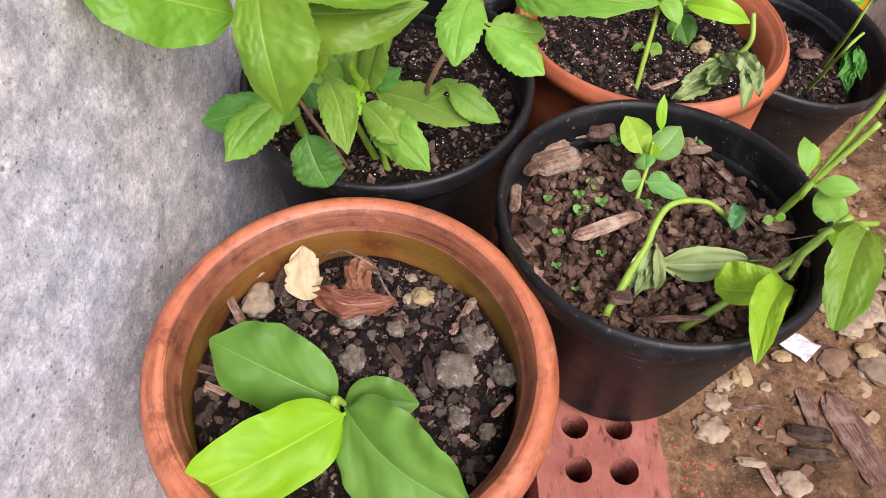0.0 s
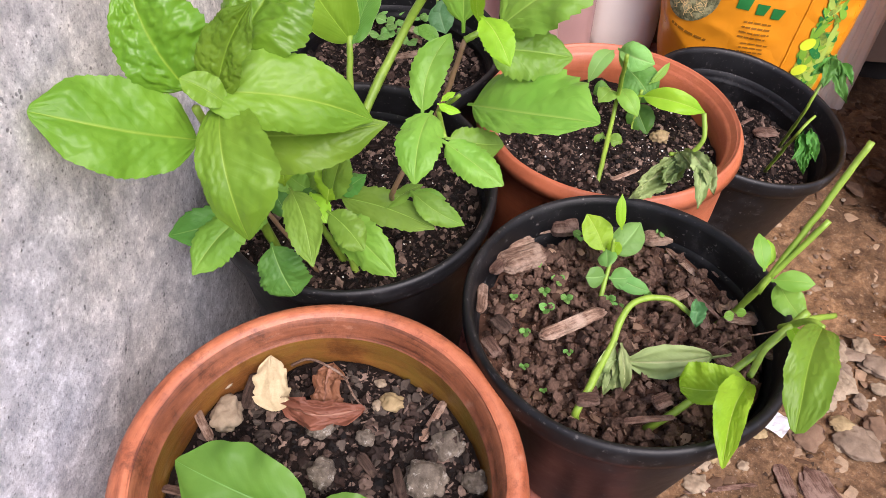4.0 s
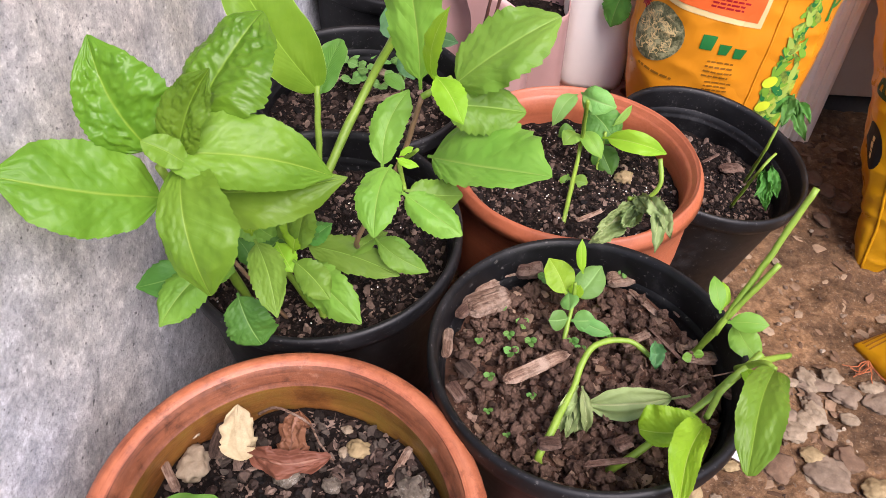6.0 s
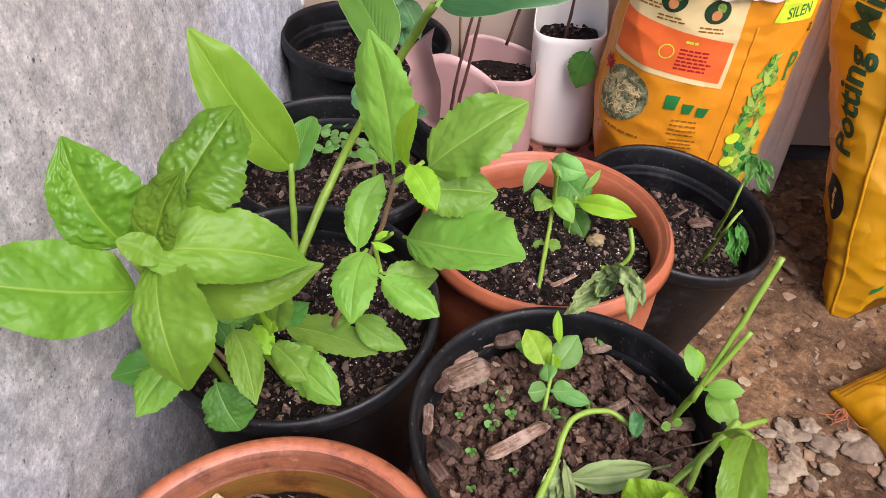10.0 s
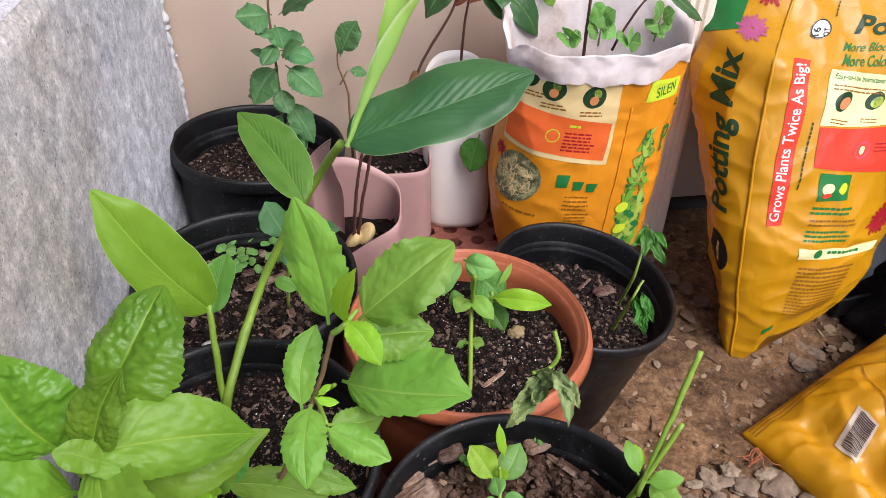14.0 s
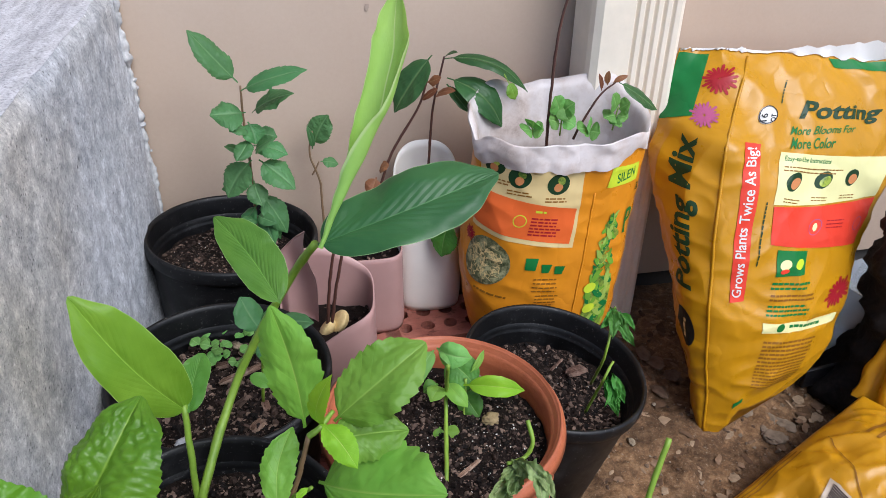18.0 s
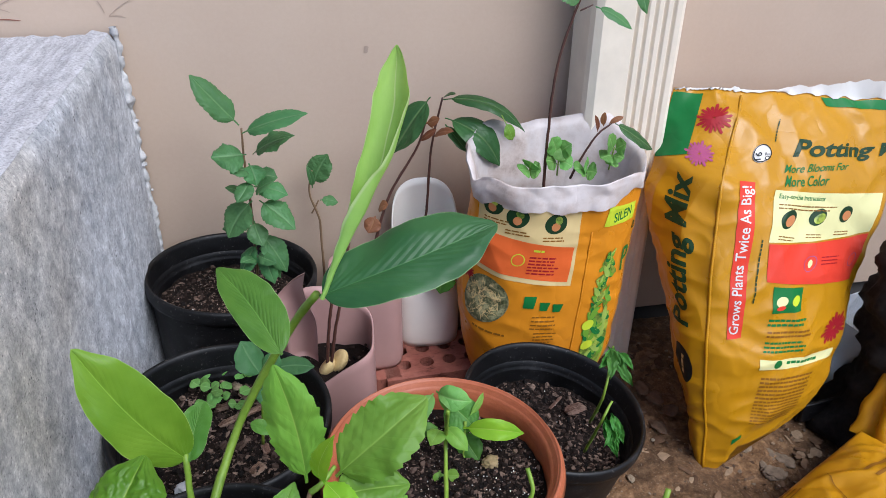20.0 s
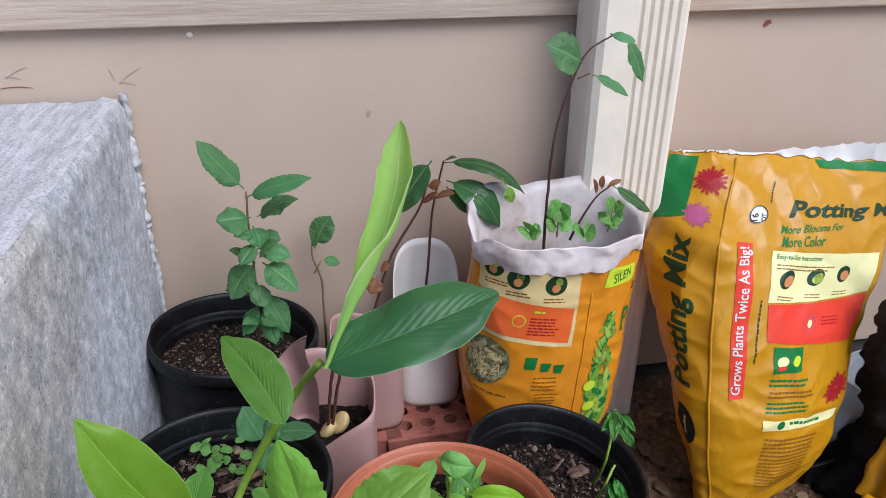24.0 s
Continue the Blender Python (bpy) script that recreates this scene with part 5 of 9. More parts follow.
def open_sack():
    rng = random.Random(22)
    sack = thing("soil_sack", pose(0, 0, 0), "open orange plastic soil sack with a rolled white cuff", "soil sack")
    at = crumpled(sack_surface, 8.0, 0.0035)
    at2 = lambda a, z, off=0.0: at(a, z, off, (1.0, 0.002))
    rim = lambda a: 0.45 + 0.026 * soft((math.sin(radians(a)) + 0.3) / 1.2) + 0.018 * noise.noise((math.cos(radians(a)) * 2, math.sin(radians(a)) * 2, 1)) 
    n, m = 200, 110
    vs, fs = [], []
    for j in range(m + 1):
        for i in range(n):
            a = 360 * i / n
            vs.append(at2(a, 0.128 + (rim(a) - 0.018 - 0.128) * j / m))
    fs = [(j * n + i, j * n + (i + 1) % n, (j + 1) * n + (i + 1) % n, (j + 1) * n + i) for j in range(m) for i in range(n)] + [tuple(range(n))[::-1]]
    put("body", mesh_of("body", vs, fs), M["orange_film"], sack)
    # cuff rolled outwards, then the liner inside
    vs, rows, n = [], 12, 220
    def crease(p, u):
        q = Vector((p[0], p[1], p[2]))
        return 0.004 * noise.noise(q * 20) + 0.008 * abs(noise.noise(q * 24 + Vector((3, 1, 0)))) + 0.002 * abs(noise.noise(q * 85)) - 0.003
    for j in range(rows):
        u = j / (rows - 1)
        for i in range(n):
            a = 360 * i / n
            drop = 0.021 + 0.015 * soft(-math.sin(radians(a)) * 1.3) * soft((75 - abs(a - 250)) / 40) + 0.006 * noise.noise((math.cos(radians(a)) * 3, math.sin(radians(a)) * 3, 5)) + 0.004 * noise.noise((math.cos(radians(a)) * 11, math.sin(radians(a)) * 11, 5))
            z = rim(a) - drop * (1 - u) + 0.003 * math.sin(u * math.pi)
            vs.append(at2(a, z, 0.004 + 0.002 * math.sin(u * math.pi * 0.9) + crease(sack_surface(a, z), u)))
    for j in range(10):
        u = (j + 1) / 10
        for i in range(n):
            a = 360 * i / n
            z = rim(a) - 0.14 * u
            vs.append(at2(a, z, -0.001 - 0.016 * u + crease(sack_surface(a, z), u) * min(1.0, 3 * u)))
    fs = [(j * n + i, j * n + (i + 1) % n, (j + 1) * n + (i + 1) % n, (j + 1) * n + i) for j in range(rows + 9) for i in range(n)]
    put("cuff", mesh_of("cuff", vs, fs), M["cuff_film"], sack, "crumpled white cuff and liner")
    vs = [(0.541, -0.155, 0.335)] + [Vector((*at2(360 * i / 40, 0.335, -0.013)[:2], 0.332 + 0.004 * noise.noise((i, 1, 1)))) for i in range(40)]
    put("soil", mesh_of("soil", vs, [(0, 1 + i, 1 + (i + 1) % 40) for i in range(40)]), M["potting"], sack)
    st = lambda name, a, z, flat, mat, turn=0, off=0.0019, label="", on=None: sticker(on or sack, name, at2, sack_surface, a, z, flat, M[mat], turn, off, (1.0, 0.002), label)
    pt = lambda name, c, mat, off=0.0012, label="": patch(sack, name, at2, c, M[mat], off, 22, 8, label)
    cream = pt("cream_panel", [(-156, 0.385), (-83.5, 0.36), (-84.5, 0.436), (-156, 0.446)], "cream_ink", 0.0012, "cream panel")
    pt("cream_border", [(-160, 0.328), (-84, 0.304), (-83.5, 0.361), (-157, 0.387)], "cream_ink", 0.0010)
    red = pt("red_panel", [(-158, 0.335), (-87, 0.311), (-85.5, 0.361), (-156, 0.387)], "brick_ink", 0.0018, "orange-red printed band")
    for a, z in ((-142, 0.4195), (-124.5, 0.4065), (-100.5, 0.3975)):
        st("pictogram", a, z, disc(0.0142), "dark_ink", 0, 0.002, "", cream)
        st("pictogram", a, z - 0.004, disc(0.0055, 0.006), "clay_ink", 0, 0.003, "", cream)
        st("pictogram", a + 1.5, z + 0.005, disc(0.0045, 0.006), "leafy_ink", 30, 0.003, "", cream)
        st("fine_print", a - 7, z - 0.0195, bars(rng, 0.03, 2, 0.0042, 0.0018), "brown_ink", -4, 0.0024, "", cream)
    st("roundel_ring", -121, 0.347, ring(0.0075, 0.0012), "lime_ink", 0, 0.003, "", red)
    st("fine_print", -114, 0.35, bars(rng, 0.042, 6, 0.0046, 0.0022), "crimson_ink", -6, 0.003, "", red)
    st("lettering", -112, 0.359, bars(rng, 0.018, 1, 0.004, 0.003), "lime_ink", -6, 0.003, "", red)
    st("cactus_photo", -143, 0.28, disc(0.034, 0.036), "cactus_ink", 0, 0.0016, "printed cactus photo")
    st("spine_print", -143, 0.28, needles(rng, 0.03, 0.032, 90, 0.007), "cream_ink", 0, 0.0026, "pale printed cactus spines")
    st("flower_print", -162, 0.31, petals(0.012, 9), "crimson_ink", 0, 0.002)
    st("tub_print", -110, 0.283, ([(-0.007, -0.008), (0.007, -0.008), (0.0085, 0.01), (-0.0085, 0.01)], [(0, 1, 2, 3)]), "green_ink", -5)
    for a, z in ((-100, 0.277), (-91, 0.273)):
        st("tub_print", a, z, ([(-0.005, -0.007), (0.005, -0.007), (0.0072, 0.006), (-0.0072, 0.006)], [(0, 1, 2, 3)]), "green_ink", -5)
    st("fine_print", -107, 0.26, bars(rng, 0.036, 4, 0.0062, 0.0022), "brown_ink", -6)
    st("fine_print", -105, 0.233, bars(rng, 0.033, 4, 0.0055, 0.002), "brown_ink", -6)
    st("fine_print", -150, 0.235, bars(rng, 0.05, 1, 0.0055, 0.003), "brown_ink", -12)
    st("lettering", -47, 0.31, lettering("P", 0.022, 0.034), "green_ink", -6)
    st("lettering", -38, 0.366, lettering("a", 0.01, 0.011), "dark_ink", -6)
    flash = pt("lime_flash", [(-68, 0.386), (-40, 0.384), (-40, 0.408), (-66, 0.414)], "lime_ink", 0.0014)
    st("lettering", -61, 0.389, lettering("SILEN", 0.032, 0.014), "green_ink", 8, 0.0024, "", flash)
    pt("foliage_print", [(-70, 0.135), (-44, 0.135), (-50, 0.25), (-66, 0.25)], "leafy_ink", 0.0012, "printed dark foliage")
    for i in range(110):
        u = i / 109
        wide = 11 * (1 - 0.7 * u)
        size = rng.uniform(0.008, 0.016) * (1 - 0.35 * u)
        shape = [(size * math.cos(q), 0.32 * size * math.sin(q) * (1 - 0.5 * math.cos(q))) for q in (2 * math.pi * k / 12 for k in range(12))]
        st("leafy_photo", -61 + wide * rng.uniform(-1, 1) + 3 * u, 0.135 + 0.21 * u, (shape, [tuple(range(12))]), ("leafy_ink", "green_ink", "leaf_ink", "leaf_ink", "pale_leaf_ink")[i % 5], rng.uniform(30, 150), 0.0018 + 0.0001 * (i % 16), "printed foliage")
    for a, z in ((-66, 0.235), (-64, 0.2), (-68, 0.165)):
        st("lemon_print", a, z, disc(0.009, 0.0075), "lime_ink", 30, 0.004, "printed yellow lemons")
    vs, fs = tube([at2(-75, 0.13 + 0.25 * i / 30, 0.0) for i in range(31)], [0.0014] * 31, 5)
    put("seam", mesh_of("seam", vs, fs), M["orange_film"], sack)
    return sack


def lying_bag():
    rng = random.Random(23)
    bag = thing("soil_bag", pose(0, 0, 0), "half-empty yellow plastic soil bag lying on the ground", "soil bag")
    P = [Vector((0.706, -0.45, 0.012)), Vector((0.985, -0.335, 0.06)), Vector((1.16, -0.6, 0.03)), Vector((0.805, -0.66, 0.006))]
    def top(u, v, off=0.0):
        p = (1 - v) * ((1 - u) * P[0] + u * P[1]) + v * ((1 - u) * P[3] + u * P[2])
        b = (math.sin(math.pi * u) ** 0.55) * (math.sin(math.pi * v) ** 0.55)
        k = 0.8 * noise.noise((u * 3, v * 3, 3)) + 1.1 - 1.6 * abs(noise.noise((u * 4.5 + v * 3, v * 2.4 - u * 2, 8))) - 0.8 * abs(noise.noise((u * 8 - v * 3, v * 7, 2))) - 0.25 * abs(noise.noise((u * 13 + v * 6, v * 11 - u * 5, 5)))
        dent = -0.028 * math.exp(-((u - 0.16) / 0.07) ** 2) * b
        return p + Vector((0, 0, 0.055 * b + 0.0135 * k * min(1.0, b * 1.6) + dent + off))
    n = 90
    vs = [top(i / n, j / n) for j in range(n + 1) for i in range(n + 1)]
    fs = [(j * (n + 1) + i, j * (n + 1) + i + 1, (j + 1) * (n + 1) + i + 1, (j + 1) * (n + 1) + i) for j in range(n) for i in range(n)]
    k = len(vs)
    vs += [Vector((top(i / n, j / n).x, top(i / n, j / n).y, max(0.0, ((1 - j / n) * ((1 - i / n) * P[0] + i / n * P[1]) + j / n * ((1 - i / n) * P[3] + i / n * P[2])).z - 0.008 - 0.04 * math.sin(math.pi * i / n) * math.sin(math.pi * j / n)))) for j in range(n + 1) for i in range(n + 1)]
    fs += [tuple(a + k for a in f[::-1]) for f in fs[: n * n]]
    edge = [i for i in range(n + 1)] + [j * (n + 1) + n for j in range(1, n + 1)] + [n * (n + 1) + i for i in range(n - 1, -1, -1)] + [j * (n + 1) for j in range(n - 1, 0, -1)]
    fs += [(edge[i], edge[i - 1], edge[i - 1] + k, edge[i] + k) for i in range(len(edge))]
    put("body", mesh_of("body", vs, [f[::-1] for f in fs]), M["yellow_film"], bag)
    def quad(name, c, mat, off, label="", nn=8):
        vv = []
        for j in range(nn + 1):
            for i in range(nn + 1):
                a, b = i / nn, j / nn
                u = (1 - b) * ((1 - a) * c[0][0] + a * c[1][0]) + b * ((1 - a) * c[3][0] + a * c[2][0])
                v = (1 - b) * ((1 - a) * c[0][1] + a * c[1][1]) + b * ((1 - a) * c[3][1] + a * c[2][1])
                vv.append(top(u, v, off))
        ff = [(j * (nn + 1) + i, j * (nn + 1) + i + 1, (j + 1) * (nn + 1) + i + 1, (j + 1) * (nn + 1) + i) for j in range(nn) for i in range(nn)]
        put(name, mesh_of(name, vv, ff), M[mat], bag, label)
    A, B, C, D = (0.165, 0.345), (0.325, 0.275), (0.305, 0.4), (0.157, 0.472)
    mix = lambda p, q, u: (p[0] + (q[0] - p[0]) * u, p[1] + (q[1] - p[1]) * u)
    quad("barcode_field", [D, C, B, A], "faded_label", 0.0015, "white barcode field", 24)
    x = 0.08
    while x < 0.92:
        w = rng.choice((0.012, 0.02, 0.03))
        lo, hi = mix(A, B, x), mix(A, B, x + w)
        lo2, hi2 = mix(D, C, x), mix(D, C, x + w)
        quad("barcode_bar", [mix(lo, lo2, 0.9), mix(hi, hi2, 0.9), mix(hi, hi2, 0.2), mix(lo, lo2, 0.2)], "faded_ink", 0.0026, "", 10)
        x += w + rng.choice((0.014, 0.022))
    for i in range(3):
        quad("stitched_edge", [(0.012, 0.02 + 0.022 * i), (0.42, 0.02 + 0.022 * i), (0.42, 0.028 + 0.022 * i), (0.012, 0.028 + 0.022 * i)], "brown_ink", 0.0016, "", 20)
    quad("print_line", [(0.2, 0.62), (0.206, 0.62), (0.545, 0.1), (0.54, 0.1)], "brown_ink", 0.0016, "", 20)
    quad("print_line", [(0.2, 0.62), (0.2, 0.628), (0.5, 0.888), (0.5, 0.88)], "brown_ink", 0.0016, "", 20)
    for i in range(7):
        quad("fine_print", [(0.62, 0.2 + 0.05 * i), (0.85, 0.2 + 0.05 * i), (0.85, 0.217 + 0.05 * i), (0.62, 0.217 + 0.05 * i)], "brown_ink", 0.0016, "", 8)
    # gathered ear and loose threads
    vs = []
    rows, k = 12, 28
    for j in range(rows + 1):
        u = j / rows
        c = Vector((1.03 + 0.01 * u, -0.335 + 0.02 * u, 0.05 + 0.115 * u))
        r = 0.034 * (1 - u) ** 0.8 + 0.009 + 0.016 * soft((u - 0.82) / 0.18)
        for i in range(k):
            a = 2 * math.pi * i / k
            q = r * (1 + 0.28 * math.sin(a * 5 + u * 2) + 0.2 * noise.noise((math.cos(a) * 2, math.sin(a) * 2, u * 4)))
            vs.append(c + Vector((q * math.cos(a), 0.8 * q * math.sin(a), 0.004 * math.sin(a * 3))))
    fs = [(j * k + i, j * k + (i + 1) % k, (j + 1) * k + (i + 1) % k, (j + 1) * k + i) for j in range(rows) for i in range(k)] + [tuple(rows * k + i for i in range(k))]
    put("gathered_end", mesh_of("gathered_end", vs, fs), M["yellow_film"], bag, "twisted gathered end")
    for i in range(7):
        a = rng.uniform(3.3, 5.2)
        p = Vector((0.715, -0.475, 0.012))
        pts = [p]
        for _ in range(4):
            a += rng.uniform(-0.9, 0.9)
            p = p + Vector((0.009 * math.cos(a), 0.009 * math.sin(a), rng.uniform(-0.002, 0.003)))
            p.z = max(0.008, p.z)
            pts.append(p)
        stem(bag, pts, 0.0007, 0.0006, M["thread"], "thread", "loose orange thread")
    return bag


M["thread"] = plain("orange_thread", (0.4, 0.12, 0.04), 0.8)
M["pink_plastic"] = plain("dusty_pink_plastic", (0.4, 0.24, 0.22), 0.42, 0.4, vary=0.06, scale=14, relief=0.05)
M["white_plastic"] = plain("milky_white_plastic", (0.92, 0.87, 0.79), 0.4, 0.4, vary=0.04, scale=10, relief=0.05)
M["seed"] = speckled("pale_seed_flesh", (0.5, 0.36, 0.14), (0.7, 0.55, 0.28), 40, 0.6)


def squircle(a, p=3.4):
    c, s = math.cos(a), math.sin(a)
    e = (abs(c) ** p + abs(s) ** p) ** (-1 / p)
    return e * c, e * s


def cut_jug(m, hx, hy, h, rim, material, label, wall=0.0018, p=4.0, taper=0.04):
    """A jug with its top cut away; rim(a) is the height left standing at each angle."""
    jug = thing("cut_jug", m, label, "plastic jug", "cut jugs used as planters")
    n, rows = 88, 18
    vs, fs = [], []
    for side in (0, 1):
        for j in range(rows + 1):
            u = j / rows
            for i in range(n):
                a = 2 * math.pi * i / n
                x, y = squircle(a, p)
                top = rim(a)
                z = top * u
                over = max(0.0, z - h)
                k = (1 - taper * max(0.0, 0.12 - u) / 0.12) * (1 - 0.6 * over)
                vs.append((x * (hx * k - side * wall), y * (hy * k - side * wall), z + side * 0.001))
    k = (rows + 1) * n
    for j in range(rows):
        for i in range(n):
            q = (j * n + i, j * n + (i + 1) % n, (j + 1) * n + (i + 1) % n, (j + 1) * n + i)
            fs.append(q)
            fs.append(tuple(k + v for v in q[::-1]))
    fs += [(rows * n + i, rows * n + (i + 1) % n, k + rows * n + (i + 1) % n, k + rows * n + i) for i in range(n)]
    fs.append(tuple(range(n))[::-1])
    put("body", mesh_of("body", vs, fs), material, jug)
    return jug


def jug_soil(jug, hx, hy, z, rng):
    n = 40
    vs = [(0, 0, z)]
    for q in range(1, 9):
        for i in range(n):
            x, y = squircle(2 * math.pi * i / n, 4)
            X, Y = x * hx * q / 8, y * hy * q / 8
            vs.append((X, Y, z + 0.006 * noise.noise((X * 30, Y * 30, z * 50)) + 0.003 * noise.noise((X * 120, Y * 120, 3))))
    fs = [(0, 1 + i, 1 + (i + 1) % n) for i in range(n)]
    fs += [(1 + q * n + i, 1 + (q + 1) * n + i, 1 + (q + 1) * n + (i + 1) % n, 1 + q * n + (i + 1) % n) for q in range(7) for i in range(n)]
    put("soil", mesh_of("soil", vs, fs), M["potting"], jug)
    def place(g):
        return Vector((g.uniform(-0.9, 0.9) * hx, g.uniform(-0.9, 0.9) * hy, z + 0.002))
    v, f = scatter(rng, 120, place, (0.0012, 0.004), 0.7, 2, 0.7)
    tagged(put("soil_crumb", mesh_of("soil_crumb", v, f, False), M["bark_bits"], jug), kind="stuff")


def build_jugs():
    rng = random.Random(31)
    a_of = lambda a, d: max(0.0, math.cos(a - radians(d)))
    front = cut_jug(pose(0.226, -0.262, 0.066, 0, 0, -6), 0.058, 0.053, 0.22, lambda a: 0.22 - 0.045 * a_of(a, 235) ** 2 + 0.04 * a_of(a, 105) ** 2, M["pink_plastic"], "dusty pink plastic jug cut open, holding soil and seeds")
    jug_soil(front, 0.054, 0.049, 0.168, rng)
    left = bend([(-0.054, -0.006, 0.284), (-0.051, -0.005, 0.277), (-0.046, -0.005, 0.266), (-0.045, -0.005, 0.245), (-0.048, -0.005, 0.187)], 6)
    right = bend([(-0.015, -0.025, 0.328), (-0.019, -0.021, 0.303), (-0.014, -0.017, 0.275), (-0.009, -0.012, 0.247), (-0.012, -0.008, 0.187)], 6)
    n, k = len(left), 9
    vs = []
    for off in (0.0, 0.0018):
        for p, q in zip(left, right):
            for c in range(k):
                u = c / (k - 1)
                vs.append(p.lerp(q, u) + Vector((0, 0.016 * math.sin(math.pi * u) + off, -0.004 * math.sin(math.pi * u))))
    fs = []
    for a in range(n - 1):
        for c in range(k - 1):
            q = (a * k + c, a * k + c + 1, (a + 1) * k + c + 1, (a + 1) * k + c)
            fs += [q, tuple(n * k + v for v in q[::-1])]
    rim = [c for c in range(k)] + [a * k + k - 1 for a in range(1, n)] + [(n - 1) * k + c for c in range(k - 2, -1, -1)] + [a * k for a in range(n - 2, 0, -1)]
    fs += [(rim[a - 1], rim[a], rim[a] + n * k, rim[a - 1] + n * k) for a in range(len(rim))]
    put("flap", mesh_of("flap", vs, fs), M["pink_plastic"], front, "curled pointed flap left from the cut handle")
    rear = cut_jug(pose(0.288, -0.098, 0.126, 0, 0, -3), 0.052, 0.05, 0.132, lambda a: 0.13 + 0.02 * a_of(a, 140), M["pink_plastic"], "dusty pink plastic jug cut square, filled with soil")
    jug_soil(rear, 0.048, 0.046, 0.108, rng)
    white = cut_jug(pose(0.384, -0.062, 0.126, 0, 0, -4), 0.05, 0.045, 0.175, lambda a: 0.172 + (0.076 * math.sqrt(max(0.0, 1 - abs(math.cos(a)) ** 3)) if math.sin(a) > 0 else 0.0), M["white_plastic"], "white plastic jug cut open with a tall rounded back", p=3.0)
    jug_soil(white, 0.041, 0.04, 0.155, rng)
    for x, y, z, r in ((0.237, -0.259, 0.243, 14), (0.221, -0.263, 0.239, -20)):
        s = thing("seed", pose(x, y, z, 20, 35, r), "large pale split seed sprouting in soil", "seed", "sprouting seeds")
        bm = bmesh.new()
        bmesh.ops.create_uvsphere(bm, u_segments=20, v_segments=12, radius=1)
        for v in bm.verts:
            v.co = Vector((v.co.x * 0.011 * (0.45 if v.co.x < 0 else 1), v.co.y * 0.014, v.co.z * 0.018))
        part("kernel", bm, M["seed"], s)


def brick_mesh():
    """A wire-cut brick with two rows of round holes through it."""
    nx, ny, w, l, h, r = 2, 5, 0.096, 0.2, 0.06, 0.0105
    bm = bmesh.new()
    cw, cl = w / nx, l / ny
    seg = 16
    grid = {}
    def vert(x, y, z):
        key = (round(x, 5), round(y, 5), round(z, 5))
        if key not in grid:
            grid[key] = bm.verts.new((x, y, z))
        return grid[key]
    for i in range(nx):
        for j in range(ny):
            cx, cy = -w / 2 + cw * (i + 0.5), -l / 2 + cl * (j + 0.5)
            k = 0.7
            for z, flip in ((h, False), (0.0, True)):
                ringv = [bm.verts.new((cx * k + r * math.cos(2 * math.pi * q / seg), cy * 0.86 + r * math.sin(2 * math.pi * q / seg), z)) for q in range(seg)]
                if z:
                    upper = ringv
                else:
                    lower = ringv
                for q in range(seg):
                    out = []
                    for qq in (q, q + 1):
                        a = 2 * math.pi * qq / seg
                        c, s = math.cos(a), math.sin(a)
                        f = 1 / max(abs(c), abs(s))
                        out.append(vert(cx + c * f * cw / 2, cy + s * f * cl / 2, z))
                    face = (ringv[q], out[0], out[1], ringv[(q + 1) % seg])
                    bm.faces.new(face if not flip else face[::-1])
            for q in range(seg):
                bm.faces.new((upper[q], upper[(q + 1) % seg], lower[(q + 1) % seg], lower[q]))
    edge = [e for e in bm.edges if len(e.link_faces) == 1]
    new_faces = bmesh.ops.bridge_loops(bm, edges=edge)
    bmesh.ops.recalc_face_normals(bm, faces=bm.faces)
    for v in bm.verts:
        v.co += Vector((noise.noise(v.co * 60), noise.noise(v.co * 60 + Vector((9, 0, 0))), 0)) * 0.0012
    me = bpy.data.meshes.new("brick")
    bm.to_mesh(me)
    bm.free()
    me.materials.append(M["brick"])
    return me


def build_bricks():
    me = brick_mesh()
    for x, y, z, a in ((0.313, -0.811, 0.0965, 7.5), (0.316, -0.806, 0.036, 9), (0.205, -0.60, 0.035, 5), (0.15, -0.875, 0.04, 85), (0.1, -0.62, 0.042, 4), (0.325, -0.5, 0.034, 80), (0.11, -0.4, 0.04, 88), (0.215, -0.26, 0.0355, 90), (0.215, -0.262, 0.006, 90),
                       (0.405, -0.122, 0.0655, 93), (0.276, -0.07, 0.0655, 3), (0.565, -0.15, 0.0655, 2)):
        b = put("brick", me, None, None, "", pose(x, y, z, 0, 0, a))
        tagged(b, "red wire-cut brick with round core holes, set under the pots", "brick", "bricks under the pots")


bag = standing_bag()
sack = open_sack()
flat_bag = lying_bag()
build_jugs()
build_bricks()

# ---- plants: each leaf from its base to its tip ----
# basil in the pot beside the concrete

plant = thing("basil_plant", pose(0.075, -0.690, 0.290), "bushy green basil plant with large quilted leaves", "herb")
ORIGIN = Vector((0.075, -0.690, 0.290))
stalk(plant, [(0.075, -0.690, 0.290), (0.068, -0.710, 0.380), (0.066, -0.737, 0.465)], 0.0035, 0.0025, M["stem_green"])
leaf(plant, (0.069, -0.747, 0.451), (0.010, -0.790, 0.497), 0.0517, M["basil_mid"], SMOOTH_BASIL, sag=0.006, rise=0.62, fall=0.55, tilt=0.1, skew=0.05)
leaf(plant, (0.067, -0.740, 0.478), (0.042, -0.722, 0.537), 0.0506, M["basil"], BASIL, fold=0.25, rise=0.36, fall=0.72, tilt=0.1, skew=0.22, bow=-0.06)
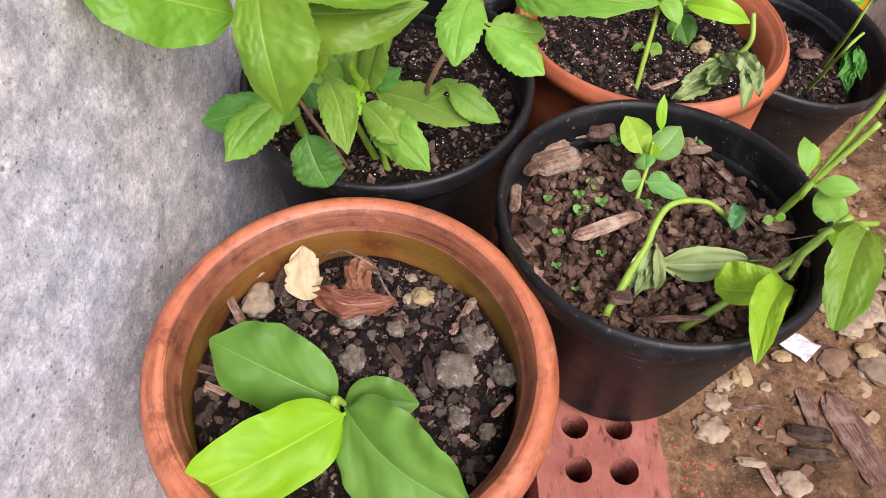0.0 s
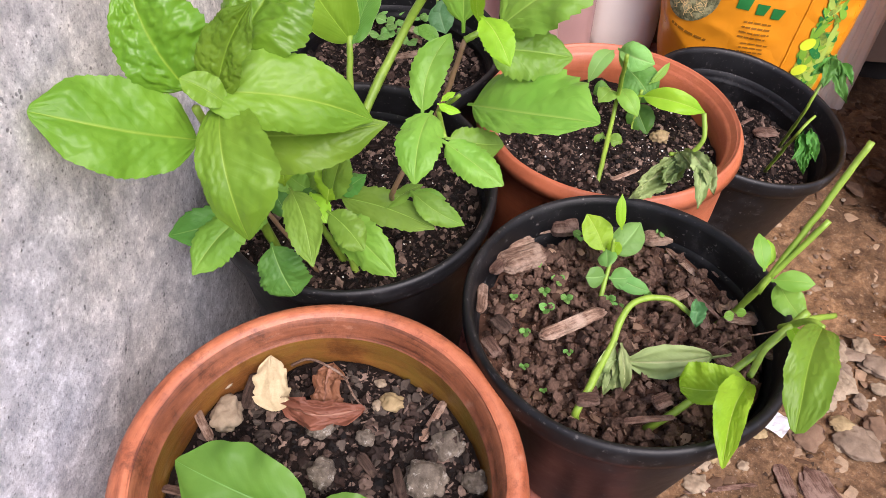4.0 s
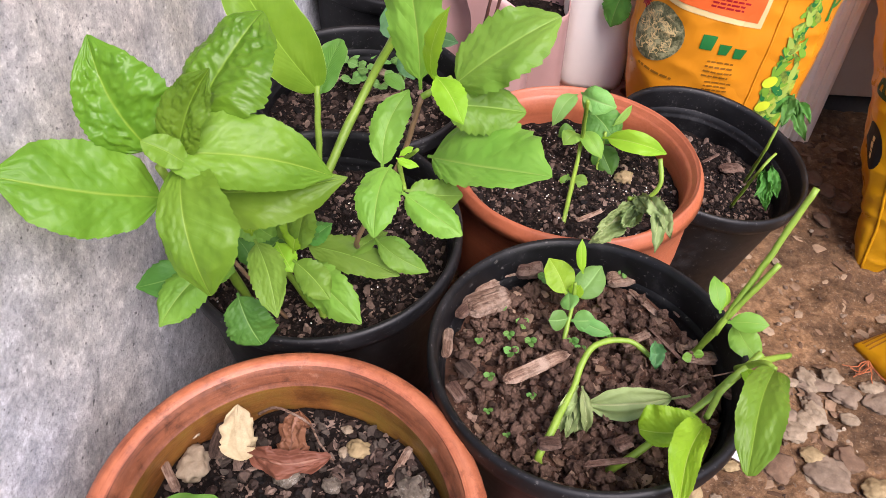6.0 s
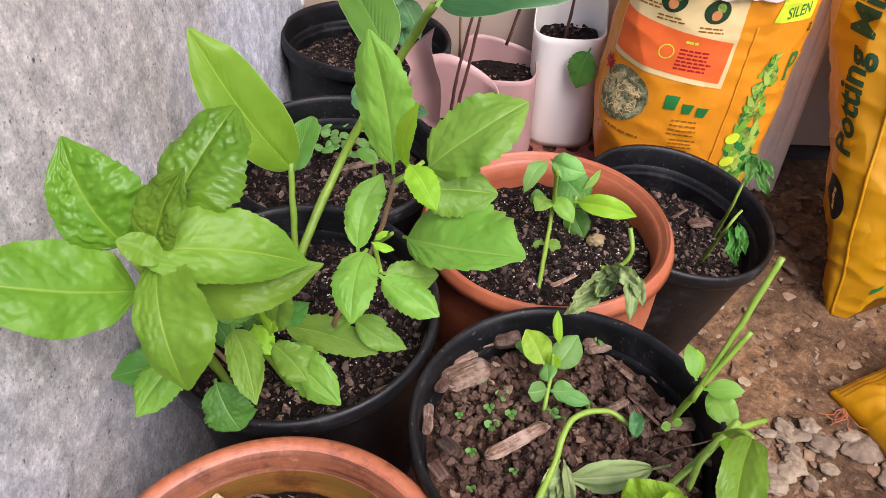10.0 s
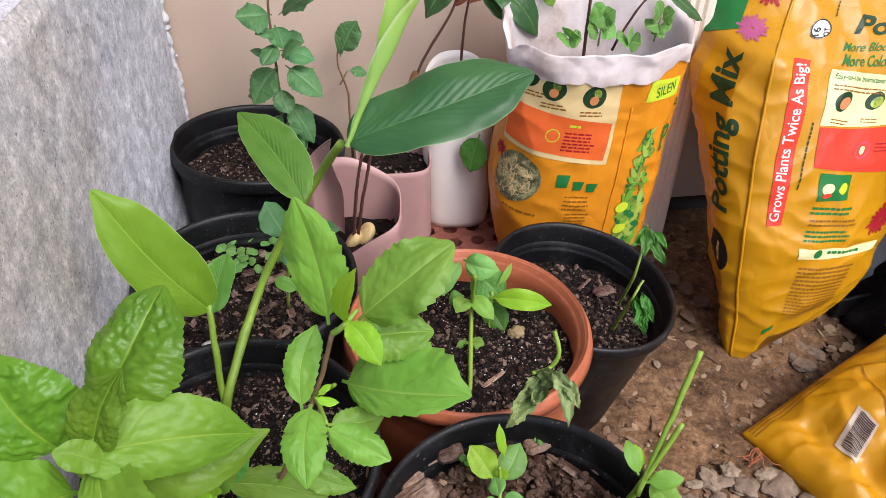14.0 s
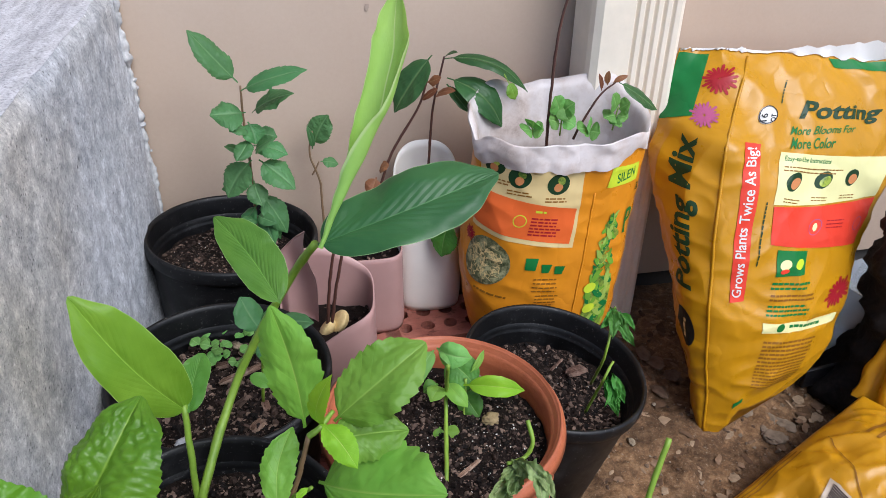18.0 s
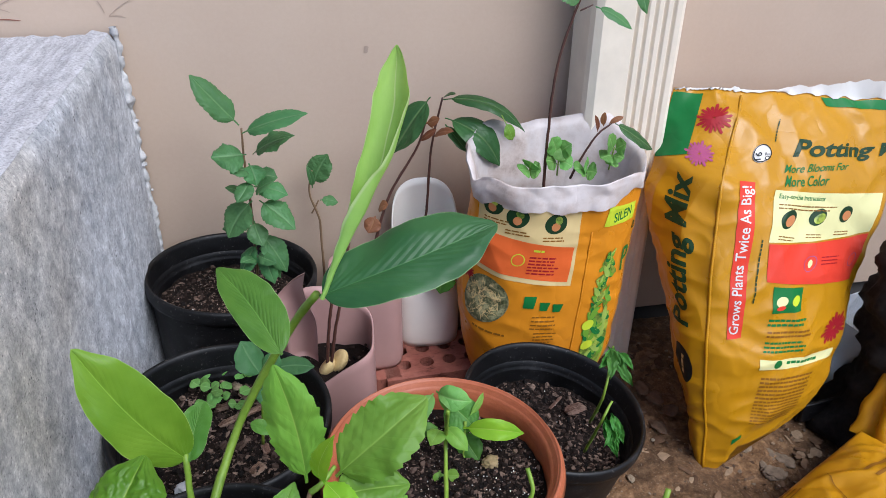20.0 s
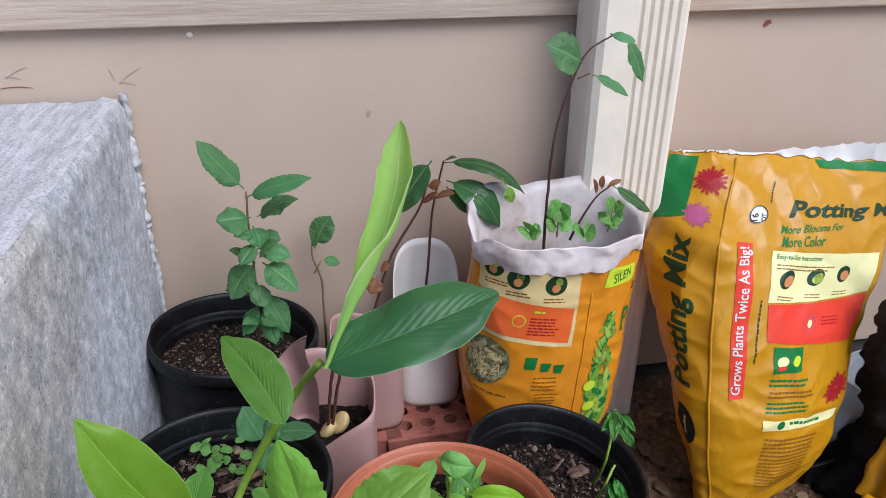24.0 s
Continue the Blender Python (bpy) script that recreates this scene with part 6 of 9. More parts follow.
leaf(plant, (0.088, -0.726, 0.491), (0.121, -0.679, 0.532), 0.0539, M["basil"], BASIL, fold=0.22, rise=0.36, fall=0.6, tilt=0.1, skew=0.15)
leaf(plant, (0.087, -0.750, 0.486), (0.111, -0.740, 0.533), 0.0300, M["basil"], BASIL, fold=0.35, rise=0.42, fall=0.7, tilt=0.12, bow=-0.05)
leaf(plant, (0.078, -0.755, 0.489), (0.162, -0.726, 0.457), 0.0425, M["basil_mid"], SMOOTH_BASIL, sag=0.008, rise=0.5, fall=0.75, tilt=0.08, skew=-0.12, bow=-0.03)
leaf(plant, (0.086, -0.745, 0.479), (0.107, -0.797, 0.428), 0.0430, M["basil_mid"], SMOOTH_BASIL, sag=0.014, rise=0.62, fall=0.62, tilt=0.1, skew=-0.3)
leaf(plant, (0.094, -0.757, 0.485), (0.074, -0.759, 0.500), 0.0165, M["basil_mid"], SMOOTH_BASIL, fold=0.3, rise=0.45, fall=0.5)
leaf(plant, (0.073, -0.736, 0.448), (0.169, -0.720, 0.452), 0.0350, M["basil_mid"], SMOOTH_BASIL, fold=0.02, rise=0.55, fall=0.75, tilt=0.08, skew=0.2, bow=0.05)
# low shoots of the same pot

plant = thing("basil_seedling", pose(0.125, -0.690, 0.292), "low cluster of young serrated basil shoots", "herb")
ORIGIN = Vector((0.125, -0.690, 0.292))
stalk(plant, [(0.125, -0.690, 0.290), (0.103, -0.695, 0.356)], 0.003, 0.002, M["stem_green"])
stalk(plant, [(0.105, -0.700, 0.290), (0.076, -0.709, 0.368)], 0.0016, 0.0014, M["stem_brown"])
stalk(plant, [(0.135, -0.700, 0.290), (0.119, -0.685, 0.340)], 0.003, 0.002, M["stem_green"])
leaf(plant, (0.103, -0.719, 0.394), (0.127, -0.766, 0.374), 0.0240, M["basil_pale"], SERRATE, rise=0.6, fall=0.75, tilt=0.1, bow=-0.06)
leaf(plant, (0.117, -0.693, 0.345), (0.172, -0.738, 0.339), 0.0300, M["basil_pale"], SERRATE, rise=0.65, fall=0.7, tilt=0.1)
leaf(plant, (0.119, -0.680, 0.352), (0.193, -0.698, 0.346), 0.0260, M["basil_pale"], SERRATE, rise=0.6, fall=0.75, tilt=0.1, bow=-0.04)
leaf(plant, (0.077, -0.725, 0.377), (0.046, -0.765, 0.354), 0.0300, M["basil_pale"], SERRATE, rise=0.5, fall=0.7, tilt=0.1)
leaf(plant, (0.091, -0.738, 0.362), (0.108, -0.757, 0.333), 0.0320, M["basil_dark"], SERRATE, rise=0.5, fall=0.42, tilt=0.1)
leaf(plant, (0.080, -0.718, 0.375), (0.022, -0.739, 0.360), 0.0260, M["basil_dark"], SERRATE, rise=0.6, fall=0.7)
leaf(plant, (0.121, -0.698, 0.364), (0.136, -0.696, 0.414), 0.0240, M["basil_pale"], SERRATE, rise=0.55, fall=0.7, tilt=0.1, fold=0.3)
leaf(plant, (0.174, -0.683, 0.366), (0.213, -0.696, 0.350), 0.0184, M["basil_pale"], SERRATE)
leaf(plant, (0.106, -0.692, 0.365), (0.122, -0.713, 0.358), 0.0170, M["basil_young"], SERRATE, rise=0.5, fall=0.6)
leaf(plant, (0.121, -0.707, 0.364), (0.150, -0.730, 0.353), 0.0220, M["basil_pale"], SERRATE, rise=0.55, fall=0.6)
leaf(plant, (0.106, -0.676, 0.356), (0.088, -0.665, 0.369), 0.0202, M["basil_pale"], SERRATE)
leaf(plant, (0.122, -0.676, 0.355), (0.140, -0.669, 0.360), 0.0186, M["basil_dark"], SERRATE)
leaf(plant, (0.091, -0.681, 0.356), (0.071, -0.677, 0.369), 0.0178, M["basil_pale"], SERRATE)
leaf(plant, (0.084, -0.688, 0.354), (0.103, -0.662, 0.359), 0.0169, M["basil_dark"], SERRATE)
leaf(plant, (0.074, -0.699, 0.350), (0.065, -0.715, 0.342), 0.0138, M["basil_pale"], SERRATE)
leaf(plant, (0.173, -0.683, 0.362), (0.199, -0.684, 0.362), 0.0129, M["basil_pale"], SERRATE)
leaf(plant, (0.086, -0.685, 0.362), (0.078, -0.665, 0.375), 0.0168, M["basil_young"], SERRATE)
leaf(plant, (0.130, -0.687, 0.333), (0.143, -0.671, 0.347), 0.0118, M["basil_dark"], SERRATE)
leaf(plant, (0.091, -0.663, 0.359), (0.110, -0.648, 0.364), 0.0189, M["basil_pale"], SERRATE)
leaf(plant, (0.120, -0.702, 0.365), (0.127, -0.682, 0.397), 0.0218, M["basil_young"], SERRATE)
leaf(plant, (0.117, -0.686, 0.357), (0.102, -0.668, 0.370), 0.0179, M["basil_pale"], SERRATE)
leaf(plant, (0.103, -0.681, 0.356), (0.084, -0.674, 0.365), 0.0173, M["basil_pale"], SERRATE)
leaf(plant, (0.096, -0.688, 0.349), (0.112, -0.676, 0.361), 0.0157, M["basil_dark"], SERRATE)
leaf(plant, (0.123, -0.682, 0.354), (0.141, -0.669, 0.365), 0.0165, M["basil_dark"], SERRATE)
leaf(plant, (0.079, -0.685, 0.353), (0.095, -0.668, 0.367), 0.0173, M["basil_pale"], SERRATE)
leaf(plant, (0.088, -0.696, 0.342), (0.074, -0.684, 0.358), 0.0157, M["basil_dark"], SERRATE)
leaf(plant, (0.157, -0.689, 0.353), (0.181, -0.670, 0.361), 0.0140, M["basil_pale"], SERRATE)
# red-stemmed basil

plant = thing("basil_plant", pose(0.169, -0.706, 0.392), "upright basil with a reddish stem and pale serrated leaves", "herb")
ORIGIN = Vector((0.169, -0.706, 0.392))
stalk(plant, [(0.157, -0.666, 0.337), (0.169, -0.706, 0.392), (0.193, -0.682, 0.434), (0.208, -0.678, 0.482)], 0.0019, 0.0016, M["stem_brown"])
leaf(plant, (0.206, -0.669, 0.481), (0.195, -0.661, 0.571), 0.0330, M["basil_pale"], SERRATE, fold=0.18, rise=0.6, fall=0.68, tilt=0.08, bow=0.03)
leaf(plant, (0.224, -0.669, 0.483), (0.285, -0.654, 0.525), 0.0460, M["basil_pale"], SERRATE, rise=0.5, fall=0.58, tilt=0.08)
leaf(plant, (0.210, -0.672, 0.433), (0.286, -0.722, 0.464), 0.0490, M["basil_pale"], SERRATE, rise=0.5, fall=0.62, tilt=0.08, skew=-0.4)
leaf(plant, (0.219, -0.681, 0.479), (0.270, -0.676, 0.474), 0.0340, M["basil_pale"], SERRATE, rise=0.5, fall=0.6, tilt=0.1)
leaf(plant, (0.186, -0.702, 0.443), (0.198, -0.662, 0.476), 0.0220, M["basil_pale"], SERRATE, rise=0.55, fall=0.65, tilt=0.1, bow=-0.08)
leaf(plant, (0.192, -0.702, 0.449), (0.188, -0.751, 0.435), 0.0260, M["basil_pale"], SERRATE, rise=0.5, fall=0.6, tilt=0.1, bow=0.05)
leaf(plant, (0.200, -0.705, 0.432), (0.235, -0.695, 0.422), 0.0200, M["basil_pale"], SERRATE, rise=0.5, fall=0.6, tilt=0.1)
leaf(plant, (0.198, -0.706, 0.431), (0.237, -0.723, 0.414), 0.0220, M["basil_pale"], SERRATE, rise=0.5, fall=0.6, tilt=0.1)
leaf(plant, (0.217, -0.692, 0.506), (0.235, -0.717, 0.492), 0.0170, M["basil_young"], SERRATE, rise=0.6, fall=0.75)
leaf(plant, (0.217, -0.680, 0.491), (0.226, -0.705, 0.554), 0.0130, M["basil_young"], SERRATE, rise=0.6, fall=0.8)
leaf(plant, (0.195, -0.703, 0.455), (0.209, -0.706, 0.452), 0.0066, M["basil_young"], SERRATE)
leaf(plant, (0.197, -0.702, 0.456), (0.205, -0.698, 0.460), 0.0055, M["basil_young"], SERRATE)
stalk(plant, [(0.208, -0.678, 0.482), (0.215, -0.676, 0.486), (0.224, -0.666, 0.489)], 0.002, 0.0015, M["stem_green"])
stalk(plant, [(0.193, -0.682, 0.434), (0.207, -0.695, 0.456)], 0.0016, 0.0012, M["stem_green"])
stalk(plant, [(0.193, -0.682, 0.434), (0.200, -0.705, 0.432)], 0.0016, 0.0012, M["stem_green"])
# ginger-like shoot rising through the pot

plant = thing("ginger_plant", pose(0.111, -0.572, 0.292), "tall galangal shoot with broad smooth leaves and a furled spear", "plant")
ORIGIN = Vector((0.111, -0.572, 0.292))
stalk(plant, [(0.105, -0.572, 0.283), (0.111, -0.572, 0.323), (0.145, -0.504, 0.384), (0.197, -0.501, 0.476), (0.222, -0.525, 0.525)], 0.0042, 0.0032, M["stem_green"])
stalk(plant, [(0.106, -0.571, 0.280), (0.106, -0.571, 0.320), (0.106, -0.543, 0.396)], 0.0031, 0.0026, M["stem_green"])
leaf(plant, (0.107, -0.543, 0.389), (0.047, -0.544, 0.512), 0.0520, M["ginger_light"], GINGER, fold=0.22, rise=0.5, fall=0.6, skew=0.1)
leaf(plant, (0.109, -0.547, 0.391), (0.121, -0.508, 0.419), 0.0260, M["ginger"], GINGER, rise=0.42, fall=0.4)
leaf(plant, (0.194, -0.573, 0.508), (0.149, -0.501, 0.542), 0.0360, M["ginger"], GINGER, fold=0.2, rise=0.5, fall=0.62, skew=0.15)
furled_leaf(plant, [(0.226, -0.543, 0.532), (0.239, -0.534, 0.558), (0.253, -0.524, 0.585), (0.265, -0.515, 0.612), (0.274, -0.508, 0.632), (0.283, -0.498, 0.660), (0.287, -0.492, 0.677), (0.294, -0.483, 0.700)], M["ginger_young"])
leaf(plant, (0.224, -0.542, 0.534), (0.363, -0.522, 0.570), 0.0620, M["ginger_dark"], GINGER, fold=0.08, rise=0.5, fall=0.52, skew=-0.08)
leaf(plant, (0.155, -0.505, 0.385), (0.173, -0.513, 0.378), 0.0129, M["ginger"], GINGER)
# weeds in the pot behind

plant = thing("weed", pose(0.135, -0.400, 0.270), "low green weed seedling in dark soil", "weed")
ORIGIN = Vector((0.135, -0.400, 0.270))
stalk(plant, [(0.150, -0.410, 0.265), (0.161, -0.420, 0.365)], 0.0018, 0.0012, M["stem_green"])
leaf(plant, (0.161, -0.420, 0.365), (0.144, -0.405, 0.399), 0.0317, M["sapling"], OVAL)
leaf(plant, (0.161, -0.422, 0.363), (0.171, -0.439, 0.340), 0.0237, M["sapling"], OVAL)
leaf(plant, (0.162, -0.418, 0.367), (0.179, -0.410, 0.383), 0.0224, M["sapling"], OVAL)
leaf(plant, (0.166, -0.420, 0.367), (0.168, -0.436, 0.341), 0.0198, M["sapling"], OVAL)
leaf(plant, (0.169, -0.418, 0.371), (0.212, -0.426, 0.374), 0.0225, M["sapling"], OVAL)

plant = thing("weed", pose(0.090, -0.400, 0.270), "tiny round-leaved seedlings on bark soil", "weed")
ORIGIN = Vector((0.090, -0.400, 0.270))
leaf(plant, (0.094, -0.333, 0.285), (0.082, -0.330, 0.288), 0.0121, M["sapling_light"], OVAL)
leaf(plant, (0.094, -0.333, 0.285), (0.103, -0.328, 0.288), 0.0121, M["sapling_light"], OVAL)
leaf(plant, (0.097, -0.339, 0.285), (0.108, -0.349, 0.288), 0.0106, M["sapling_light"], OVAL)
leaf(plant, (0.081, -0.327, 0.285), (0.072, -0.319, 0.288), 0.0137, M["sapling_light"], OVAL)
leaf(plant, (0.081, -0.327, 0.285), (0.091, -0.328, 0.288), 0.0137, M["sapling_light"], OVAL)
leaf(plant, (0.094, -0.339, 0.285), (0.104, -0.340, 0.288), 0.0120, M["sapling_light"], OVAL)
leaf(plant, (0.077, -0.307, 0.277), (0.092, -0.319, 0.281), 0.0101, M["sapling_light"], OVAL)
leaf(plant, (0.077, -0.307, 0.277), (0.091, -0.304, 0.281), 0.0101, M["sapling_light"], OVAL)
leaf(plant, (0.077, -0.307, 0.277), (0.070, -0.306, 0.281), 0.0124, M["sapling_light"], OVAL)
leaf(plant, (0.097, -0.295, 0.277), (0.110, -0.301, 0.281), 0.0103, M["sapling_light"], OVAL)
leaf(plant, (0.097, -0.295, 0.277), (0.086, -0.286, 0.281), 0.0150, M["sapling_light"], OVAL)
leaf(plant, (0.097, -0.295, 0.277), (0.083, -0.282, 0.281), 0.0158, M["sapling_light"], OVAL)
leaf(plant, (0.114, -0.319, 0.277), (0.107, -0.331, 0.281), 0.0101, M["sapling_light"], OVAL)
leaf(plant, (0.114, -0.319, 0.277), (0.103, -0.330, 0.281), 0.0116, M["sapling_light"], OVAL)
leaf(plant, (0.114, -0.319, 0.277), (0.106, -0.331, 0.281), 0.0124, M["sapling_light"], OVAL)
leaf(plant, (0.106, -0.342, 0.277), (0.093, -0.346, 0.281), 0.0144, M["sapling_light"], OVAL)
leaf(plant, (0.106, -0.342, 0.277), (0.114, -0.343, 0.281), 0.0113, M["sapling_light"], OVAL)
leaf(plant, (0.106, -0.342, 0.277), (0.115, -0.341, 0.281), 0.0098, M["sapling_light"], OVAL)
leaf(plant, (0.126, -0.305, 0.277), (0.135, -0.305, 0.281), 0.0134, M["sapling_light"], OVAL)
leaf(plant, (0.126, -0.305, 0.277), (0.140, -0.301, 0.281), 0.0157, M["sapling_light"], OVAL)
leaf(plant, (0.126, -0.305, 0.277), (0.119, -0.318, 0.281), 0.0102, M["sapling_light"], OVAL)
leaf(plant, (0.089, -0.348, 0.277), (0.102, -0.340, 0.281), 0.0142, M["sapling_light"], OVAL)
leaf(plant, (0.089, -0.348, 0.277), (0.100, -0.361, 0.281), 0.0150, M["sapling_light"], OVAL)
leaf(plant, (0.089, -0.348, 0.277), (0.077, -0.351, 0.281), 0.0120, M["sapling_light"], OVAL)
leaf(plant, (0.137, -0.333, 0.277), (0.125, -0.343, 0.281), 0.0153, M["sapling_light"], OVAL)
leaf(plant, (0.137, -0.333, 0.277), (0.149, -0.347, 0.281), 0.0130, M["sapling_light"], OVAL)
leaf(plant, (0.137, -0.333, 0.277), (0.146, -0.342, 0.281), 0.0138, M["sapling_light"], OVAL)
leaf(plant, (0.122, -0.355, 0.277), (0.131, -0.369, 0.281), 0.0105, M["sapling_light"], OVAL)
leaf(plant, (0.122, -0.355, 0.277), (0.113, -0.358, 0.281), 0.0112, M["sapling_light"], OVAL)
leaf(plant, (0.122, -0.355, 0.277), (0.132, -0.363, 0.281), 0.0105, M["sapling_light"], OVAL)
# sapling in the corner pot

plant = thing("sapling", pose(0.133, -0.125, 0.248), "slim green sapling with serrated oval leaves", "sapling")
ORIGIN = Vector((0.133, -0.125, 0.248))
stalk(plant, [(0.135, -0.125, 0.240), (0.142, -0.125, 0.302), (0.146, -0.125, 0.398), (0.146, -0.125, 0.463), (0.148, -0.125, 0.509)], 0.0022, 0.0012, M["stem_brown"])
leaf(plant, (0.146, -0.125, 0.513), (0.098, -0.125, 0.578), 0.0361, M["sapling"], TOOTHED)
leaf(plant, (0.150, -0.150, 0.512), (0.229, -0.175, 0.541), 0.0294, M["sapling"], TOOTHED)
leaf(plant, (0.158, -0.135, 0.478), (0.211, -0.145, 0.503), 0.0395, M["sapling"], TOOTHED)
leaf(plant, (0.151, -0.140, 0.481), (0.111, -0.155, 0.486), 0.0452, M["sapling"], TOOTHED)
leaf(plant, (0.152, -0.140, 0.469), (0.159, -0.155, 0.445), 0.0349, M["sapling"], TOOTHED)
leaf(plant, (0.154, -0.135, 0.435), (0.195, -0.145, 0.424), 0.0325, M["sapling"], TOOTHED)
leaf(plant, (0.150, -0.140, 0.418), (0.116, -0.155, 0.376), 0.0404, M["sapling"], TOOTHED)
leaf(plant, (0.159, -0.145, 0.420), (0.200, -0.165, 0.385), 0.0402, M["sapling"], TOOTHED)
leaf(plant, (0.146, -0.135, 0.424), (0.120, -0.145, 0.441), 0.0171, M["sapling"], TOOTHED)
leaf(plant, (0.154, -0.140, 0.372), (0.183, -0.155, 0.317), 0.0334, M["sapling"], TOOTHED)
leaf(plant, (0.149, -0.140, 0.355), (0.124, -0.155, 0.319), 0.0288, M["sapling"], TOOTHED)
leaf(plant, (0.157, -0.125, 0.446), (0.184, -0.125, 0.440), 0.0265, M["sapling"], TOOTHED)
leaf(plant, (0.144, -0.125, 0.377), (0.106, -0.125, 0.373), 0.0209, M["sapling"], TOOTHED)
leaf(plant, (0.153, -0.145, 0.353), (0.166, -0.165, 0.307), 0.0239, M["sapling"], TOOTHED)
leaf(plant, (0.149, -0.145, 0.392), (0.158, -0.165, 0.365), 0.0266, M["sapling"], TOOTHED)
leaf(plant, (0.148, -0.150, 0.344), (0.173, -0.175, 0.344), 0.0175, M["sapling"], TOOTHED)
leaf(plant, (0.146, -0.145, 0.337), (0.126, -0.165, 0.343), 0.0161, M["sapling"], TOOTHED)
leaf(plant, (0.152, -0.150, 0.451), (0.135, -0.175, 0.434), 0.0227, M["sapling"], TOOTHED)
leaf(plant, (0.156, -0.150, 0.435), (0.182, -0.175, 0.460), 0.0229, M["sapling"], TOOTHED)
leaf(plant, (0.152, -0.145, 0.460), (0.131, -0.165, 0.468), 0.0212, M["sapling"], TOOTHED)
leaf(plant, (0.151, -0.140, 0.348), (0.174, -0.155, 0.309), 0.0193, M["sapling"], TOOTHED)

plant = thing("sapling", pose(0.240, -0.045, 0.220), "thin bare-stemmed sapling with a few leaves", "sapling")
ORIGIN = Vector((0.240, -0.045, 0.220))
stalk(plant, [(0.231, -0.050, 0.191), (0.232, -0.050, 0.312), (0.231, -0.050, 0.340), (0.221, -0.050, 0.378), (0.227, -0.050, 0.413)], 0.0018, 0.0012, M["stem_brown"])
stalk(plant, [(0.222, -0.050, 0.346), (0.233, -0.050, 0.366)], 0.0012, 0.001, M["stem_brown"])
leaf(plant, (0.228, -0.050, 0.391), (0.251, -0.050, 0.435), 0.0362, M["sapling"], TOOTHED)
leaf(plant, (0.235, -0.050, 0.366), (0.260, -0.050, 0.360), 0.0210, M["sapling"], TOOTHED)
leaf(plant, (0.226, -0.050, 0.386), (0.221, -0.050, 0.422), 0.0086, M["sapling"], TOOTHED)
# saplings in the cut jugs

plant = thing("sapling", pose(0.385, -0.060, 0.250), "dark-stemmed avocado sapling with drooping leaves", "sapling")
ORIGIN = Vector((0.385, -0.060, 0.250))
stalk(plant, [(0.378, -0.070, 0.288), (0.385, -0.070, 0.354), (0.392, -0.070, 0.443), (0.407, -0.070, 0.513)], 0.0022, 0.0014, M["stem_dark"])
leaf(plant, (0.407, -0.070, 0.510), (0.516, -0.100, 0.467), 0.0313, M["avocado"], OVAL, sag=0.02)
leaf(plant, (0.411, -0.070, 0.484), (0.482, -0.100, 0.421), 0.0429, M["avocado"], OVAL, sag=0.015)
leaf(plant, (0.395, -0.070, 0.458), (0.417, -0.100, 0.476), 0.0169, M["red_leaf"], OVAL, sag=0)
leaf(plant, (0.399, -0.070, 0.464), (0.376, -0.100, 0.494), 0.0132, M["red_leaf"], OVAL, sag=0)
leaf(plant, (0.411, -0.070, 0.475), (0.437, -0.100, 0.444), 0.0169, M["avocado"], OVAL, sag=0)
leaf(plant, (0.406, -0.070, 0.509), (0.419, -0.100, 0.527), 0.0092, M["avocado"], OVAL, sag=0)

plant = thing("sapling", pose(0.310, -0.100, 0.240), "dark-stemmed avocado sapling leaning out of a carton", "sapling")
ORIGIN = Vector((0.310, -0.100, 0.240))
stalk(plant, [(0.299, -0.110, 0.302), (0.325, -0.110, 0.390), (0.364, -0.110, 0.458), (0.378, -0.110, 0.498)], 0.0022, 0.0014, M["stem_dark"])
leaf(plant, (0.384, -0.110, 0.529), (0.333, -0.120, 0.460), 0.0457, M["avocado"], OVAL)
leaf(plant, (0.378, -0.110, 0.494), (0.394, -0.120, 0.503), 0.0143, M["red_leaf"], OVAL)
leaf(plant, (0.369, -0.110, 0.470), (0.390, -0.120, 0.489), 0.0108, M["red_leaf"], OVAL)
leaf(plant, (0.311, -0.110, 0.374), (0.324, -0.120, 0.386), 0.0186, M["red_leaf"], OVAL)
leaf(plant, (0.307, -0.110, 0.365), (0.295, -0.120, 0.345), 0.0243, M["red_leaf"], OVAL)
leaf(plant, (0.405, -0.130, 0.300), (0.392, -0.135, 0.243), 0.0415, M["basil_dark"], TOOTHED)
leaf(plant, (0.476, -0.140, 0.499), (0.485, -0.145, 0.477), 0.0201, M["basil_pale"], OVAL)
stalk(plant, [(0.473, -0.130, 0.506), (0.476, -0.140, 0.499)], 0.0008, 0.0006, M["stem_green"])

plant = thing("seedling", pose(0.225, -0.270, 0.270), "two dark red seedling stems rising from pale seeds", "seedling")
ORIGIN = Vector((0.225, -0.270, 0.270))
stalk(plant, [(0.225, -0.270, 0.257), (0.230, -0.270, 0.304), (0.237, -0.270, 0.345), (0.250, -0.270, 0.406)], 0.0022, 0.0016, M["stem_dark"])
stalk(plant, [(0.231, -0.270, 0.261), (0.238, -0.270, 0.303), (0.247, -0.270, 0.344), (0.261, -0.270, 0.420)], 0.0022, 0.0016, M["stem_dark"])
# plants in the open sack

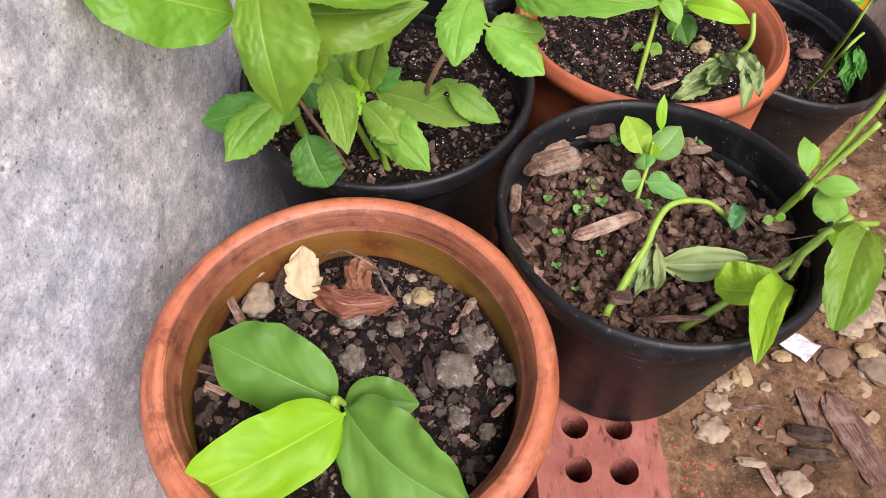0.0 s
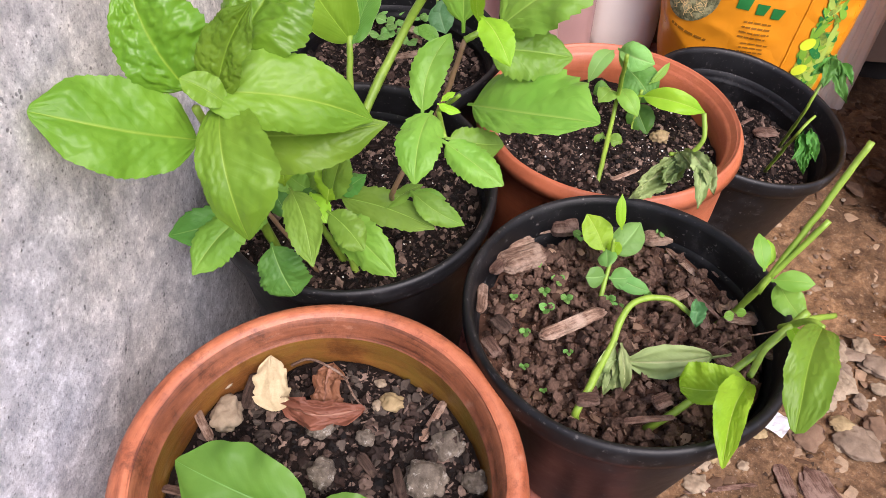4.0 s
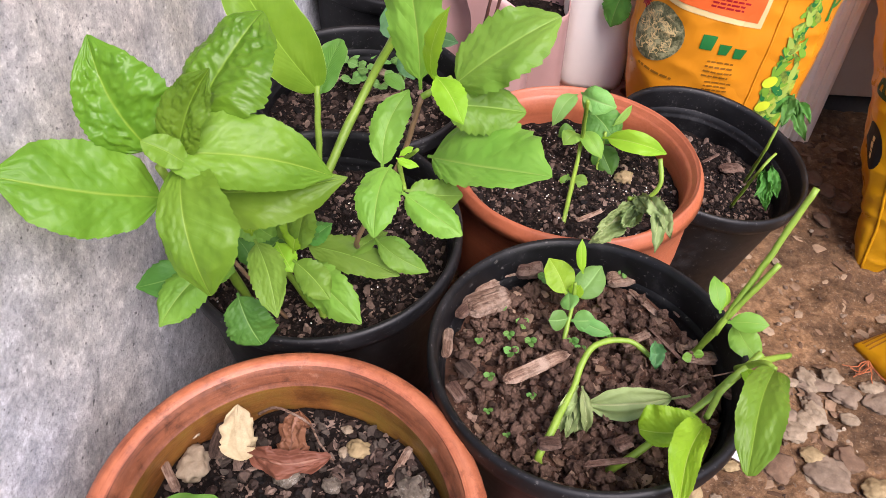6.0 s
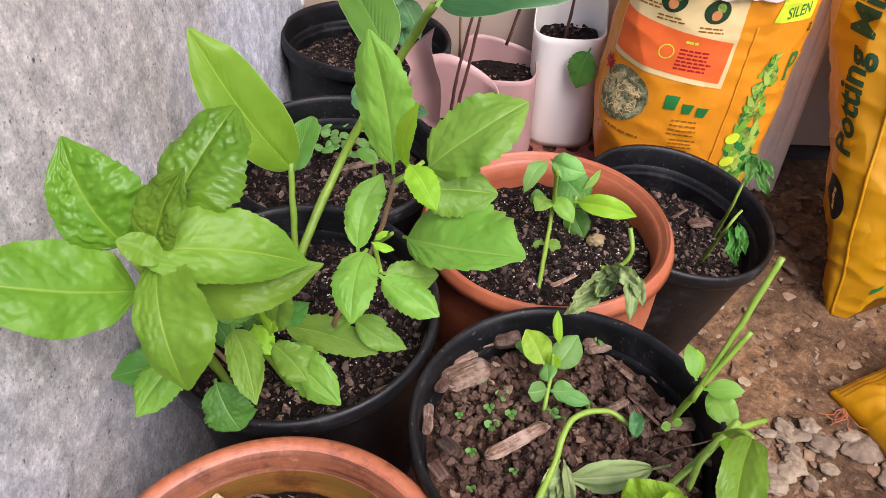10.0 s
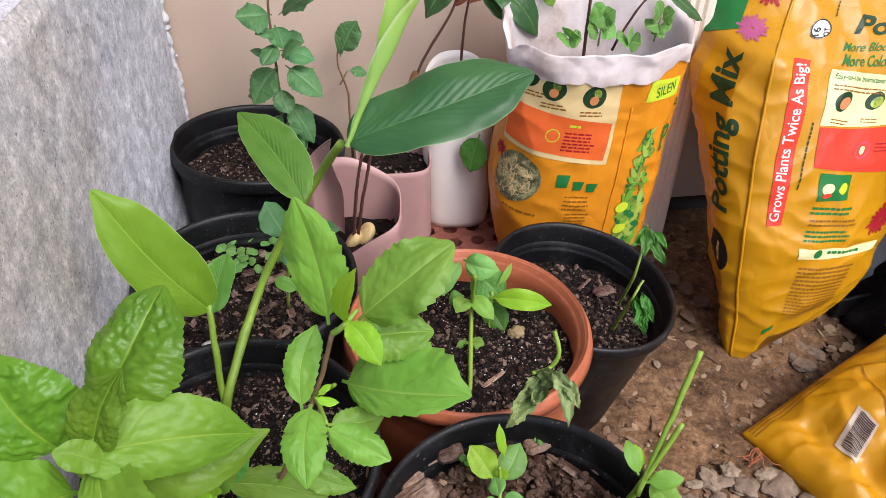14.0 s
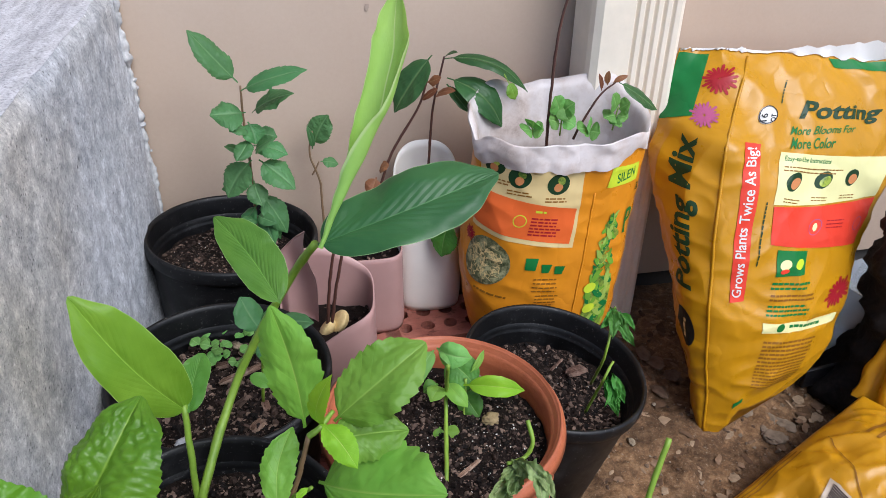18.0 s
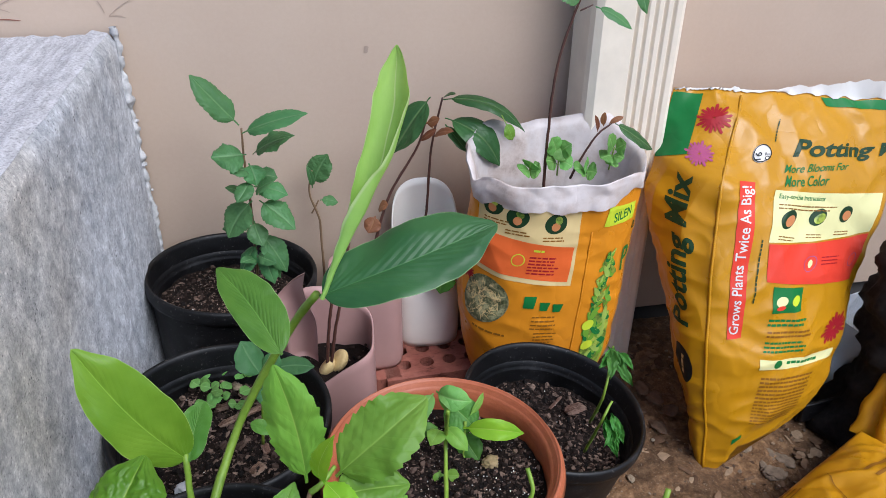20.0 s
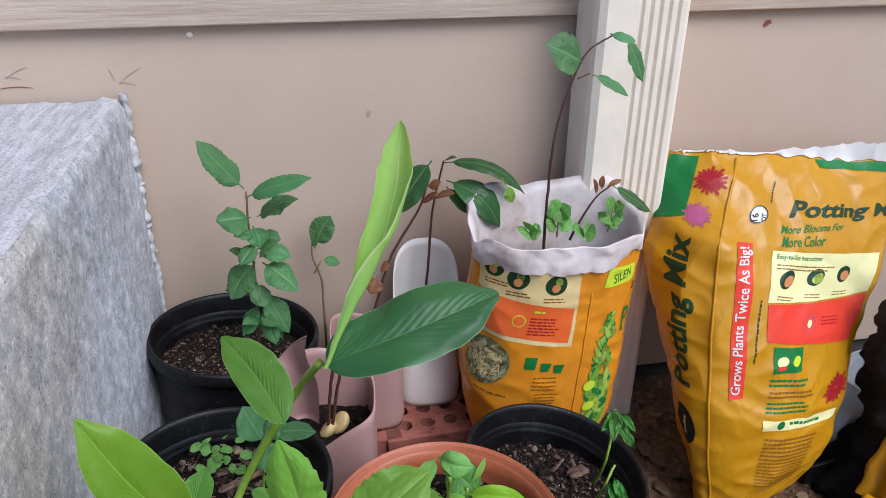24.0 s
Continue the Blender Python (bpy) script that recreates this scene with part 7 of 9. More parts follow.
plant = thing("sapling", pose(0.520, -0.170, 0.360), "tall thin sapling with a few toothed leaves", "sapling")
ORIGIN = Vector((0.520, -0.170, 0.360))
stalk(plant, [(0.523, -0.170, 0.427), (0.523, -0.170, 0.492), (0.527, -0.170, 0.574), (0.542, -0.170, 0.636), (0.559, -0.170, 0.674), (0.592, -0.170, 0.694)], 0.0022, 0.001, M["stem_dark"])
stalk(plant, [(0.550, -0.170, 0.643), (0.565, -0.170, 0.649)], 0.001, 0.0008, M["stem_dark"])
leaf(plant, (0.555, -0.170, 0.661), (0.503, -0.180, 0.687), 0.0505, M["sapling"], TOOTHED)
leaf(plant, (0.606, -0.170, 0.689), (0.629, -0.180, 0.638), 0.0259, M["sapling"], TOOTHED)
leaf(plant, (0.568, -0.170, 0.647), (0.613, -0.180, 0.621), 0.0175, M["sapling"], TOOTHED)
leaf(plant, (0.585, -0.170, 0.694), (0.614, -0.180, 0.686), 0.0128, M["sapling"], TOOTHED)

plant = thing("sapling", pose(0.560, -0.160, 0.360), "short dark sapling with a grey drooping leaf", "sapling")
ORIGIN = Vector((0.560, -0.160, 0.360))
stalk(plant, [(0.558, -0.170, 0.428), (0.573, -0.170, 0.460), (0.589, -0.170, 0.487), (0.607, -0.170, 0.501)], 0.0018, 0.001, M["stem_dark"])
leaf(plant, (0.611, -0.170, 0.501), (0.669, -0.170, 0.460), 0.0263, M["avocado"], OVAL)
leaf(plant, (0.596, -0.170, 0.498), (0.596, -0.170, 0.517), 0.0079, M["red_leaf"], OVAL)
leaf(plant, (0.603, -0.170, 0.501), (0.622, -0.170, 0.509), 0.0079, M["red_leaf"], OVAL)
leaf(plant, (0.589, -0.170, 0.491), (0.583, -0.170, 0.514), 0.0061, M["red_leaf"], OVAL)

plant = thing("mint", pose(0.536, -0.180, 0.439), "small bright mint sprig in the sack", "herb", "mint sprigs")
ORIGIN = Vector((0.536, -0.180, 0.439))
stalk(plant, [(0.536, -0.180, 0.439), (0.537, -0.180, 0.475)], 0.0011, 0.0009, M["stem_green"])
leaf(plant, (0.534, -0.180, 0.467), (0.521, -0.190, 0.496), 0.0244, M["sapling_light"], OVAL)
leaf(plant, (0.536, -0.180, 0.467), (0.548, -0.190, 0.486), 0.0244, M["sapling_light"], OVAL)
leaf(plant, (0.537, -0.180, 0.459), (0.552, -0.190, 0.454), 0.0245, M["sapling_light"], OVAL)
leaf(plant, (0.535, -0.180, 0.455), (0.516, -0.190, 0.466), 0.0245, M["sapling_light"], OVAL)
leaf(plant, (0.537, -0.180, 0.479), (0.542, -0.190, 0.463), 0.0243, M["sapling_light"], OVAL)

plant = thing("mint", pose(0.606, -0.180, 0.441), "small bright mint sprig in the sack", "herb", "mint sprigs")
ORIGIN = Vector((0.606, -0.180, 0.441))
stalk(plant, [(0.606, -0.180, 0.441), (0.610, -0.180, 0.473)], 0.0011, 0.0009, M["stem_green"])
leaf(plant, (0.608, -0.180, 0.461), (0.588, -0.190, 0.463), 0.0248, M["sapling_light"], OVAL)
leaf(plant, (0.608, -0.180, 0.469), (0.596, -0.190, 0.494), 0.0247, M["sapling_light"], OVAL)
leaf(plant, (0.611, -0.180, 0.469), (0.621, -0.190, 0.481), 0.0247, M["sapling_light"], OVAL)
leaf(plant, (0.609, -0.180, 0.461), (0.621, -0.190, 0.461), 0.0248, M["sapling_light"], OVAL)
leaf(plant, (0.612, -0.180, 0.457), (0.597, -0.190, 0.455), 0.0249, M["sapling_light"], OVAL)

plant = thing("mint", pose(0.501, -0.180, 0.442), "small bright mint sprig in the sack", "herb", "mint sprigs")
ORIGIN = Vector((0.501, -0.180, 0.442))
stalk(plant, [(0.501, -0.180, 0.442), (0.499, -0.180, 0.452)], 0.0011, 0.0009, M["stem_green"])
leaf(plant, (0.499, -0.180, 0.449), (0.481, -0.190, 0.457), 0.0244, M["sapling_light"], OVAL)
leaf(plant, (0.499, -0.180, 0.449), (0.511, -0.190, 0.452), 0.0244, M["sapling_light"], OVAL)
leaf(plant, (0.499, -0.180, 0.450), (0.497, -0.190, 0.465), 0.0244, M["sapling_light"], OVAL)

plant = thing("mint", pose(0.580, -0.180, 0.431), "small bright mint sprig in the sack", "herb", "mint sprigs")
ORIGIN = Vector((0.580, -0.180, 0.431))
stalk(plant, [(0.580, -0.180, 0.431), (0.574, -0.180, 0.445)], 0.0011, 0.0009, M["stem_green"])
leaf(plant, (0.575, -0.180, 0.442), (0.554, -0.190, 0.452), 0.0249, M["sapling_light"], OVAL)
leaf(plant, (0.575, -0.180, 0.442), (0.586, -0.190, 0.443), 0.0249, M["sapling_light"], OVAL)
leaf(plant, (0.575, -0.180, 0.444), (0.569, -0.190, 0.461), 0.0248, M["sapling_light"], OVAL)
# seedlings in the terracotta bowl

plant = thing("basil_seedling", pose(0.318, -0.559, 0.282), "drooping basil seedling in bark soil", "herb")
ORIGIN = Vector((0.318, -0.559, 0.282))
stalk(plant, [(0.318, -0.559, 0.274), (0.318, -0.559, 0.284), (0.332, -0.483, 0.303), (0.327, -0.515, 0.378)], 0.0023, 0.0018, M["stem_green"])
leaf(plant, (0.326, -0.449, 0.341), (0.304, -0.478, 0.324), 0.0167, M["sapling_light"], OVAL, sag=0.008)
leaf(plant, (0.329, -0.447, 0.342), (0.361, -0.467, 0.341), 0.0258, M["sapling_light"], OVAL, sag=0.01)
leaf(plant, (0.330, -0.452, 0.343), (0.343, -0.471, 0.333), 0.0141, M["sapling_light"], OVAL, sag=0.006)
leaf(plant, (0.328, -0.473, 0.314), (0.315, -0.491, 0.313), 0.0193, M["basil_pale"], OVAL, sag=0.004)
leaf(plant, (0.333, -0.471, 0.316), (0.351, -0.497, 0.305), 0.0180, M["basil_pale"], OVAL, sag=0.006)
leaf(plant, (0.327, -0.467, 0.312), (0.311, -0.473, 0.309), 0.0156, M["basil_dark"], OVAL, sag=0.005)
leaf(plant, (0.353, -0.466, 0.306), (0.412, -0.484, 0.305), 0.0235, M["basil_young"], OVAL, sag=0.008, fold=0.5)
leaf(plant, (0.338, -0.440, 0.320), (0.367, -0.465, 0.299), 0.0371, M["basil_dark"], OVAL)
leaf(plant, (0.351, -0.462, 0.296), (0.366, -0.485, 0.277), 0.0265, M["basil_dark"], OVAL)
leaf(plant, (0.362, -0.458, 0.314), (0.379, -0.443, 0.329), 0.0078, M["basil_pale"], OVAL)
leaf(plant, (0.327, -0.502, 0.282), (0.342, -0.503, 0.280), 0.0142, M["basil_pale"], OVAL)
leaf(plant, (0.323, -0.499, 0.286), (0.318, -0.509, 0.275), 0.0129, M["basil_pale"], OVAL)
stalk(plant, [(0.342, -0.498, 0.257), (0.352, -0.477, 0.279), (0.356, -0.462, 0.310)], 0.0019, 0.0016, M["stem_green"])

plant = thing("wilted_basil", pose(0.374, -0.604, 0.282), "withered grey-green basil shoot hanging over the rim", "herb")
ORIGIN = Vector((0.374, -0.604, 0.282))
stalk(plant, [(0.374, -0.604, 0.391), (0.376, -0.615, 0.378), (0.369, -0.619, 0.366), (0.353, -0.625, 0.369)], 0.0019, 0.0016, M["stem_green"])
leaf(plant, (0.364, -0.625, 0.369), (0.324, -0.671, 0.365), 0.0240, M["withered"], WILT, sag=-0.012, fold=0.7)
leaf(plant, (0.366, -0.631, 0.377), (0.383, -0.651, 0.369), 0.0150, M["withered"], WILT, sag=0.01, fold=0.7)
leaf(plant, (0.372, -0.632, 0.376), (0.368, -0.676, 0.365), 0.0134, M["withered"], WILT, fold=0.7)
leaf(plant, (0.360, -0.624, 0.370), (0.367, -0.648, 0.374), 0.0160, M["withered"], WILT, fold=0.7)
leaf(plant, (0.362, -0.626, 0.367), (0.347, -0.654, 0.367), 0.0181, M["withered"], WILT, sag=-0.01, fold=0.7)
leaf(plant, (0.372, -0.642, 0.380), (0.379, -0.665, 0.369), 0.0116, M["withered"], WILT, fold=0.7)
# wilted seedlings in the tilted pot

plant = thing("wilted_seedling", pose(0.544, -0.356, 0.175), "limp wilted seedling with hanging leaves", "seedling")
ORIGIN = Vector((0.544, -0.356, 0.175))
stalk(plant, [(0.544, -0.356, 0.175), (0.535, -0.400, 0.263), (0.556, -0.364, 0.301)], 0.0019, 0.0014, M["stem_green"])
stalk(plant, [(0.520, -0.402, 0.175), (0.527, -0.420, 0.241), (0.543, -0.406, 0.256)], 0.0019, 0.0014, M["stem_green"])
leaf(plant, (0.556, -0.365, 0.300), (0.568, -0.404, 0.272), 0.0159, M["basil_dark"], WILT, fold=0.7)
leaf(plant, (0.554, -0.366, 0.299), (0.530, -0.388, 0.291), 0.0137, M["basil_dark"], WILT, fold=0.7)
leaf(plant, (0.551, -0.366, 0.299), (0.540, -0.401, 0.284), 0.0148, M["basil_dark"], WILT, fold=0.7)
leaf(plant, (0.560, -0.369, 0.296), (0.571, -0.392, 0.285), 0.0114, M["basil_dark"], WILT, fold=0.7)
leaf(plant, (0.533, -0.418, 0.244), (0.531, -0.462, 0.225), 0.0193, M["basil_dark"], WILT, fold=0.7)
leaf(plant, (0.539, -0.416, 0.246), (0.541, -0.453, 0.234), 0.0148, M["basil_dark"], WILT, fold=0.7)
leaf(plant, (0.529, -0.420, 0.241), (0.517, -0.454, 0.235), 0.0114, M["basil_dark"], WILT, fold=0.7)
leaf(plant, (0.550, -0.364, 0.301), (0.557, -0.388, 0.289), 0.0125, M["basil_dark"], WILT, fold=0.7)
# seedlings in the wood-chip pot

plant = thing("seedling", pose(0.311, -0.714, 0.296), "small bright green seedling among wood chips", "seedling")
ORIGIN = Vector((0.311, -0.714, 0.296))
stalk(plant, [(0.311, -0.714, 0.290), (0.311, -0.714, 0.296), (0.317, -0.690, 0.318), (0.317, -0.683, 0.336)], 0.0021, 0.0012, M["stem_green"])
leaf(plant, (0.313, -0.685, 0.323), (0.298, -0.664, 0.340), 0.0217, M["basil_young"], OVAL)
leaf(plant, (0.318, -0.686, 0.321), (0.337, -0.664, 0.336), 0.0217, M["sapling_light"], OVAL)
leaf(plant, (0.322, -0.677, 0.340), (0.319, -0.665, 0.363), 0.0074, M["basil_young"], OVAL)
leaf(plant, (0.315, -0.697, 0.313), (0.300, -0.703, 0.316), 0.0161, M["sapling_light"], OVAL)
leaf(plant, (0.317, -0.698, 0.312), (0.334, -0.699, 0.316), 0.0161, M["sapling_light"], OVAL)
leaf(plant, (0.320, -0.696, 0.313), (0.346, -0.705, 0.309), 0.0123, M["sapling_light"], OVAL)
leaf(plant, (0.314, -0.682, 0.325), (0.314, -0.699, 0.324), 0.0142, M["sapling_light"], OVAL)
leaf(plant, (0.317, -0.685, 0.322), (0.321, -0.684, 0.335), 0.0113, M["basil_young"], OVAL)

plant = thing("bent_basil", pose(0.296, -0.801, 0.304), "bent-over basil stem with withered leaves", "herb")
ORIGIN = Vector((0.296, -0.801, 0.304))
stalk(plant, [(0.296, -0.801, 0.296), (0.296, -0.801, 0.304), (0.315, -0.762, 0.316), (0.327, -0.734, 0.327), (0.353, -0.723, 0.325), (0.372, -0.733, 0.319)], 0.0028, 0.0017, M["stem_green"])
leaf(plant, (0.371, -0.723, 0.327), (0.371, -0.741, 0.319), 0.0126, M["sapling"], WILT, fold=0.7)
leaf(plant, (0.319, -0.759, 0.319), (0.309, -0.781, 0.294), 0.0119, M["withered"], WILT, fold=0.7)
leaf(plant, (0.321, -0.761, 0.316), (0.320, -0.784, 0.295), 0.0126, M["withered"], WILT, fold=0.7)
leaf(plant, (0.319, -0.764, 0.314), (0.313, -0.785, 0.295), 0.0098, M["withered"], WILT, fold=0.7)
leaf(plant, (0.321, -0.761, 0.322), (0.326, -0.781, 0.297), 0.0104, M["withered"], WILT, fold=0.7)
leaf(plant, (0.319, -0.769, 0.315), (0.304, -0.776, 0.303), 0.0083, M["withered"], WILT, fold=0.7)
leaf(plant, (0.394, -0.755, 0.313), (0.327, -0.767, 0.310), 0.0240, M["withered"], dict(OVAL, petiole=0.22, limp=0.25), sag=0.005, fold=0.15, rise=0.45, fall=0.3)

plant = thing("cut_basil", pose(0.406, -0.709, 0.300), "cut basil stem with small side leaves", "herb")
ORIGIN = Vector((0.406, -0.709, 0.300))
stalk(plant, [(0.402, -0.709, 0.292), (0.406, -0.709, 0.300), (0.415, -0.713, 0.343)], 0.0026, 0.0024, M["stem_green"])
stalk(plant, [(0.415, -0.713, 0.343), (0.434, -0.695, 0.385), (0.453, -0.677, 0.432)], 0.0022, 0.0021, M["stem_green"])
stalk(plant, [(0.415, -0.713, 0.343), (0.439, -0.702, 0.388)], 0.002, 0.0019, M["stem_green"])
leaf(plant, (0.412, -0.710, 0.346), (0.407, -0.690, 0.361), 0.0113, M["basil_pale"], OVAL)
leaf(plant, (0.417, -0.714, 0.342), (0.442, -0.719, 0.348), 0.0139, M["basil_pale"], OVAL)
leaf(plant, (0.424, -0.706, 0.335), (0.439, -0.732, 0.326), 0.0204, M["basil_pale"], OVAL)
leaf(plant, (0.413, -0.708, 0.347), (0.413, -0.693, 0.359), 0.0095, M["basil_young"], OVAL)
leaf(plant, (0.394, -0.734, 0.329), (0.387, -0.737, 0.328), 0.0069, M["basil_pale"], OVAL)
leaf(plant, (0.395, -0.733, 0.329), (0.402, -0.733, 0.329), 0.0069, M["basil_pale"], OVAL)

plant = thing("cut_basil", pose(0.352, -0.797, 0.296), "thick cut basil stem with broad hanging leaves", "herb")
ORIGIN = Vector((0.352, -0.797, 0.296))
stalk(plant, [(0.347, -0.797, 0.288), (0.352, -0.797, 0.296), (0.400, -0.766, 0.325), (0.423, -0.751, 0.344), (0.460, -0.726, 0.327)], 0.0027, 0.002, M["stem_green"])
stalk(plant, [(0.423, -0.751, 0.344), (0.409, -0.762, 0.334), (0.394, -0.786, 0.335)], 0.0026, 0.002, M["stem_green"])
stalk(plant, [(0.423, -0.751, 0.344), (0.427, -0.757, 0.356), (0.432, -0.764, 0.360)], 0.0024, 0.0018, M["stem_green"])
leaf(plant, (0.392, -0.792, 0.337), (0.369, -0.849, 0.335), 0.0235, M["basil_young"], SMOOTH_BASIL, fold=0.7, sag=0.008, rise=0.4, fall=0.5, skew=0.25, bow=0.08)
leaf(plant, (0.392, -0.793, 0.336), (0.355, -0.790, 0.322), 0.0270, M["basil_young"], SMOOTH_BASIL, fold=0.25, rise=0.5, fall=0.3, tilt=0.1, skew=0.35, bow=-0.06)
leaf(plant, (0.431, -0.765, 0.361), (0.403, -0.835, 0.356), 0.0290, M["basil_mid"], SMOOTH_BASIL, fold=0.45, sag=0.008, rise=0.35, fall=0.33, tilt=0.12, bow=0.1)
leaf(plant, (0.420, -0.751, 0.344), (0.423, -0.767, 0.344), 0.0090, M["basil_young"], OVAL)
# young plant in the weathered pot

plant = thing("galangal_seedling", pose(0.145, -0.905, 0.282), "young plant with broad glossy leaves", "plant")
ORIGIN = Vector((0.145, -0.905, 0.282))
stalk(plant, [(0.147, -0.900, 0.270), (0.146, -0.900, 0.320), (0.150, -0.895, 0.310)], 0.0035, 0.0018, M["stem_green"])
leaf(plant, (0.153, -0.903, 0.316), (0.077, -0.964, 0.315), 0.0464, M["lime_leaf"], BROAD, fold=0.2)
leaf(plant, (0.150, -0.896, 0.309), (0.228, -0.940, 0.304), 0.0604, M["broad_leaf"], BROAD, fold=0.2)
leaf(plant, (0.146, -0.892, 0.306), (0.066, -0.873, 0.321), 0.0516, M["broad_leaf"], BROAD, fold=0.06, sag=0.006)
leaf(plant, (0.147, -0.890, 0.302), (0.190, -0.884, 0.301), 0.0295, M["broad_leaf"], BROAD, fold=0.2)

plant = thing("weed", pose(0.275, -0.721, 0.300), "tiny round-leaved green seedling", "weed", "tiny seedlings")
ORIGIN = Vector((0.275, -0.721, 0.300))
leaf(plant, (0.275, -0.721, 0.300), (0.269, -0.722, 0.305), 0.0059, M["sapling_light"], OVAL)
leaf(plant, (0.275, -0.721, 0.300), (0.280, -0.721, 0.305), 0.0059, M["sapling_light"], OVAL)
leaf(plant, (0.275, -0.721, 0.300), (0.275, -0.730, 0.305), 0.0059, M["sapling_light"], OVAL)

plant = thing("weed", pose(0.289, -0.711, 0.300), "tiny round-leaved green seedling", "weed", "tiny seedlings")
ORIGIN = Vector((0.289, -0.711, 0.300))
leaf(plant, (0.289, -0.711, 0.300), (0.284, -0.712, 0.305), 0.0048, M["sapling_light"], OVAL)
leaf(plant, (0.289, -0.711, 0.300), (0.293, -0.712, 0.305), 0.0048, M["sapling_light"], OVAL)
leaf(plant, (0.289, -0.711, 0.300), (0.289, -0.720, 0.305), 0.0048, M["sapling_light"], OVAL)

plant = thing("weed", pose(0.283, -0.694, 0.300), "tiny round-leaved green seedling", "weed", "tiny seedlings")
ORIGIN = Vector((0.283, -0.694, 0.300))
leaf(plant, (0.283, -0.694, 0.300), (0.277, -0.696, 0.305), 0.0053, M["sapling_light"], OVAL)
leaf(plant, (0.283, -0.694, 0.300), (0.287, -0.694, 0.305), 0.0053, M["sapling_light"], OVAL)
leaf(plant, (0.283, -0.694, 0.300), (0.282, -0.704, 0.305), 0.0053, M["sapling_light"], OVAL)

plant = thing("weed", pose(0.300, -0.647, 0.300), "tiny round-leaved green seedling", "weed", "tiny seedlings")
ORIGIN = Vector((0.300, -0.647, 0.300))
leaf(plant, (0.300, -0.647, 0.300), (0.293, -0.648, 0.305), 0.0064, M["sapling_light"], OVAL)
leaf(plant, (0.300, -0.647, 0.300), (0.305, -0.647, 0.305), 0.0064, M["sapling_light"], OVAL)
leaf(plant, (0.300, -0.647, 0.300), (0.299, -0.658, 0.305), 0.0064, M["sapling_light"], OVAL)

plant = thing("weed", pose(0.269, -0.677, 0.300), "tiny round-leaved green seedling", "weed", "tiny seedlings")
ORIGIN = Vector((0.269, -0.677, 0.300))
leaf(plant, (0.269, -0.677, 0.300), (0.263, -0.679, 0.305), 0.0058, M["sapling_light"], OVAL)
leaf(plant, (0.269, -0.677, 0.300), (0.274, -0.678, 0.305), 0.0058, M["sapling_light"], OVAL)
leaf(plant, (0.269, -0.677, 0.300), (0.269, -0.688, 0.305), 0.0058, M["sapling_light"], OVAL)

plant = thing("weed", pose(0.261, -0.744, 0.300), "tiny round-leaved green seedling", "weed", "tiny seedlings")
ORIGIN = Vector((0.261, -0.744, 0.300))
leaf(plant, (0.261, -0.744, 0.300), (0.256, -0.746, 0.305), 0.0043, M["sapling_light"], OVAL)
leaf(plant, (0.261, -0.744, 0.300), (0.264, -0.745, 0.305), 0.0043, M["sapling_light"], OVAL)
leaf(plant, (0.261, -0.744, 0.300), (0.261, -0.752, 0.305), 0.0043, M["sapling_light"], OVAL)

plant = thing("weed", pose(0.251, -0.714, 0.300), "tiny round-leaved green seedling", "weed", "tiny seedlings")
ORIGIN = Vector((0.251, -0.714, 0.300))
leaf(plant, (0.251, -0.714, 0.300), (0.248, -0.716, 0.305), 0.0032, M["sapling_light"], OVAL)
leaf(plant, (0.251, -0.714, 0.300), (0.254, -0.715, 0.305), 0.0032, M["sapling_light"], OVAL)
leaf(plant, (0.251, -0.714, 0.300), (0.251, -0.721, 0.305), 0.0032, M["sapling_light"], OVAL)

plant = thing("weed", pose(0.261, -0.772, 0.300), "tiny round-leaved green seedling", "weed", "tiny seedlings")
ORIGIN = Vector((0.261, -0.772, 0.300))
leaf(plant, (0.261, -0.772, 0.300), (0.258, -0.773, 0.305), 0.0034, M["sapling_light"], OVAL)
leaf(plant, (0.261, -0.772, 0.300), (0.264, -0.773, 0.305), 0.0034, M["sapling_light"], OVAL)
leaf(plant, (0.261, -0.772, 0.300), (0.261, -0.778, 0.305), 0.0034, M["sapling_light"], OVAL)

plant = thing("weed", pose(0.319, -0.708, 0.300), "tiny round-leaved green seedling", "weed", "tiny seedlings")
ORIGIN = Vector((0.319, -0.708, 0.300))
leaf(plant, (0.319, -0.708, 0.300), (0.312, -0.710, 0.305), 0.0056, M["sapling_light"], OVAL)
leaf(plant, (0.319, -0.708, 0.300), (0.323, -0.709, 0.305), 0.0056, M["sapling_light"], OVAL)
leaf(plant, (0.319, -0.708, 0.300), (0.318, -0.718, 0.305), 0.0056, M["sapling_light"], OVAL)

plant = thing("weed", pose(0.325, -0.714, 0.300), "tiny round-leaved green seedling", "weed", "tiny seedlings")
ORIGIN = Vector((0.325, -0.714, 0.300))
leaf(plant, (0.325, -0.714, 0.300), (0.319, -0.716, 0.305), 0.0044, M["sapling_light"], OVAL)
leaf(plant, (0.325, -0.714, 0.300), (0.328, -0.715, 0.305), 0.0044, M["sapling_light"], OVAL)
leaf(plant, (0.325, -0.714, 0.300), (0.323, -0.722, 0.305), 0.0044, M["sapling_light"], OVAL)

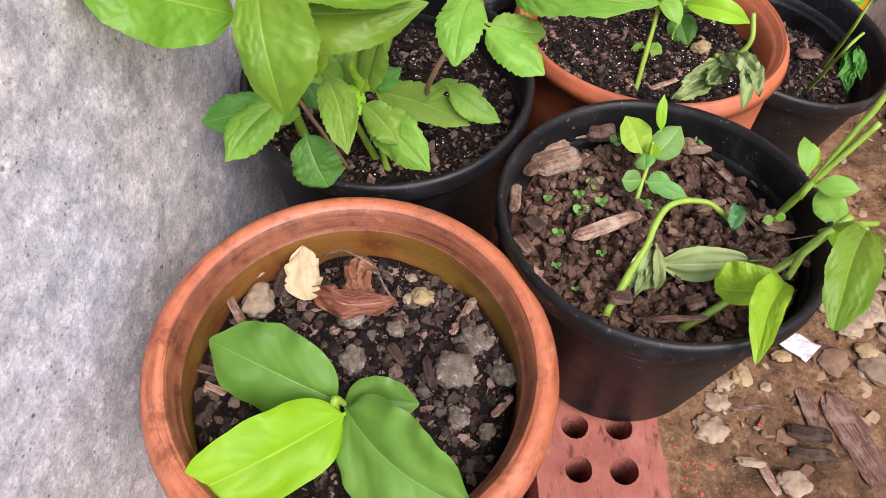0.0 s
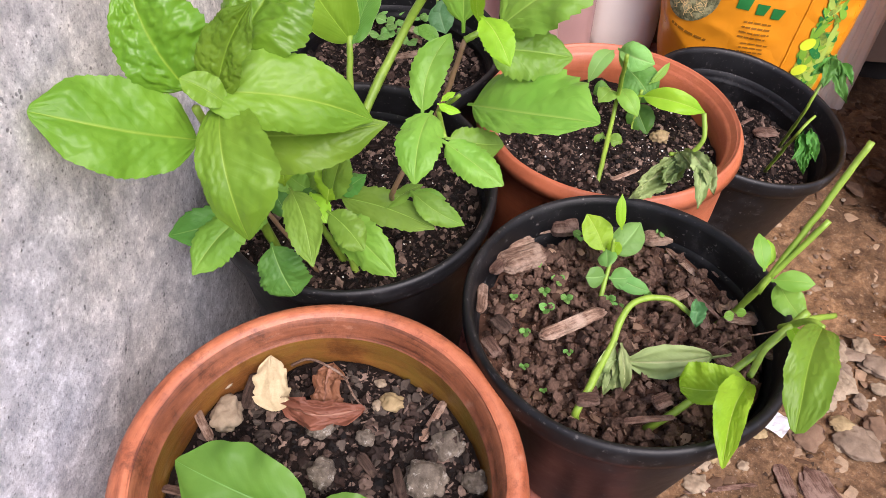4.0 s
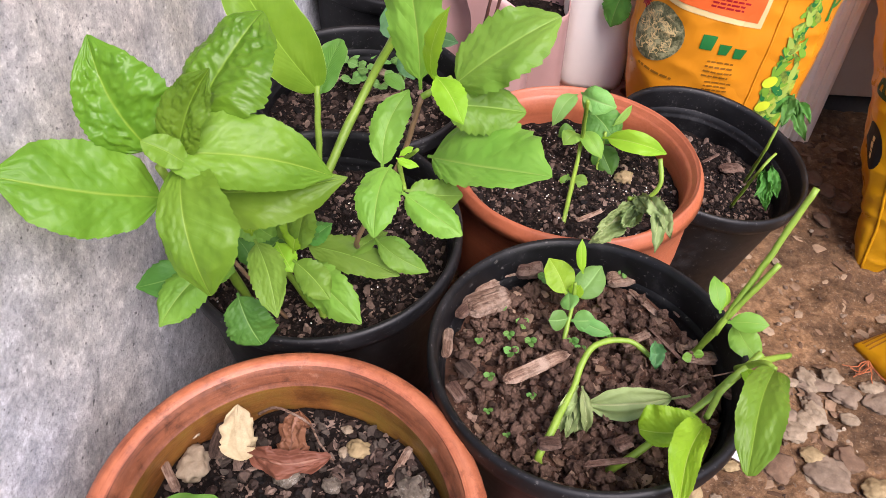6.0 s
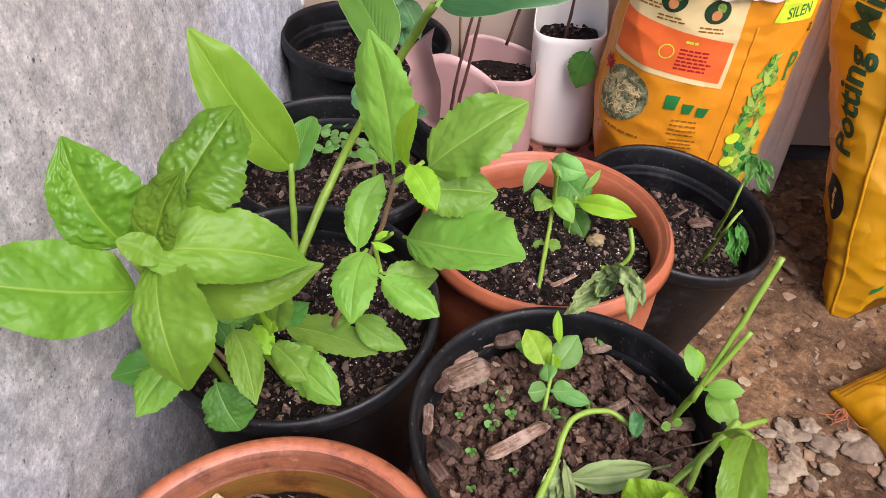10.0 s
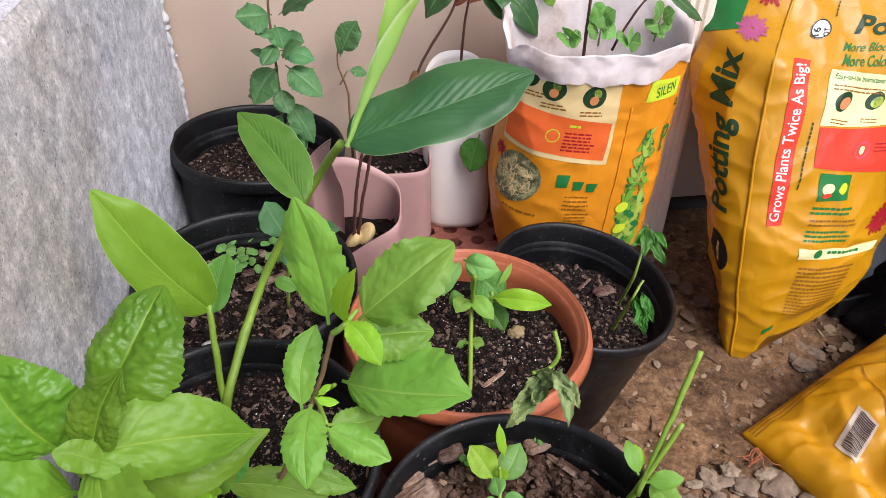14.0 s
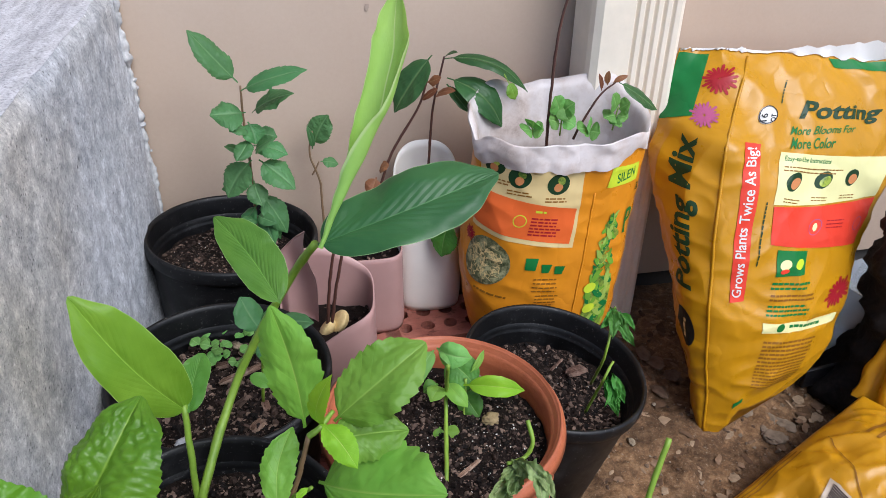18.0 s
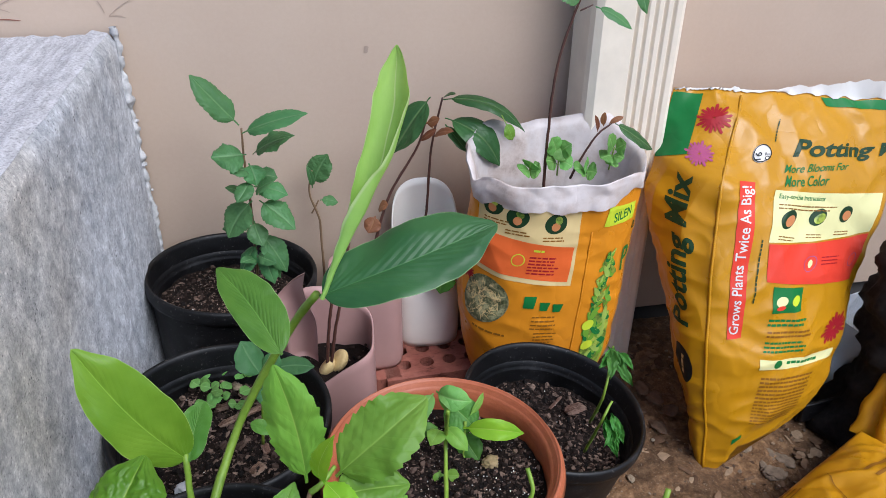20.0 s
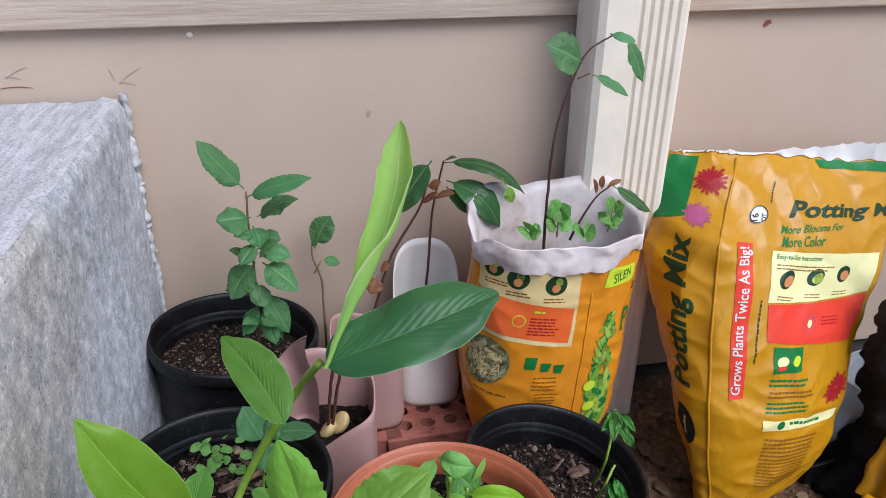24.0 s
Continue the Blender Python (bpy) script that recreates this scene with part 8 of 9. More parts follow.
plant = thing("weed", pose(0.362, -0.636, 0.300), "tiny round-leaved green seedling", "weed", "tiny seedlings")
ORIGIN = Vector((0.362, -0.636, 0.300))
leaf(plant, (0.362, -0.636, 0.300), (0.356, -0.639, 0.305), 0.0047, M["sapling_light"], OVAL)
leaf(plant, (0.362, -0.636, 0.300), (0.365, -0.638, 0.305), 0.0047, M["sapling_light"], OVAL)
leaf(plant, (0.362, -0.636, 0.300), (0.360, -0.646, 0.305), 0.0047, M["sapling_light"], OVAL)

plant = thing("weed", pose(0.290, -0.757, 0.300), "tiny round-leaved green seedling", "weed", "tiny seedlings")
ORIGIN = Vector((0.290, -0.757, 0.300))
leaf(plant, (0.290, -0.757, 0.300), (0.286, -0.759, 0.305), 0.0034, M["sapling_light"], OVAL)
leaf(plant, (0.290, -0.757, 0.300), (0.293, -0.759, 0.305), 0.0034, M["sapling_light"], OVAL)
leaf(plant, (0.290, -0.757, 0.300), (0.290, -0.764, 0.305), 0.0034, M["sapling_light"], OVAL)

plant = thing("weed", pose(0.355, -0.746, 0.300), "tiny round-leaved green seedling", "weed", "tiny seedlings")
ORIGIN = Vector((0.355, -0.746, 0.300))
leaf(plant, (0.355, -0.746, 0.300), (0.349, -0.748, 0.305), 0.0045, M["sapling_light"], OVAL)
leaf(plant, (0.355, -0.746, 0.300), (0.358, -0.747, 0.305), 0.0045, M["sapling_light"], OVAL)
leaf(plant, (0.355, -0.746, 0.300), (0.353, -0.754, 0.305), 0.0045, M["sapling_light"], OVAL)

plant = thing("weed", pose(0.274, -0.789, 0.300), "tiny round-leaved green seedling", "weed", "tiny seedlings")
ORIGIN = Vector((0.274, -0.789, 0.300))
leaf(plant, (0.274, -0.789, 0.300), (0.271, -0.791, 0.305), 0.0025, M["sapling_light"], OVAL)
leaf(plant, (0.274, -0.789, 0.300), (0.276, -0.790, 0.305), 0.0025, M["sapling_light"], OVAL)
leaf(plant, (0.274, -0.789, 0.300), (0.274, -0.794, 0.305), 0.0025, M["sapling_light"], OVAL)

plant = thing("weed", pose(0.347, -0.700, 0.300), "tiny round-leaved green seedling", "weed", "tiny seedlings")
ORIGIN = Vector((0.347, -0.700, 0.300))
leaf(plant, (0.347, -0.700, 0.300), (0.342, -0.702, 0.305), 0.0032, M["sapling_light"], OVAL)
leaf(plant, (0.347, -0.700, 0.300), (0.348, -0.701, 0.305), 0.0032, M["sapling_light"], OVAL)
leaf(plant, (0.347, -0.700, 0.300), (0.345, -0.707, 0.305), 0.0032, M["sapling_light"], OVAL)

plant = thing("weed", pose(0.273, -0.706, 0.300), "tiny round-leaved green seedling", "weed", "tiny seedlings")
ORIGIN = Vector((0.273, -0.706, 0.300))
leaf(plant, (0.273, -0.706, 0.300), (0.268, -0.709, 0.305), 0.0044, M["sapling_light"], OVAL)
leaf(plant, (0.273, -0.706, 0.300), (0.277, -0.708, 0.305), 0.0044, M["sapling_light"], OVAL)
leaf(plant, (0.273, -0.706, 0.300), (0.273, -0.715, 0.305), 0.0044, M["sapling_light"], OVAL)

# ---- stones, bark and other litter ----
def crusted_stone(name, dark, light):
    """Soil-stained stone with a broken white crust."""
    m, t, b = nodes_of(name)
    n = noise_tex(t, 110, 8, 0.75)
    col = ramp(t, n, (0.32, dark), (0.66, light))
    crust = ramp(t, noise_tex(t, 170, 7, 0.8), (0.56, (0, 0, 0)), (0.66, (1, 1, 1)))
    col = blend(t, crust, col, blend(t, 0.6, col, (0.6, 0.57, 0.5)))
    t.links.new(col, b.inputs["Base Color"])
    b.inputs["Roughness"].default_value, b.inputs["Specular IOR Level"].default_value = 0.9, 0.2
    bump(t, b, n, 0.9, 0.003)
    return m


M["stone_pale"] = speckled("pale_limestone", (0.15, 0.108, 0.066), (0.35, 0.275, 0.185), 40, 0.9, 220, 0.5, 0.002)
M["stone_flat"] = speckled("grey_brown_slab", (0.1, 0.068, 0.043), (0.27, 0.2, 0.138), 35, 0.9, 200, 0.5, 0.002)
M["stone_brown"] = speckled("crumbly_brown_stone", (0.09, 0.05, 0.028), (0.2, 0.125, 0.075), 35, 0.9, 200, 0.6, 0.002)
M["stone_grey"] = crusted_stone("grey_crusted_stone", (0.045, 0.035, 0.026), (0.21, 0.175, 0.135))
M["stone_moss"] = speckled("ochre_stone", (0.17, 0.12, 0.05), (0.36, 0.27, 0.14), 40, 0.9, 220, 0.5, 0.002)
def grained(name, dark, light, pale):
    """Split wood or bark: fibres along x, dark cracks between them, a few pale torn faces."""
    m, t, b = nodes_of(name)
    fibre = noise_tex(t, 1.0, 7, 0.75, stretch=(45, 420, 420))
    col = ramp(t, fibre, (0.34, tuple(v * 0.45 for v in dark)), (0.45, dark), (0.62, light))
    col = blend(t, ramp(t, noise_tex(t, 55, 5, 0.7), (0.5, (0, 0, 0)), (0.66, (0.8, 0.8, 0.8))), col, pale)
    own = ramp(t, random_of(t), (0.0, (0.65, 0.62, 0.6)), (1.0, (1.15, 1.12, 1.1)))
    t.links.new(blend(t, 1.0, col, own, "MULTIPLY"), b.inputs["Base Color"])
    b.inputs["Roughness"].default_value, b.inputs["Specular IOR Level"].default_value = 0.85, 0.2
    bump(t, b, fibre, 0.9, 0.003)
    return m


M["wood_chip"] = grained("weathered_wood_chip", (0.16, 0.095, 0.065), (0.37, 0.25, 0.18), (0.5, 0.38, 0.295))
M["dark_bark"] = grained("dark_bark", (0.035, 0.022, 0.016), (0.085, 0.055, 0.042), (0.12, 0.085, 0.066))
M["grey_bark"] = grained("grey_pink_bark", (0.085, 0.046, 0.033), (0.2, 0.125, 0.095), (0.27, 0.19, 0.15))
M["dry_leaf"] = leaf_material("dry_brown_leaf", (0.12, 0.042, 0.025), (0.3, 0.12, 0.07), (0.36, 0.19, 0.13), 0.55, 0.2, 7, quilt=0.3)
M["paper"] = plain("crumpled_white_paper", (0.5, 0.5, 0.52), 0.8)
M["tan_flake"] = speckled("pale_tan_flake", (0.36, 0.28, 0.15), (0.5, 0.41, 0.25), 60, 0.75)


def stone(x, y, z, sx, sy, sz, material, label, turn=0, name="stone", seed=0, n=4):
    o = Vector((seed * 3.1, 7 + x * 40, 1 + y * 40))
    bm = bmesh.new()
    bmesh.ops.create_icosphere(bm, subdivisions=n, radius=1)
    bm_v = []
    for v in bm.verts:
        c = v.co
        # a few flat broken faces, then pits
        k = min(1.0, 0.78 + 0.3 * abs(noise.noise(c * 0.9 + o))) + 0.26 * noise.noise(c * 1.5 + o) + 0.16 * noise.noise(c * 3.4 + o) + 0.08 * noise.noise(c * 8 + o)
        bm_v.append(Vector((c.x * sx, c.y * sy, c.z * sz)) * k * 1.1)
    bm_f = [tuple(v.index for v in f.verts) for f in bm.faces]
    bm.free()
    return tagged(put(name, mesh_of(name, bm_v, bm_f), M[material], None, "", pose(x, y, z, 0, 0, turn)), label, name.replace("_", " "))


def chip(a, b, width, thick, material, label, name="wood_chip", lift=0.0):
    """A splintered piece of wood or bark from a to b, its grain running along it."""
    a, b = Vector(a), Vector(b)
    d = b - a
    n, k = 14, 18
    rng = random.Random(int(abs(a.x * 9999) + abs(b.y * 777)))
    o = rng.uniform(0, 50)
    side = d.cross(Vector((0, 0, 1))).normalized()
    vs, fs = [], []
    for i in range(n + 1):
        u = i / n
        ends = min(1.0, 0.55 + 5 * min(u, 1 - u))
        for q in range(k):
            g = 2 * math.pi * q / k
            x, z = math.cos(g), math.sin(g)
            # ragged ends: each fibre stops at its own length
            reach = 0.09 * noise.noise((q * 1.7, o, 2.0))
            c = d * (u + reach * (2 * u - 1) + 0.02 * noise.noise((u * 3, o, 2)))
            e = 1 + 0.3 * noise.noise((u * 1.5, q * 1.3 + o, 5)) + 0.12 * noise.noise((u * 6, q * 2.1 + o, 9))
            flat = (abs(x) ** 3 + abs(z) ** 3) ** (-1 / 3)
            vs.append(c + side * (x * flat * width / 2 * ends * e) + Vector((0, 0, (0.35 + 0.6 * z * flat) * thick * 0.65 * ends * e)))
    turn = d.to_track_quat("X", "Z").to_matrix().to_4x4()
    back = turn.inverted()
    vs = [back @ v for v in vs]
    fs = [(i * k + q, i * k + (q + 1) % k, (i + 1) * k + (q + 1) % k, (i + 1) * k + q) for i in range(n) for q in range(k)] + [tuple(range(k))[::-1], tuple(n * k + q for q in range(k))]
    return tagged(put(name, mesh_of(name, vs, fs, False), M[material], None, "", Matrix.Translation(a) @ turn), label, name.replace("_", " "))


def dry_stem(points, r, label):
    """A thin bare stem lying over the soil."""
    line = bend([Vector(p) - Vector(points[0]) for p in points], 8)
    vs, fs = tube([p + 0.0004 * Vector((noise.noise(p * 200), noise.noise(p * 170), 0)) for p in line], [r * (1 - 0.4 * i / len(line)) for i in range(len(line))], 6)
    return tagged(put("twig", mesh_of("twig", vs, fs), M["wood_chip"], None, "", Matrix.Translation(Vector(points[0]))), label, "twig")


def leaf_litter(a, b, width, material, label, curl=0.5, rise=0.5, fall=0.6):
    global ORIGIN
    ORIGIN = Vector(a)
    ob = leaf(None, a, b, width, M[material], dict(rise=rise, fall=fall, petiole=0.0, teeth=3, bite=0.1, quilt=0.0, crumple=0.55 * curl, wave=0.25 + curl, cup=-1.5 * curl, limp=1.4 * curl), -0.8 * curl, 0.003)
    ob.name = ob.data.name = "dry_leaf"
    ob.matrix_basis = Matrix.Translation(ORIGIN)
    return tagged(ob, label, "dry leaf")


def paper_scrap(x, y, z):
    vs = []
    n = 10
    for j in range(n + 1):
        for i in range(n + 1):
            u, v = i / n - 0.5, j / n - 0.5
            vs.append((u * 0.04 * (1 + 0.3 * v), v * 0.024, 0.004 * noise.noise((u * 5, v * 5, 1)) + 0.006 * abs(u + v)))
    fs = [(j * (n + 1) + i, j * (n + 1) + i + 1, (j + 1) * (n + 1) + i + 1, (j + 1) * (n + 1) + i) for j in range(n) for i in range(n)]
    return tagged(put("paper_scrap", mesh_of("paper_scrap", vs, fs, False), M["paper"], None, "", pose(x, y, z, 4, 3, -25)), "scrap of crumpled white paper on the earth", "paper")


def build_gravel():
    rng = random.Random(41)
    def place(g):
        x, y = g.uniform(0.3, 1.15), g.uniform(-1.0, -0.05)
        if noise.noise((x * 7, y * 7, 2)) + 0.5 * noise.noise((x * 20, y * 20, 4)) < g.uniform(-0.35, 0.25):
            return None
        return Vector((x, y, ground_z(x, y) + 0.012 * noise.noise((x * 6, y * 6, 0)) + 0.001))
    v, f = scatter(rng, 2600, place, (0.0012, 0.005), 0.55, 1.8, 0.5)
    tagged(put("gravel", mesh_of("gravel", v, f, False), bits_material("ground_bits", (0.05, 0.03, 0.019), (0.11, 0.07, 0.046), (0.18, 0.125, 0.082), (0.34, 0.275, 0.2))), "loose grit and small stones on the earth", "gravel", kind="stuff")
    v, f = scatter(rng, 2200, place, (0.003, 0.014), 0.14, 2.8, 0.3)
    tagged(put("bark_flakes", mesh_of("bark_flakes", v, f, False), bits_material("flake_bits", (0.085, 0.046, 0.025), (0.16, 0.095, 0.055), (0.24, 0.15, 0.09), (0.36, 0.26, 0.165))), "flat bark flakes and chips on the earth", "bark flakes", kind="stuff")
    def red(g):
        x, y = g.gauss(0.44, 0.05), g.gauss(-0.80, 0.035)
        return Vector((x, y, ground_z(x, y) + 0.012 * noise.noise((x * 6, y * 6, 0)) + 0.002))
    v, f = scatter(rng, 60, red, (0.001, 0.0025), 0.7, 1.5, 0.5)
    tagged(put("red_crumbs", mesh_of("red_crumbs", v, f, False), plain("red_crumb", (0.55, 0.05, 0.03), 0.6)), "scattered tiny red crumbs on the earth", "crumbs", kind="stuff")


def build_clods():
    """Angular lumps of dried soil heaped in the weathered pot."""
    pot, height, place = POT["A"]
    rng = random.Random(77)
    def where(g):
        p = place(g)
        return p + Vector((0, 0, 0.001)) if p.x > -0.02 or g.random() < 0.35 else None
    v, f = scatter(rng, 260, where, (0.0025, 0.0062), 0.75, 1.6, 1.2, 2, 16, 0.6)
    tagged(put("soil_crust", mesh_of("soil_crust", v, f, False), bits_material("grey_brown_clods", (0.012, 0.008, 0.006), (0.045, 0.033, 0.026), (0.1, 0.078, 0.062), rough=0.9), pot, "angular grey-brown clods"), kind="stuff")


def build_chips():
    """Splinters of wood and bark strewn over the brown soil."""
    pot, height, place = POT["B"]
    rng = random.Random(78)
    def where(g):
        p = place(g)
        edge = math.hypot(p.x, p.y) / 0.095
        p.x, p.y = p.x * 0.93, p.y * 0.93
        return p + Vector((0, 0, 0.003)) if g.random() < 0.25 + 0.75 * edge ** 3 else None
    v, f = scatter(rng, 420, lambda g: place(g) * 0.92 + Vector((0, 0, 0.002 - 0.08 * place(g).z)), (0.0022, 0.0058), 0.8, 1.3, 1.4, 3, 14, 0.45)
    tagged(put("soil_crust", mesh_of("soil_crust", v, f), soil_material("crumbly_brown_clods", (0.03, 0.0165, 0.0115), (0.19, 0.115, 0.082), 0.85), pot, "crumbly brown clods"), kind="stuff")
    v, f = scatter(rng, 320, where, (0.0018, 0.0062), 0.28, 4.5, 0.6, 2, 16, 0.5)
    tagged(put("chip_litter", mesh_of("chip_litter", v, f, False), bits_material("strewn_wood_chips", (0.035, 0.018, 0.011), (0.09, 0.05, 0.032), (0.17, 0.105, 0.068), (0.33, 0.22, 0.15), rough=0.85), pot, "strewn wood and bark splinters"), kind="stuff")


def build_corner():
    """The tray, clear tub and dark root ball behind the bags."""
    tray = thing("seed_tray", pose(1.14, -0.135, 0.012, 0, 0, 6), "shallow black plastic seed tray on the ground", "seed tray")
    part("floor", box_bm(-0.2, 0.2, -0.1, 0.1, 0.0, 0.004, 0.001), M["black"], tray)
    for x0, x1, y0, y1 in ((-0.205, 0.205, -0.106, -0.1), (-0.205, 0.205, 0.1, 0.106), (-0.206, -0.2, -0.1, 0.1), (0.2, 0.206, -0.1, 0.1)):
        part("wall", box_bm(x0, x1, y0, y1, 0.0, 0.035, 0.0015), M["black"], tray)
    tub = thing("plastic_tub", pose(1.1, -0.175, 0.018, 0, 0, 14), "clear plastic tub lying in the tray", "plastic tub")
    m, t, b = nodes_of("clear_plastic")
    b.inputs["Base Color"].default_value = (0.7, 0.75, 0.8, 1)
    b.inputs["Roughness"].default_value, b.inputs["Transmission Weight"].default_value, b.inputs["IOR"].default_value = 0.15, 0.7, 1.3
    for x0, x1, y0, y1, z0, z1 in ((-0.07, 0.07, -0.05, -0.048, 0, 0.13), (-0.07, 0.07, 0.048, 0.05, 0, 0.13), (-0.07, -0.068, -0.048, 0.048, 0, 0.13), (0.068, 0.07, -0.048, 0.048, 0, 0.13), (-0.068, 0.068, -0.048, 0.048, 0, 0.002)):
        part("side", box_bm(x0, x1, y0, y1, z0, z1, 0.0007), m, tub)
    part("lip", box_bm(-0.078, 0.078, -0.058, -0.0505, 0.125, 0.132, 0.002), m, tub)
    rng = random.Random(51)
    bm_v, rows, n = [], 40, 44
    for j in range(rows + 1):
        z = 0.02 + 0.4 * j / rows
        r = (0.055 + 0.022 * soft(1 - z / 0.15)) * min(1.0, 6 * (1.02 - j / rows)) ** 0.5
        for i in range(n):
            a = 2 * math.pi * i / n
            d = Vector((math.cos(a), math.sin(a), 0))
            p = d * r + Vector((0.012 * math.sin(z * 18) - 0.02 * soft(1 - z / 0.14), 0, z))
            bm_v.append(p + d * (0.02 * noise.noise(p * 22) + 0.012 * abs(noise.noise(p * 55)) + 0.005 * noise.noise(p * 130)))
    bm_f = [(j * n + i, j * n + (i + 1) % n, (j + 1) * n + (i + 1) % n, (j + 1) * n + i) for j in range(rows) for i in range(n)] + [tuple(range(n))[::-1], tuple(rows * n + i for i in range(n))]
    ball = put("root_ball", mesh_of("root_ball", bm_v, bm_f), soil_material("black_crusted_soil", (0.006, 0.005, 0.005), (0.03, 0.025, 0.022), 0.7), None, "", pose(1.065, -0.275, -0.02))
    tagged(ball, "tall black crusted root ball beside the yellow bag", "root ball")


build_gravel()
build_clods()
build_chips()
build_corner()
stone(0.077, -0.829, 0.298, 0.0107, 0.0121, 0.0085, "stone_pale", "pale pitted stone on dark potting soil", seed=1)
stone(0.135, -0.826, 0.292, 0.0099, 0.0088, 0.0071, "stone_grey", "grey crusted stone on dark potting soil", seed=2)
stone(0.144, -0.857, 0.291, 0.0085, 0.0096, 0.0068, "stone_grey", "grey crumbly stone on dark potting soil", seed=3)
stone(0.205, -0.850, 0.285, 0.0140, 0.0125, 0.0100, "stone_grey", "grey crusted stone on dark potting soil", seed=4)
stone(0.216, -0.827, 0.284, 0.0110, 0.0103, 0.0082, "stone_grey", "grey crusted stone on dark potting soil", seed=5)
stone(0.177, -0.802, 0.288, 0.0085, 0.0066, 0.0053, "stone_moss", "ochre stone on dark potting soil", seed=6)
stone(0.237, -0.847, 0.281, 0.0081, 0.0081, 0.0065, "stone_grey", "small grey stone near the pot rim", seed=7)
stone(0.070, -0.808, 0.300, 0.0048, 0.0033, 0.0026, "stone_pale", "small pale pebble on potting soil", seed=8)
stone(0.168, -0.790, 0.290, 0.0037, 0.0033, 0.0026, "stone_pale", "small pale pebble on potting soil", seed=9)
stone(0.168, -0.806, 0.289, 0.0033, 0.0040, 0.0026, "stone_pale", "small pale pebble on potting soil", seed=10)
stone(0.212, -0.881, 0.283, 0.0066, 0.0073, 0.0053, "stone_grey", "small grey stone on potting soil", seed=11)
stone(0.230, -0.886, 0.282, 0.0055, 0.0055, 0.0044, "stone_grey", "small grey stone on potting soil", seed=12)
stone(0.165, -0.830, 0.289, 0.0062, 0.0055, 0.0044, "stone_grey", "dull grey clod on potting soil", seed=13)
chip((0.200, -0.825, 0.285), (0.211, -0.796, 0.284), 0.0054, 0.0034, "wood_chip", "thin weathered stick on potting soil", "wood_chip")
chip((0.058, -0.829, 0.299), (0.073, -0.847, 0.298), 0.0054, 0.0038, "wood_chip", "splintered stick against the pot wall", "wood_chip")
chip((0.088, -0.822, 0.296), (0.088, -0.797, 0.297), 0.0100, 0.0054, "dark_bark", "dark charred bark piece on potting soil", "wood_chip")
chip((0.056, -0.881, 0.299), (0.073, -0.881, 0.297), 0.0054, 0.0031, "grey_bark", "reddish wood splinter on potting soil", "wood_chip")
chip((0.064, -0.890, 0.298), (0.077, -0.893, 0.296), 0.0038, 0.0023, "wood_chip", "pale wood splinter on potting soil", "wood_chip")
chip((0.187, -0.846, 0.286), (0.194, -0.864, 0.285), 0.0054, 0.0031, "dark_bark", "dark bark splinter on potting soil", "wood_chip")
chip((0.163, -0.841, 0.288), (0.175, -0.853, 0.287), 0.0061, 0.0038, "dark_bark", "dark bark splinter on potting soil", "wood_chip")
chip((0.232, -0.875, 0.280), (0.242, -0.860, 0.280), 0.0046, 0.0031, "wood_chip", "thin stick on potting soil", "wood_chip")
leaf_litter((0.108, -0.822, 0.297), (0.097, -0.791, 0.312), 0.0235, "tan_flake", "pale tan dried leaf scrap standing in the soil", 0.05, 0.42, 0.62)
leaf_litter((0.108, -0.817, 0.299), (0.163, -0.816, 0.300), 0.019, "dry_leaf", "curled dry brown leaf on potting soil", 0.32, 0.3, 0.4)
leaf_litter((0.138, -0.821, 0.302), (0.138, -0.790, 0.308), 0.021, "dry_leaf", "rolled half of a dry brown leaf", 0.4, 0.5, 0.5)
dry_stem([(0.110, -0.792, 0.304), (0.122, -0.791, 0.312), (0.135, -0.794, 0.311), (0.147, -0.799, 0.307), (0.154, -0.808, 0.302), (0.164, -0.815, 0.293)], 0.0011, "thin arched dry stem on potting soil")
dry_stem([(0.426, -0.746, 0.335), (0.407, -0.753, 0.335), (0.395, -0.748, 0.320), (0.386, -0.746, 0.302)], 0.0006, "hair-thin pale root over brown soil")
chip((0.272, -0.752, 0.307), (0.314, -0.722, 0.303), 0.0105, 0.0070, "wood_chip", "long weathered wood chip on brown soil", "wood_chip")
chip((0.241, -0.690, 0.304), (0.272, -0.670, 0.301), 0.0211, 0.0115, "wood_chip", "split wood chip on brown soil", "wood_chip")
chip((0.244, -0.670, 0.302), (0.262, -0.656, 0.300), 0.0105, 0.0080, "wood_chip", "short wood chip on brown soil", "wood_chip")
chip((0.275, -0.639, 0.298), (0.297, -0.634, 0.297), 0.0239, 0.0172, "grey_bark", "chunk of crumbling bark on brown soil", "wood_chip")
chip((0.349, -0.642, 0.295), (0.383, -0.630, 0.292), 0.0163, 0.0126, "wood_chip", "layered wood chip against the pot wall", "wood_chip")
chip((0.383, -0.638, 0.293), (0.406, -0.654, 0.293), 0.0124, 0.0092, "wood_chip", "wood chip against the pot wall", "wood_chip")
chip((0.355, -0.707, 0.299), (0.376, -0.693, 0.297), 0.0067, 0.0046, "wood_chip", "narrow wood chip on brown soil", "wood_chip")
chip((0.378, -0.698, 0.298), (0.385, -0.725, 0.299), 0.0077, 0.0034, "grey_bark", "red-brown bark strip on brown soil", "wood_chip")
chip((0.229, -0.737, 0.308), (0.229, -0.711, 0.306), 0.0077, 0.0057, "wood_chip", "small wood chip on brown soil", "wood_chip")
chip((0.293, -0.800, 0.310), (0.308, -0.798, 0.309), 0.0086, 0.0069, "grey_bark", "grey bark flake near the pot wall", "wood_chip")
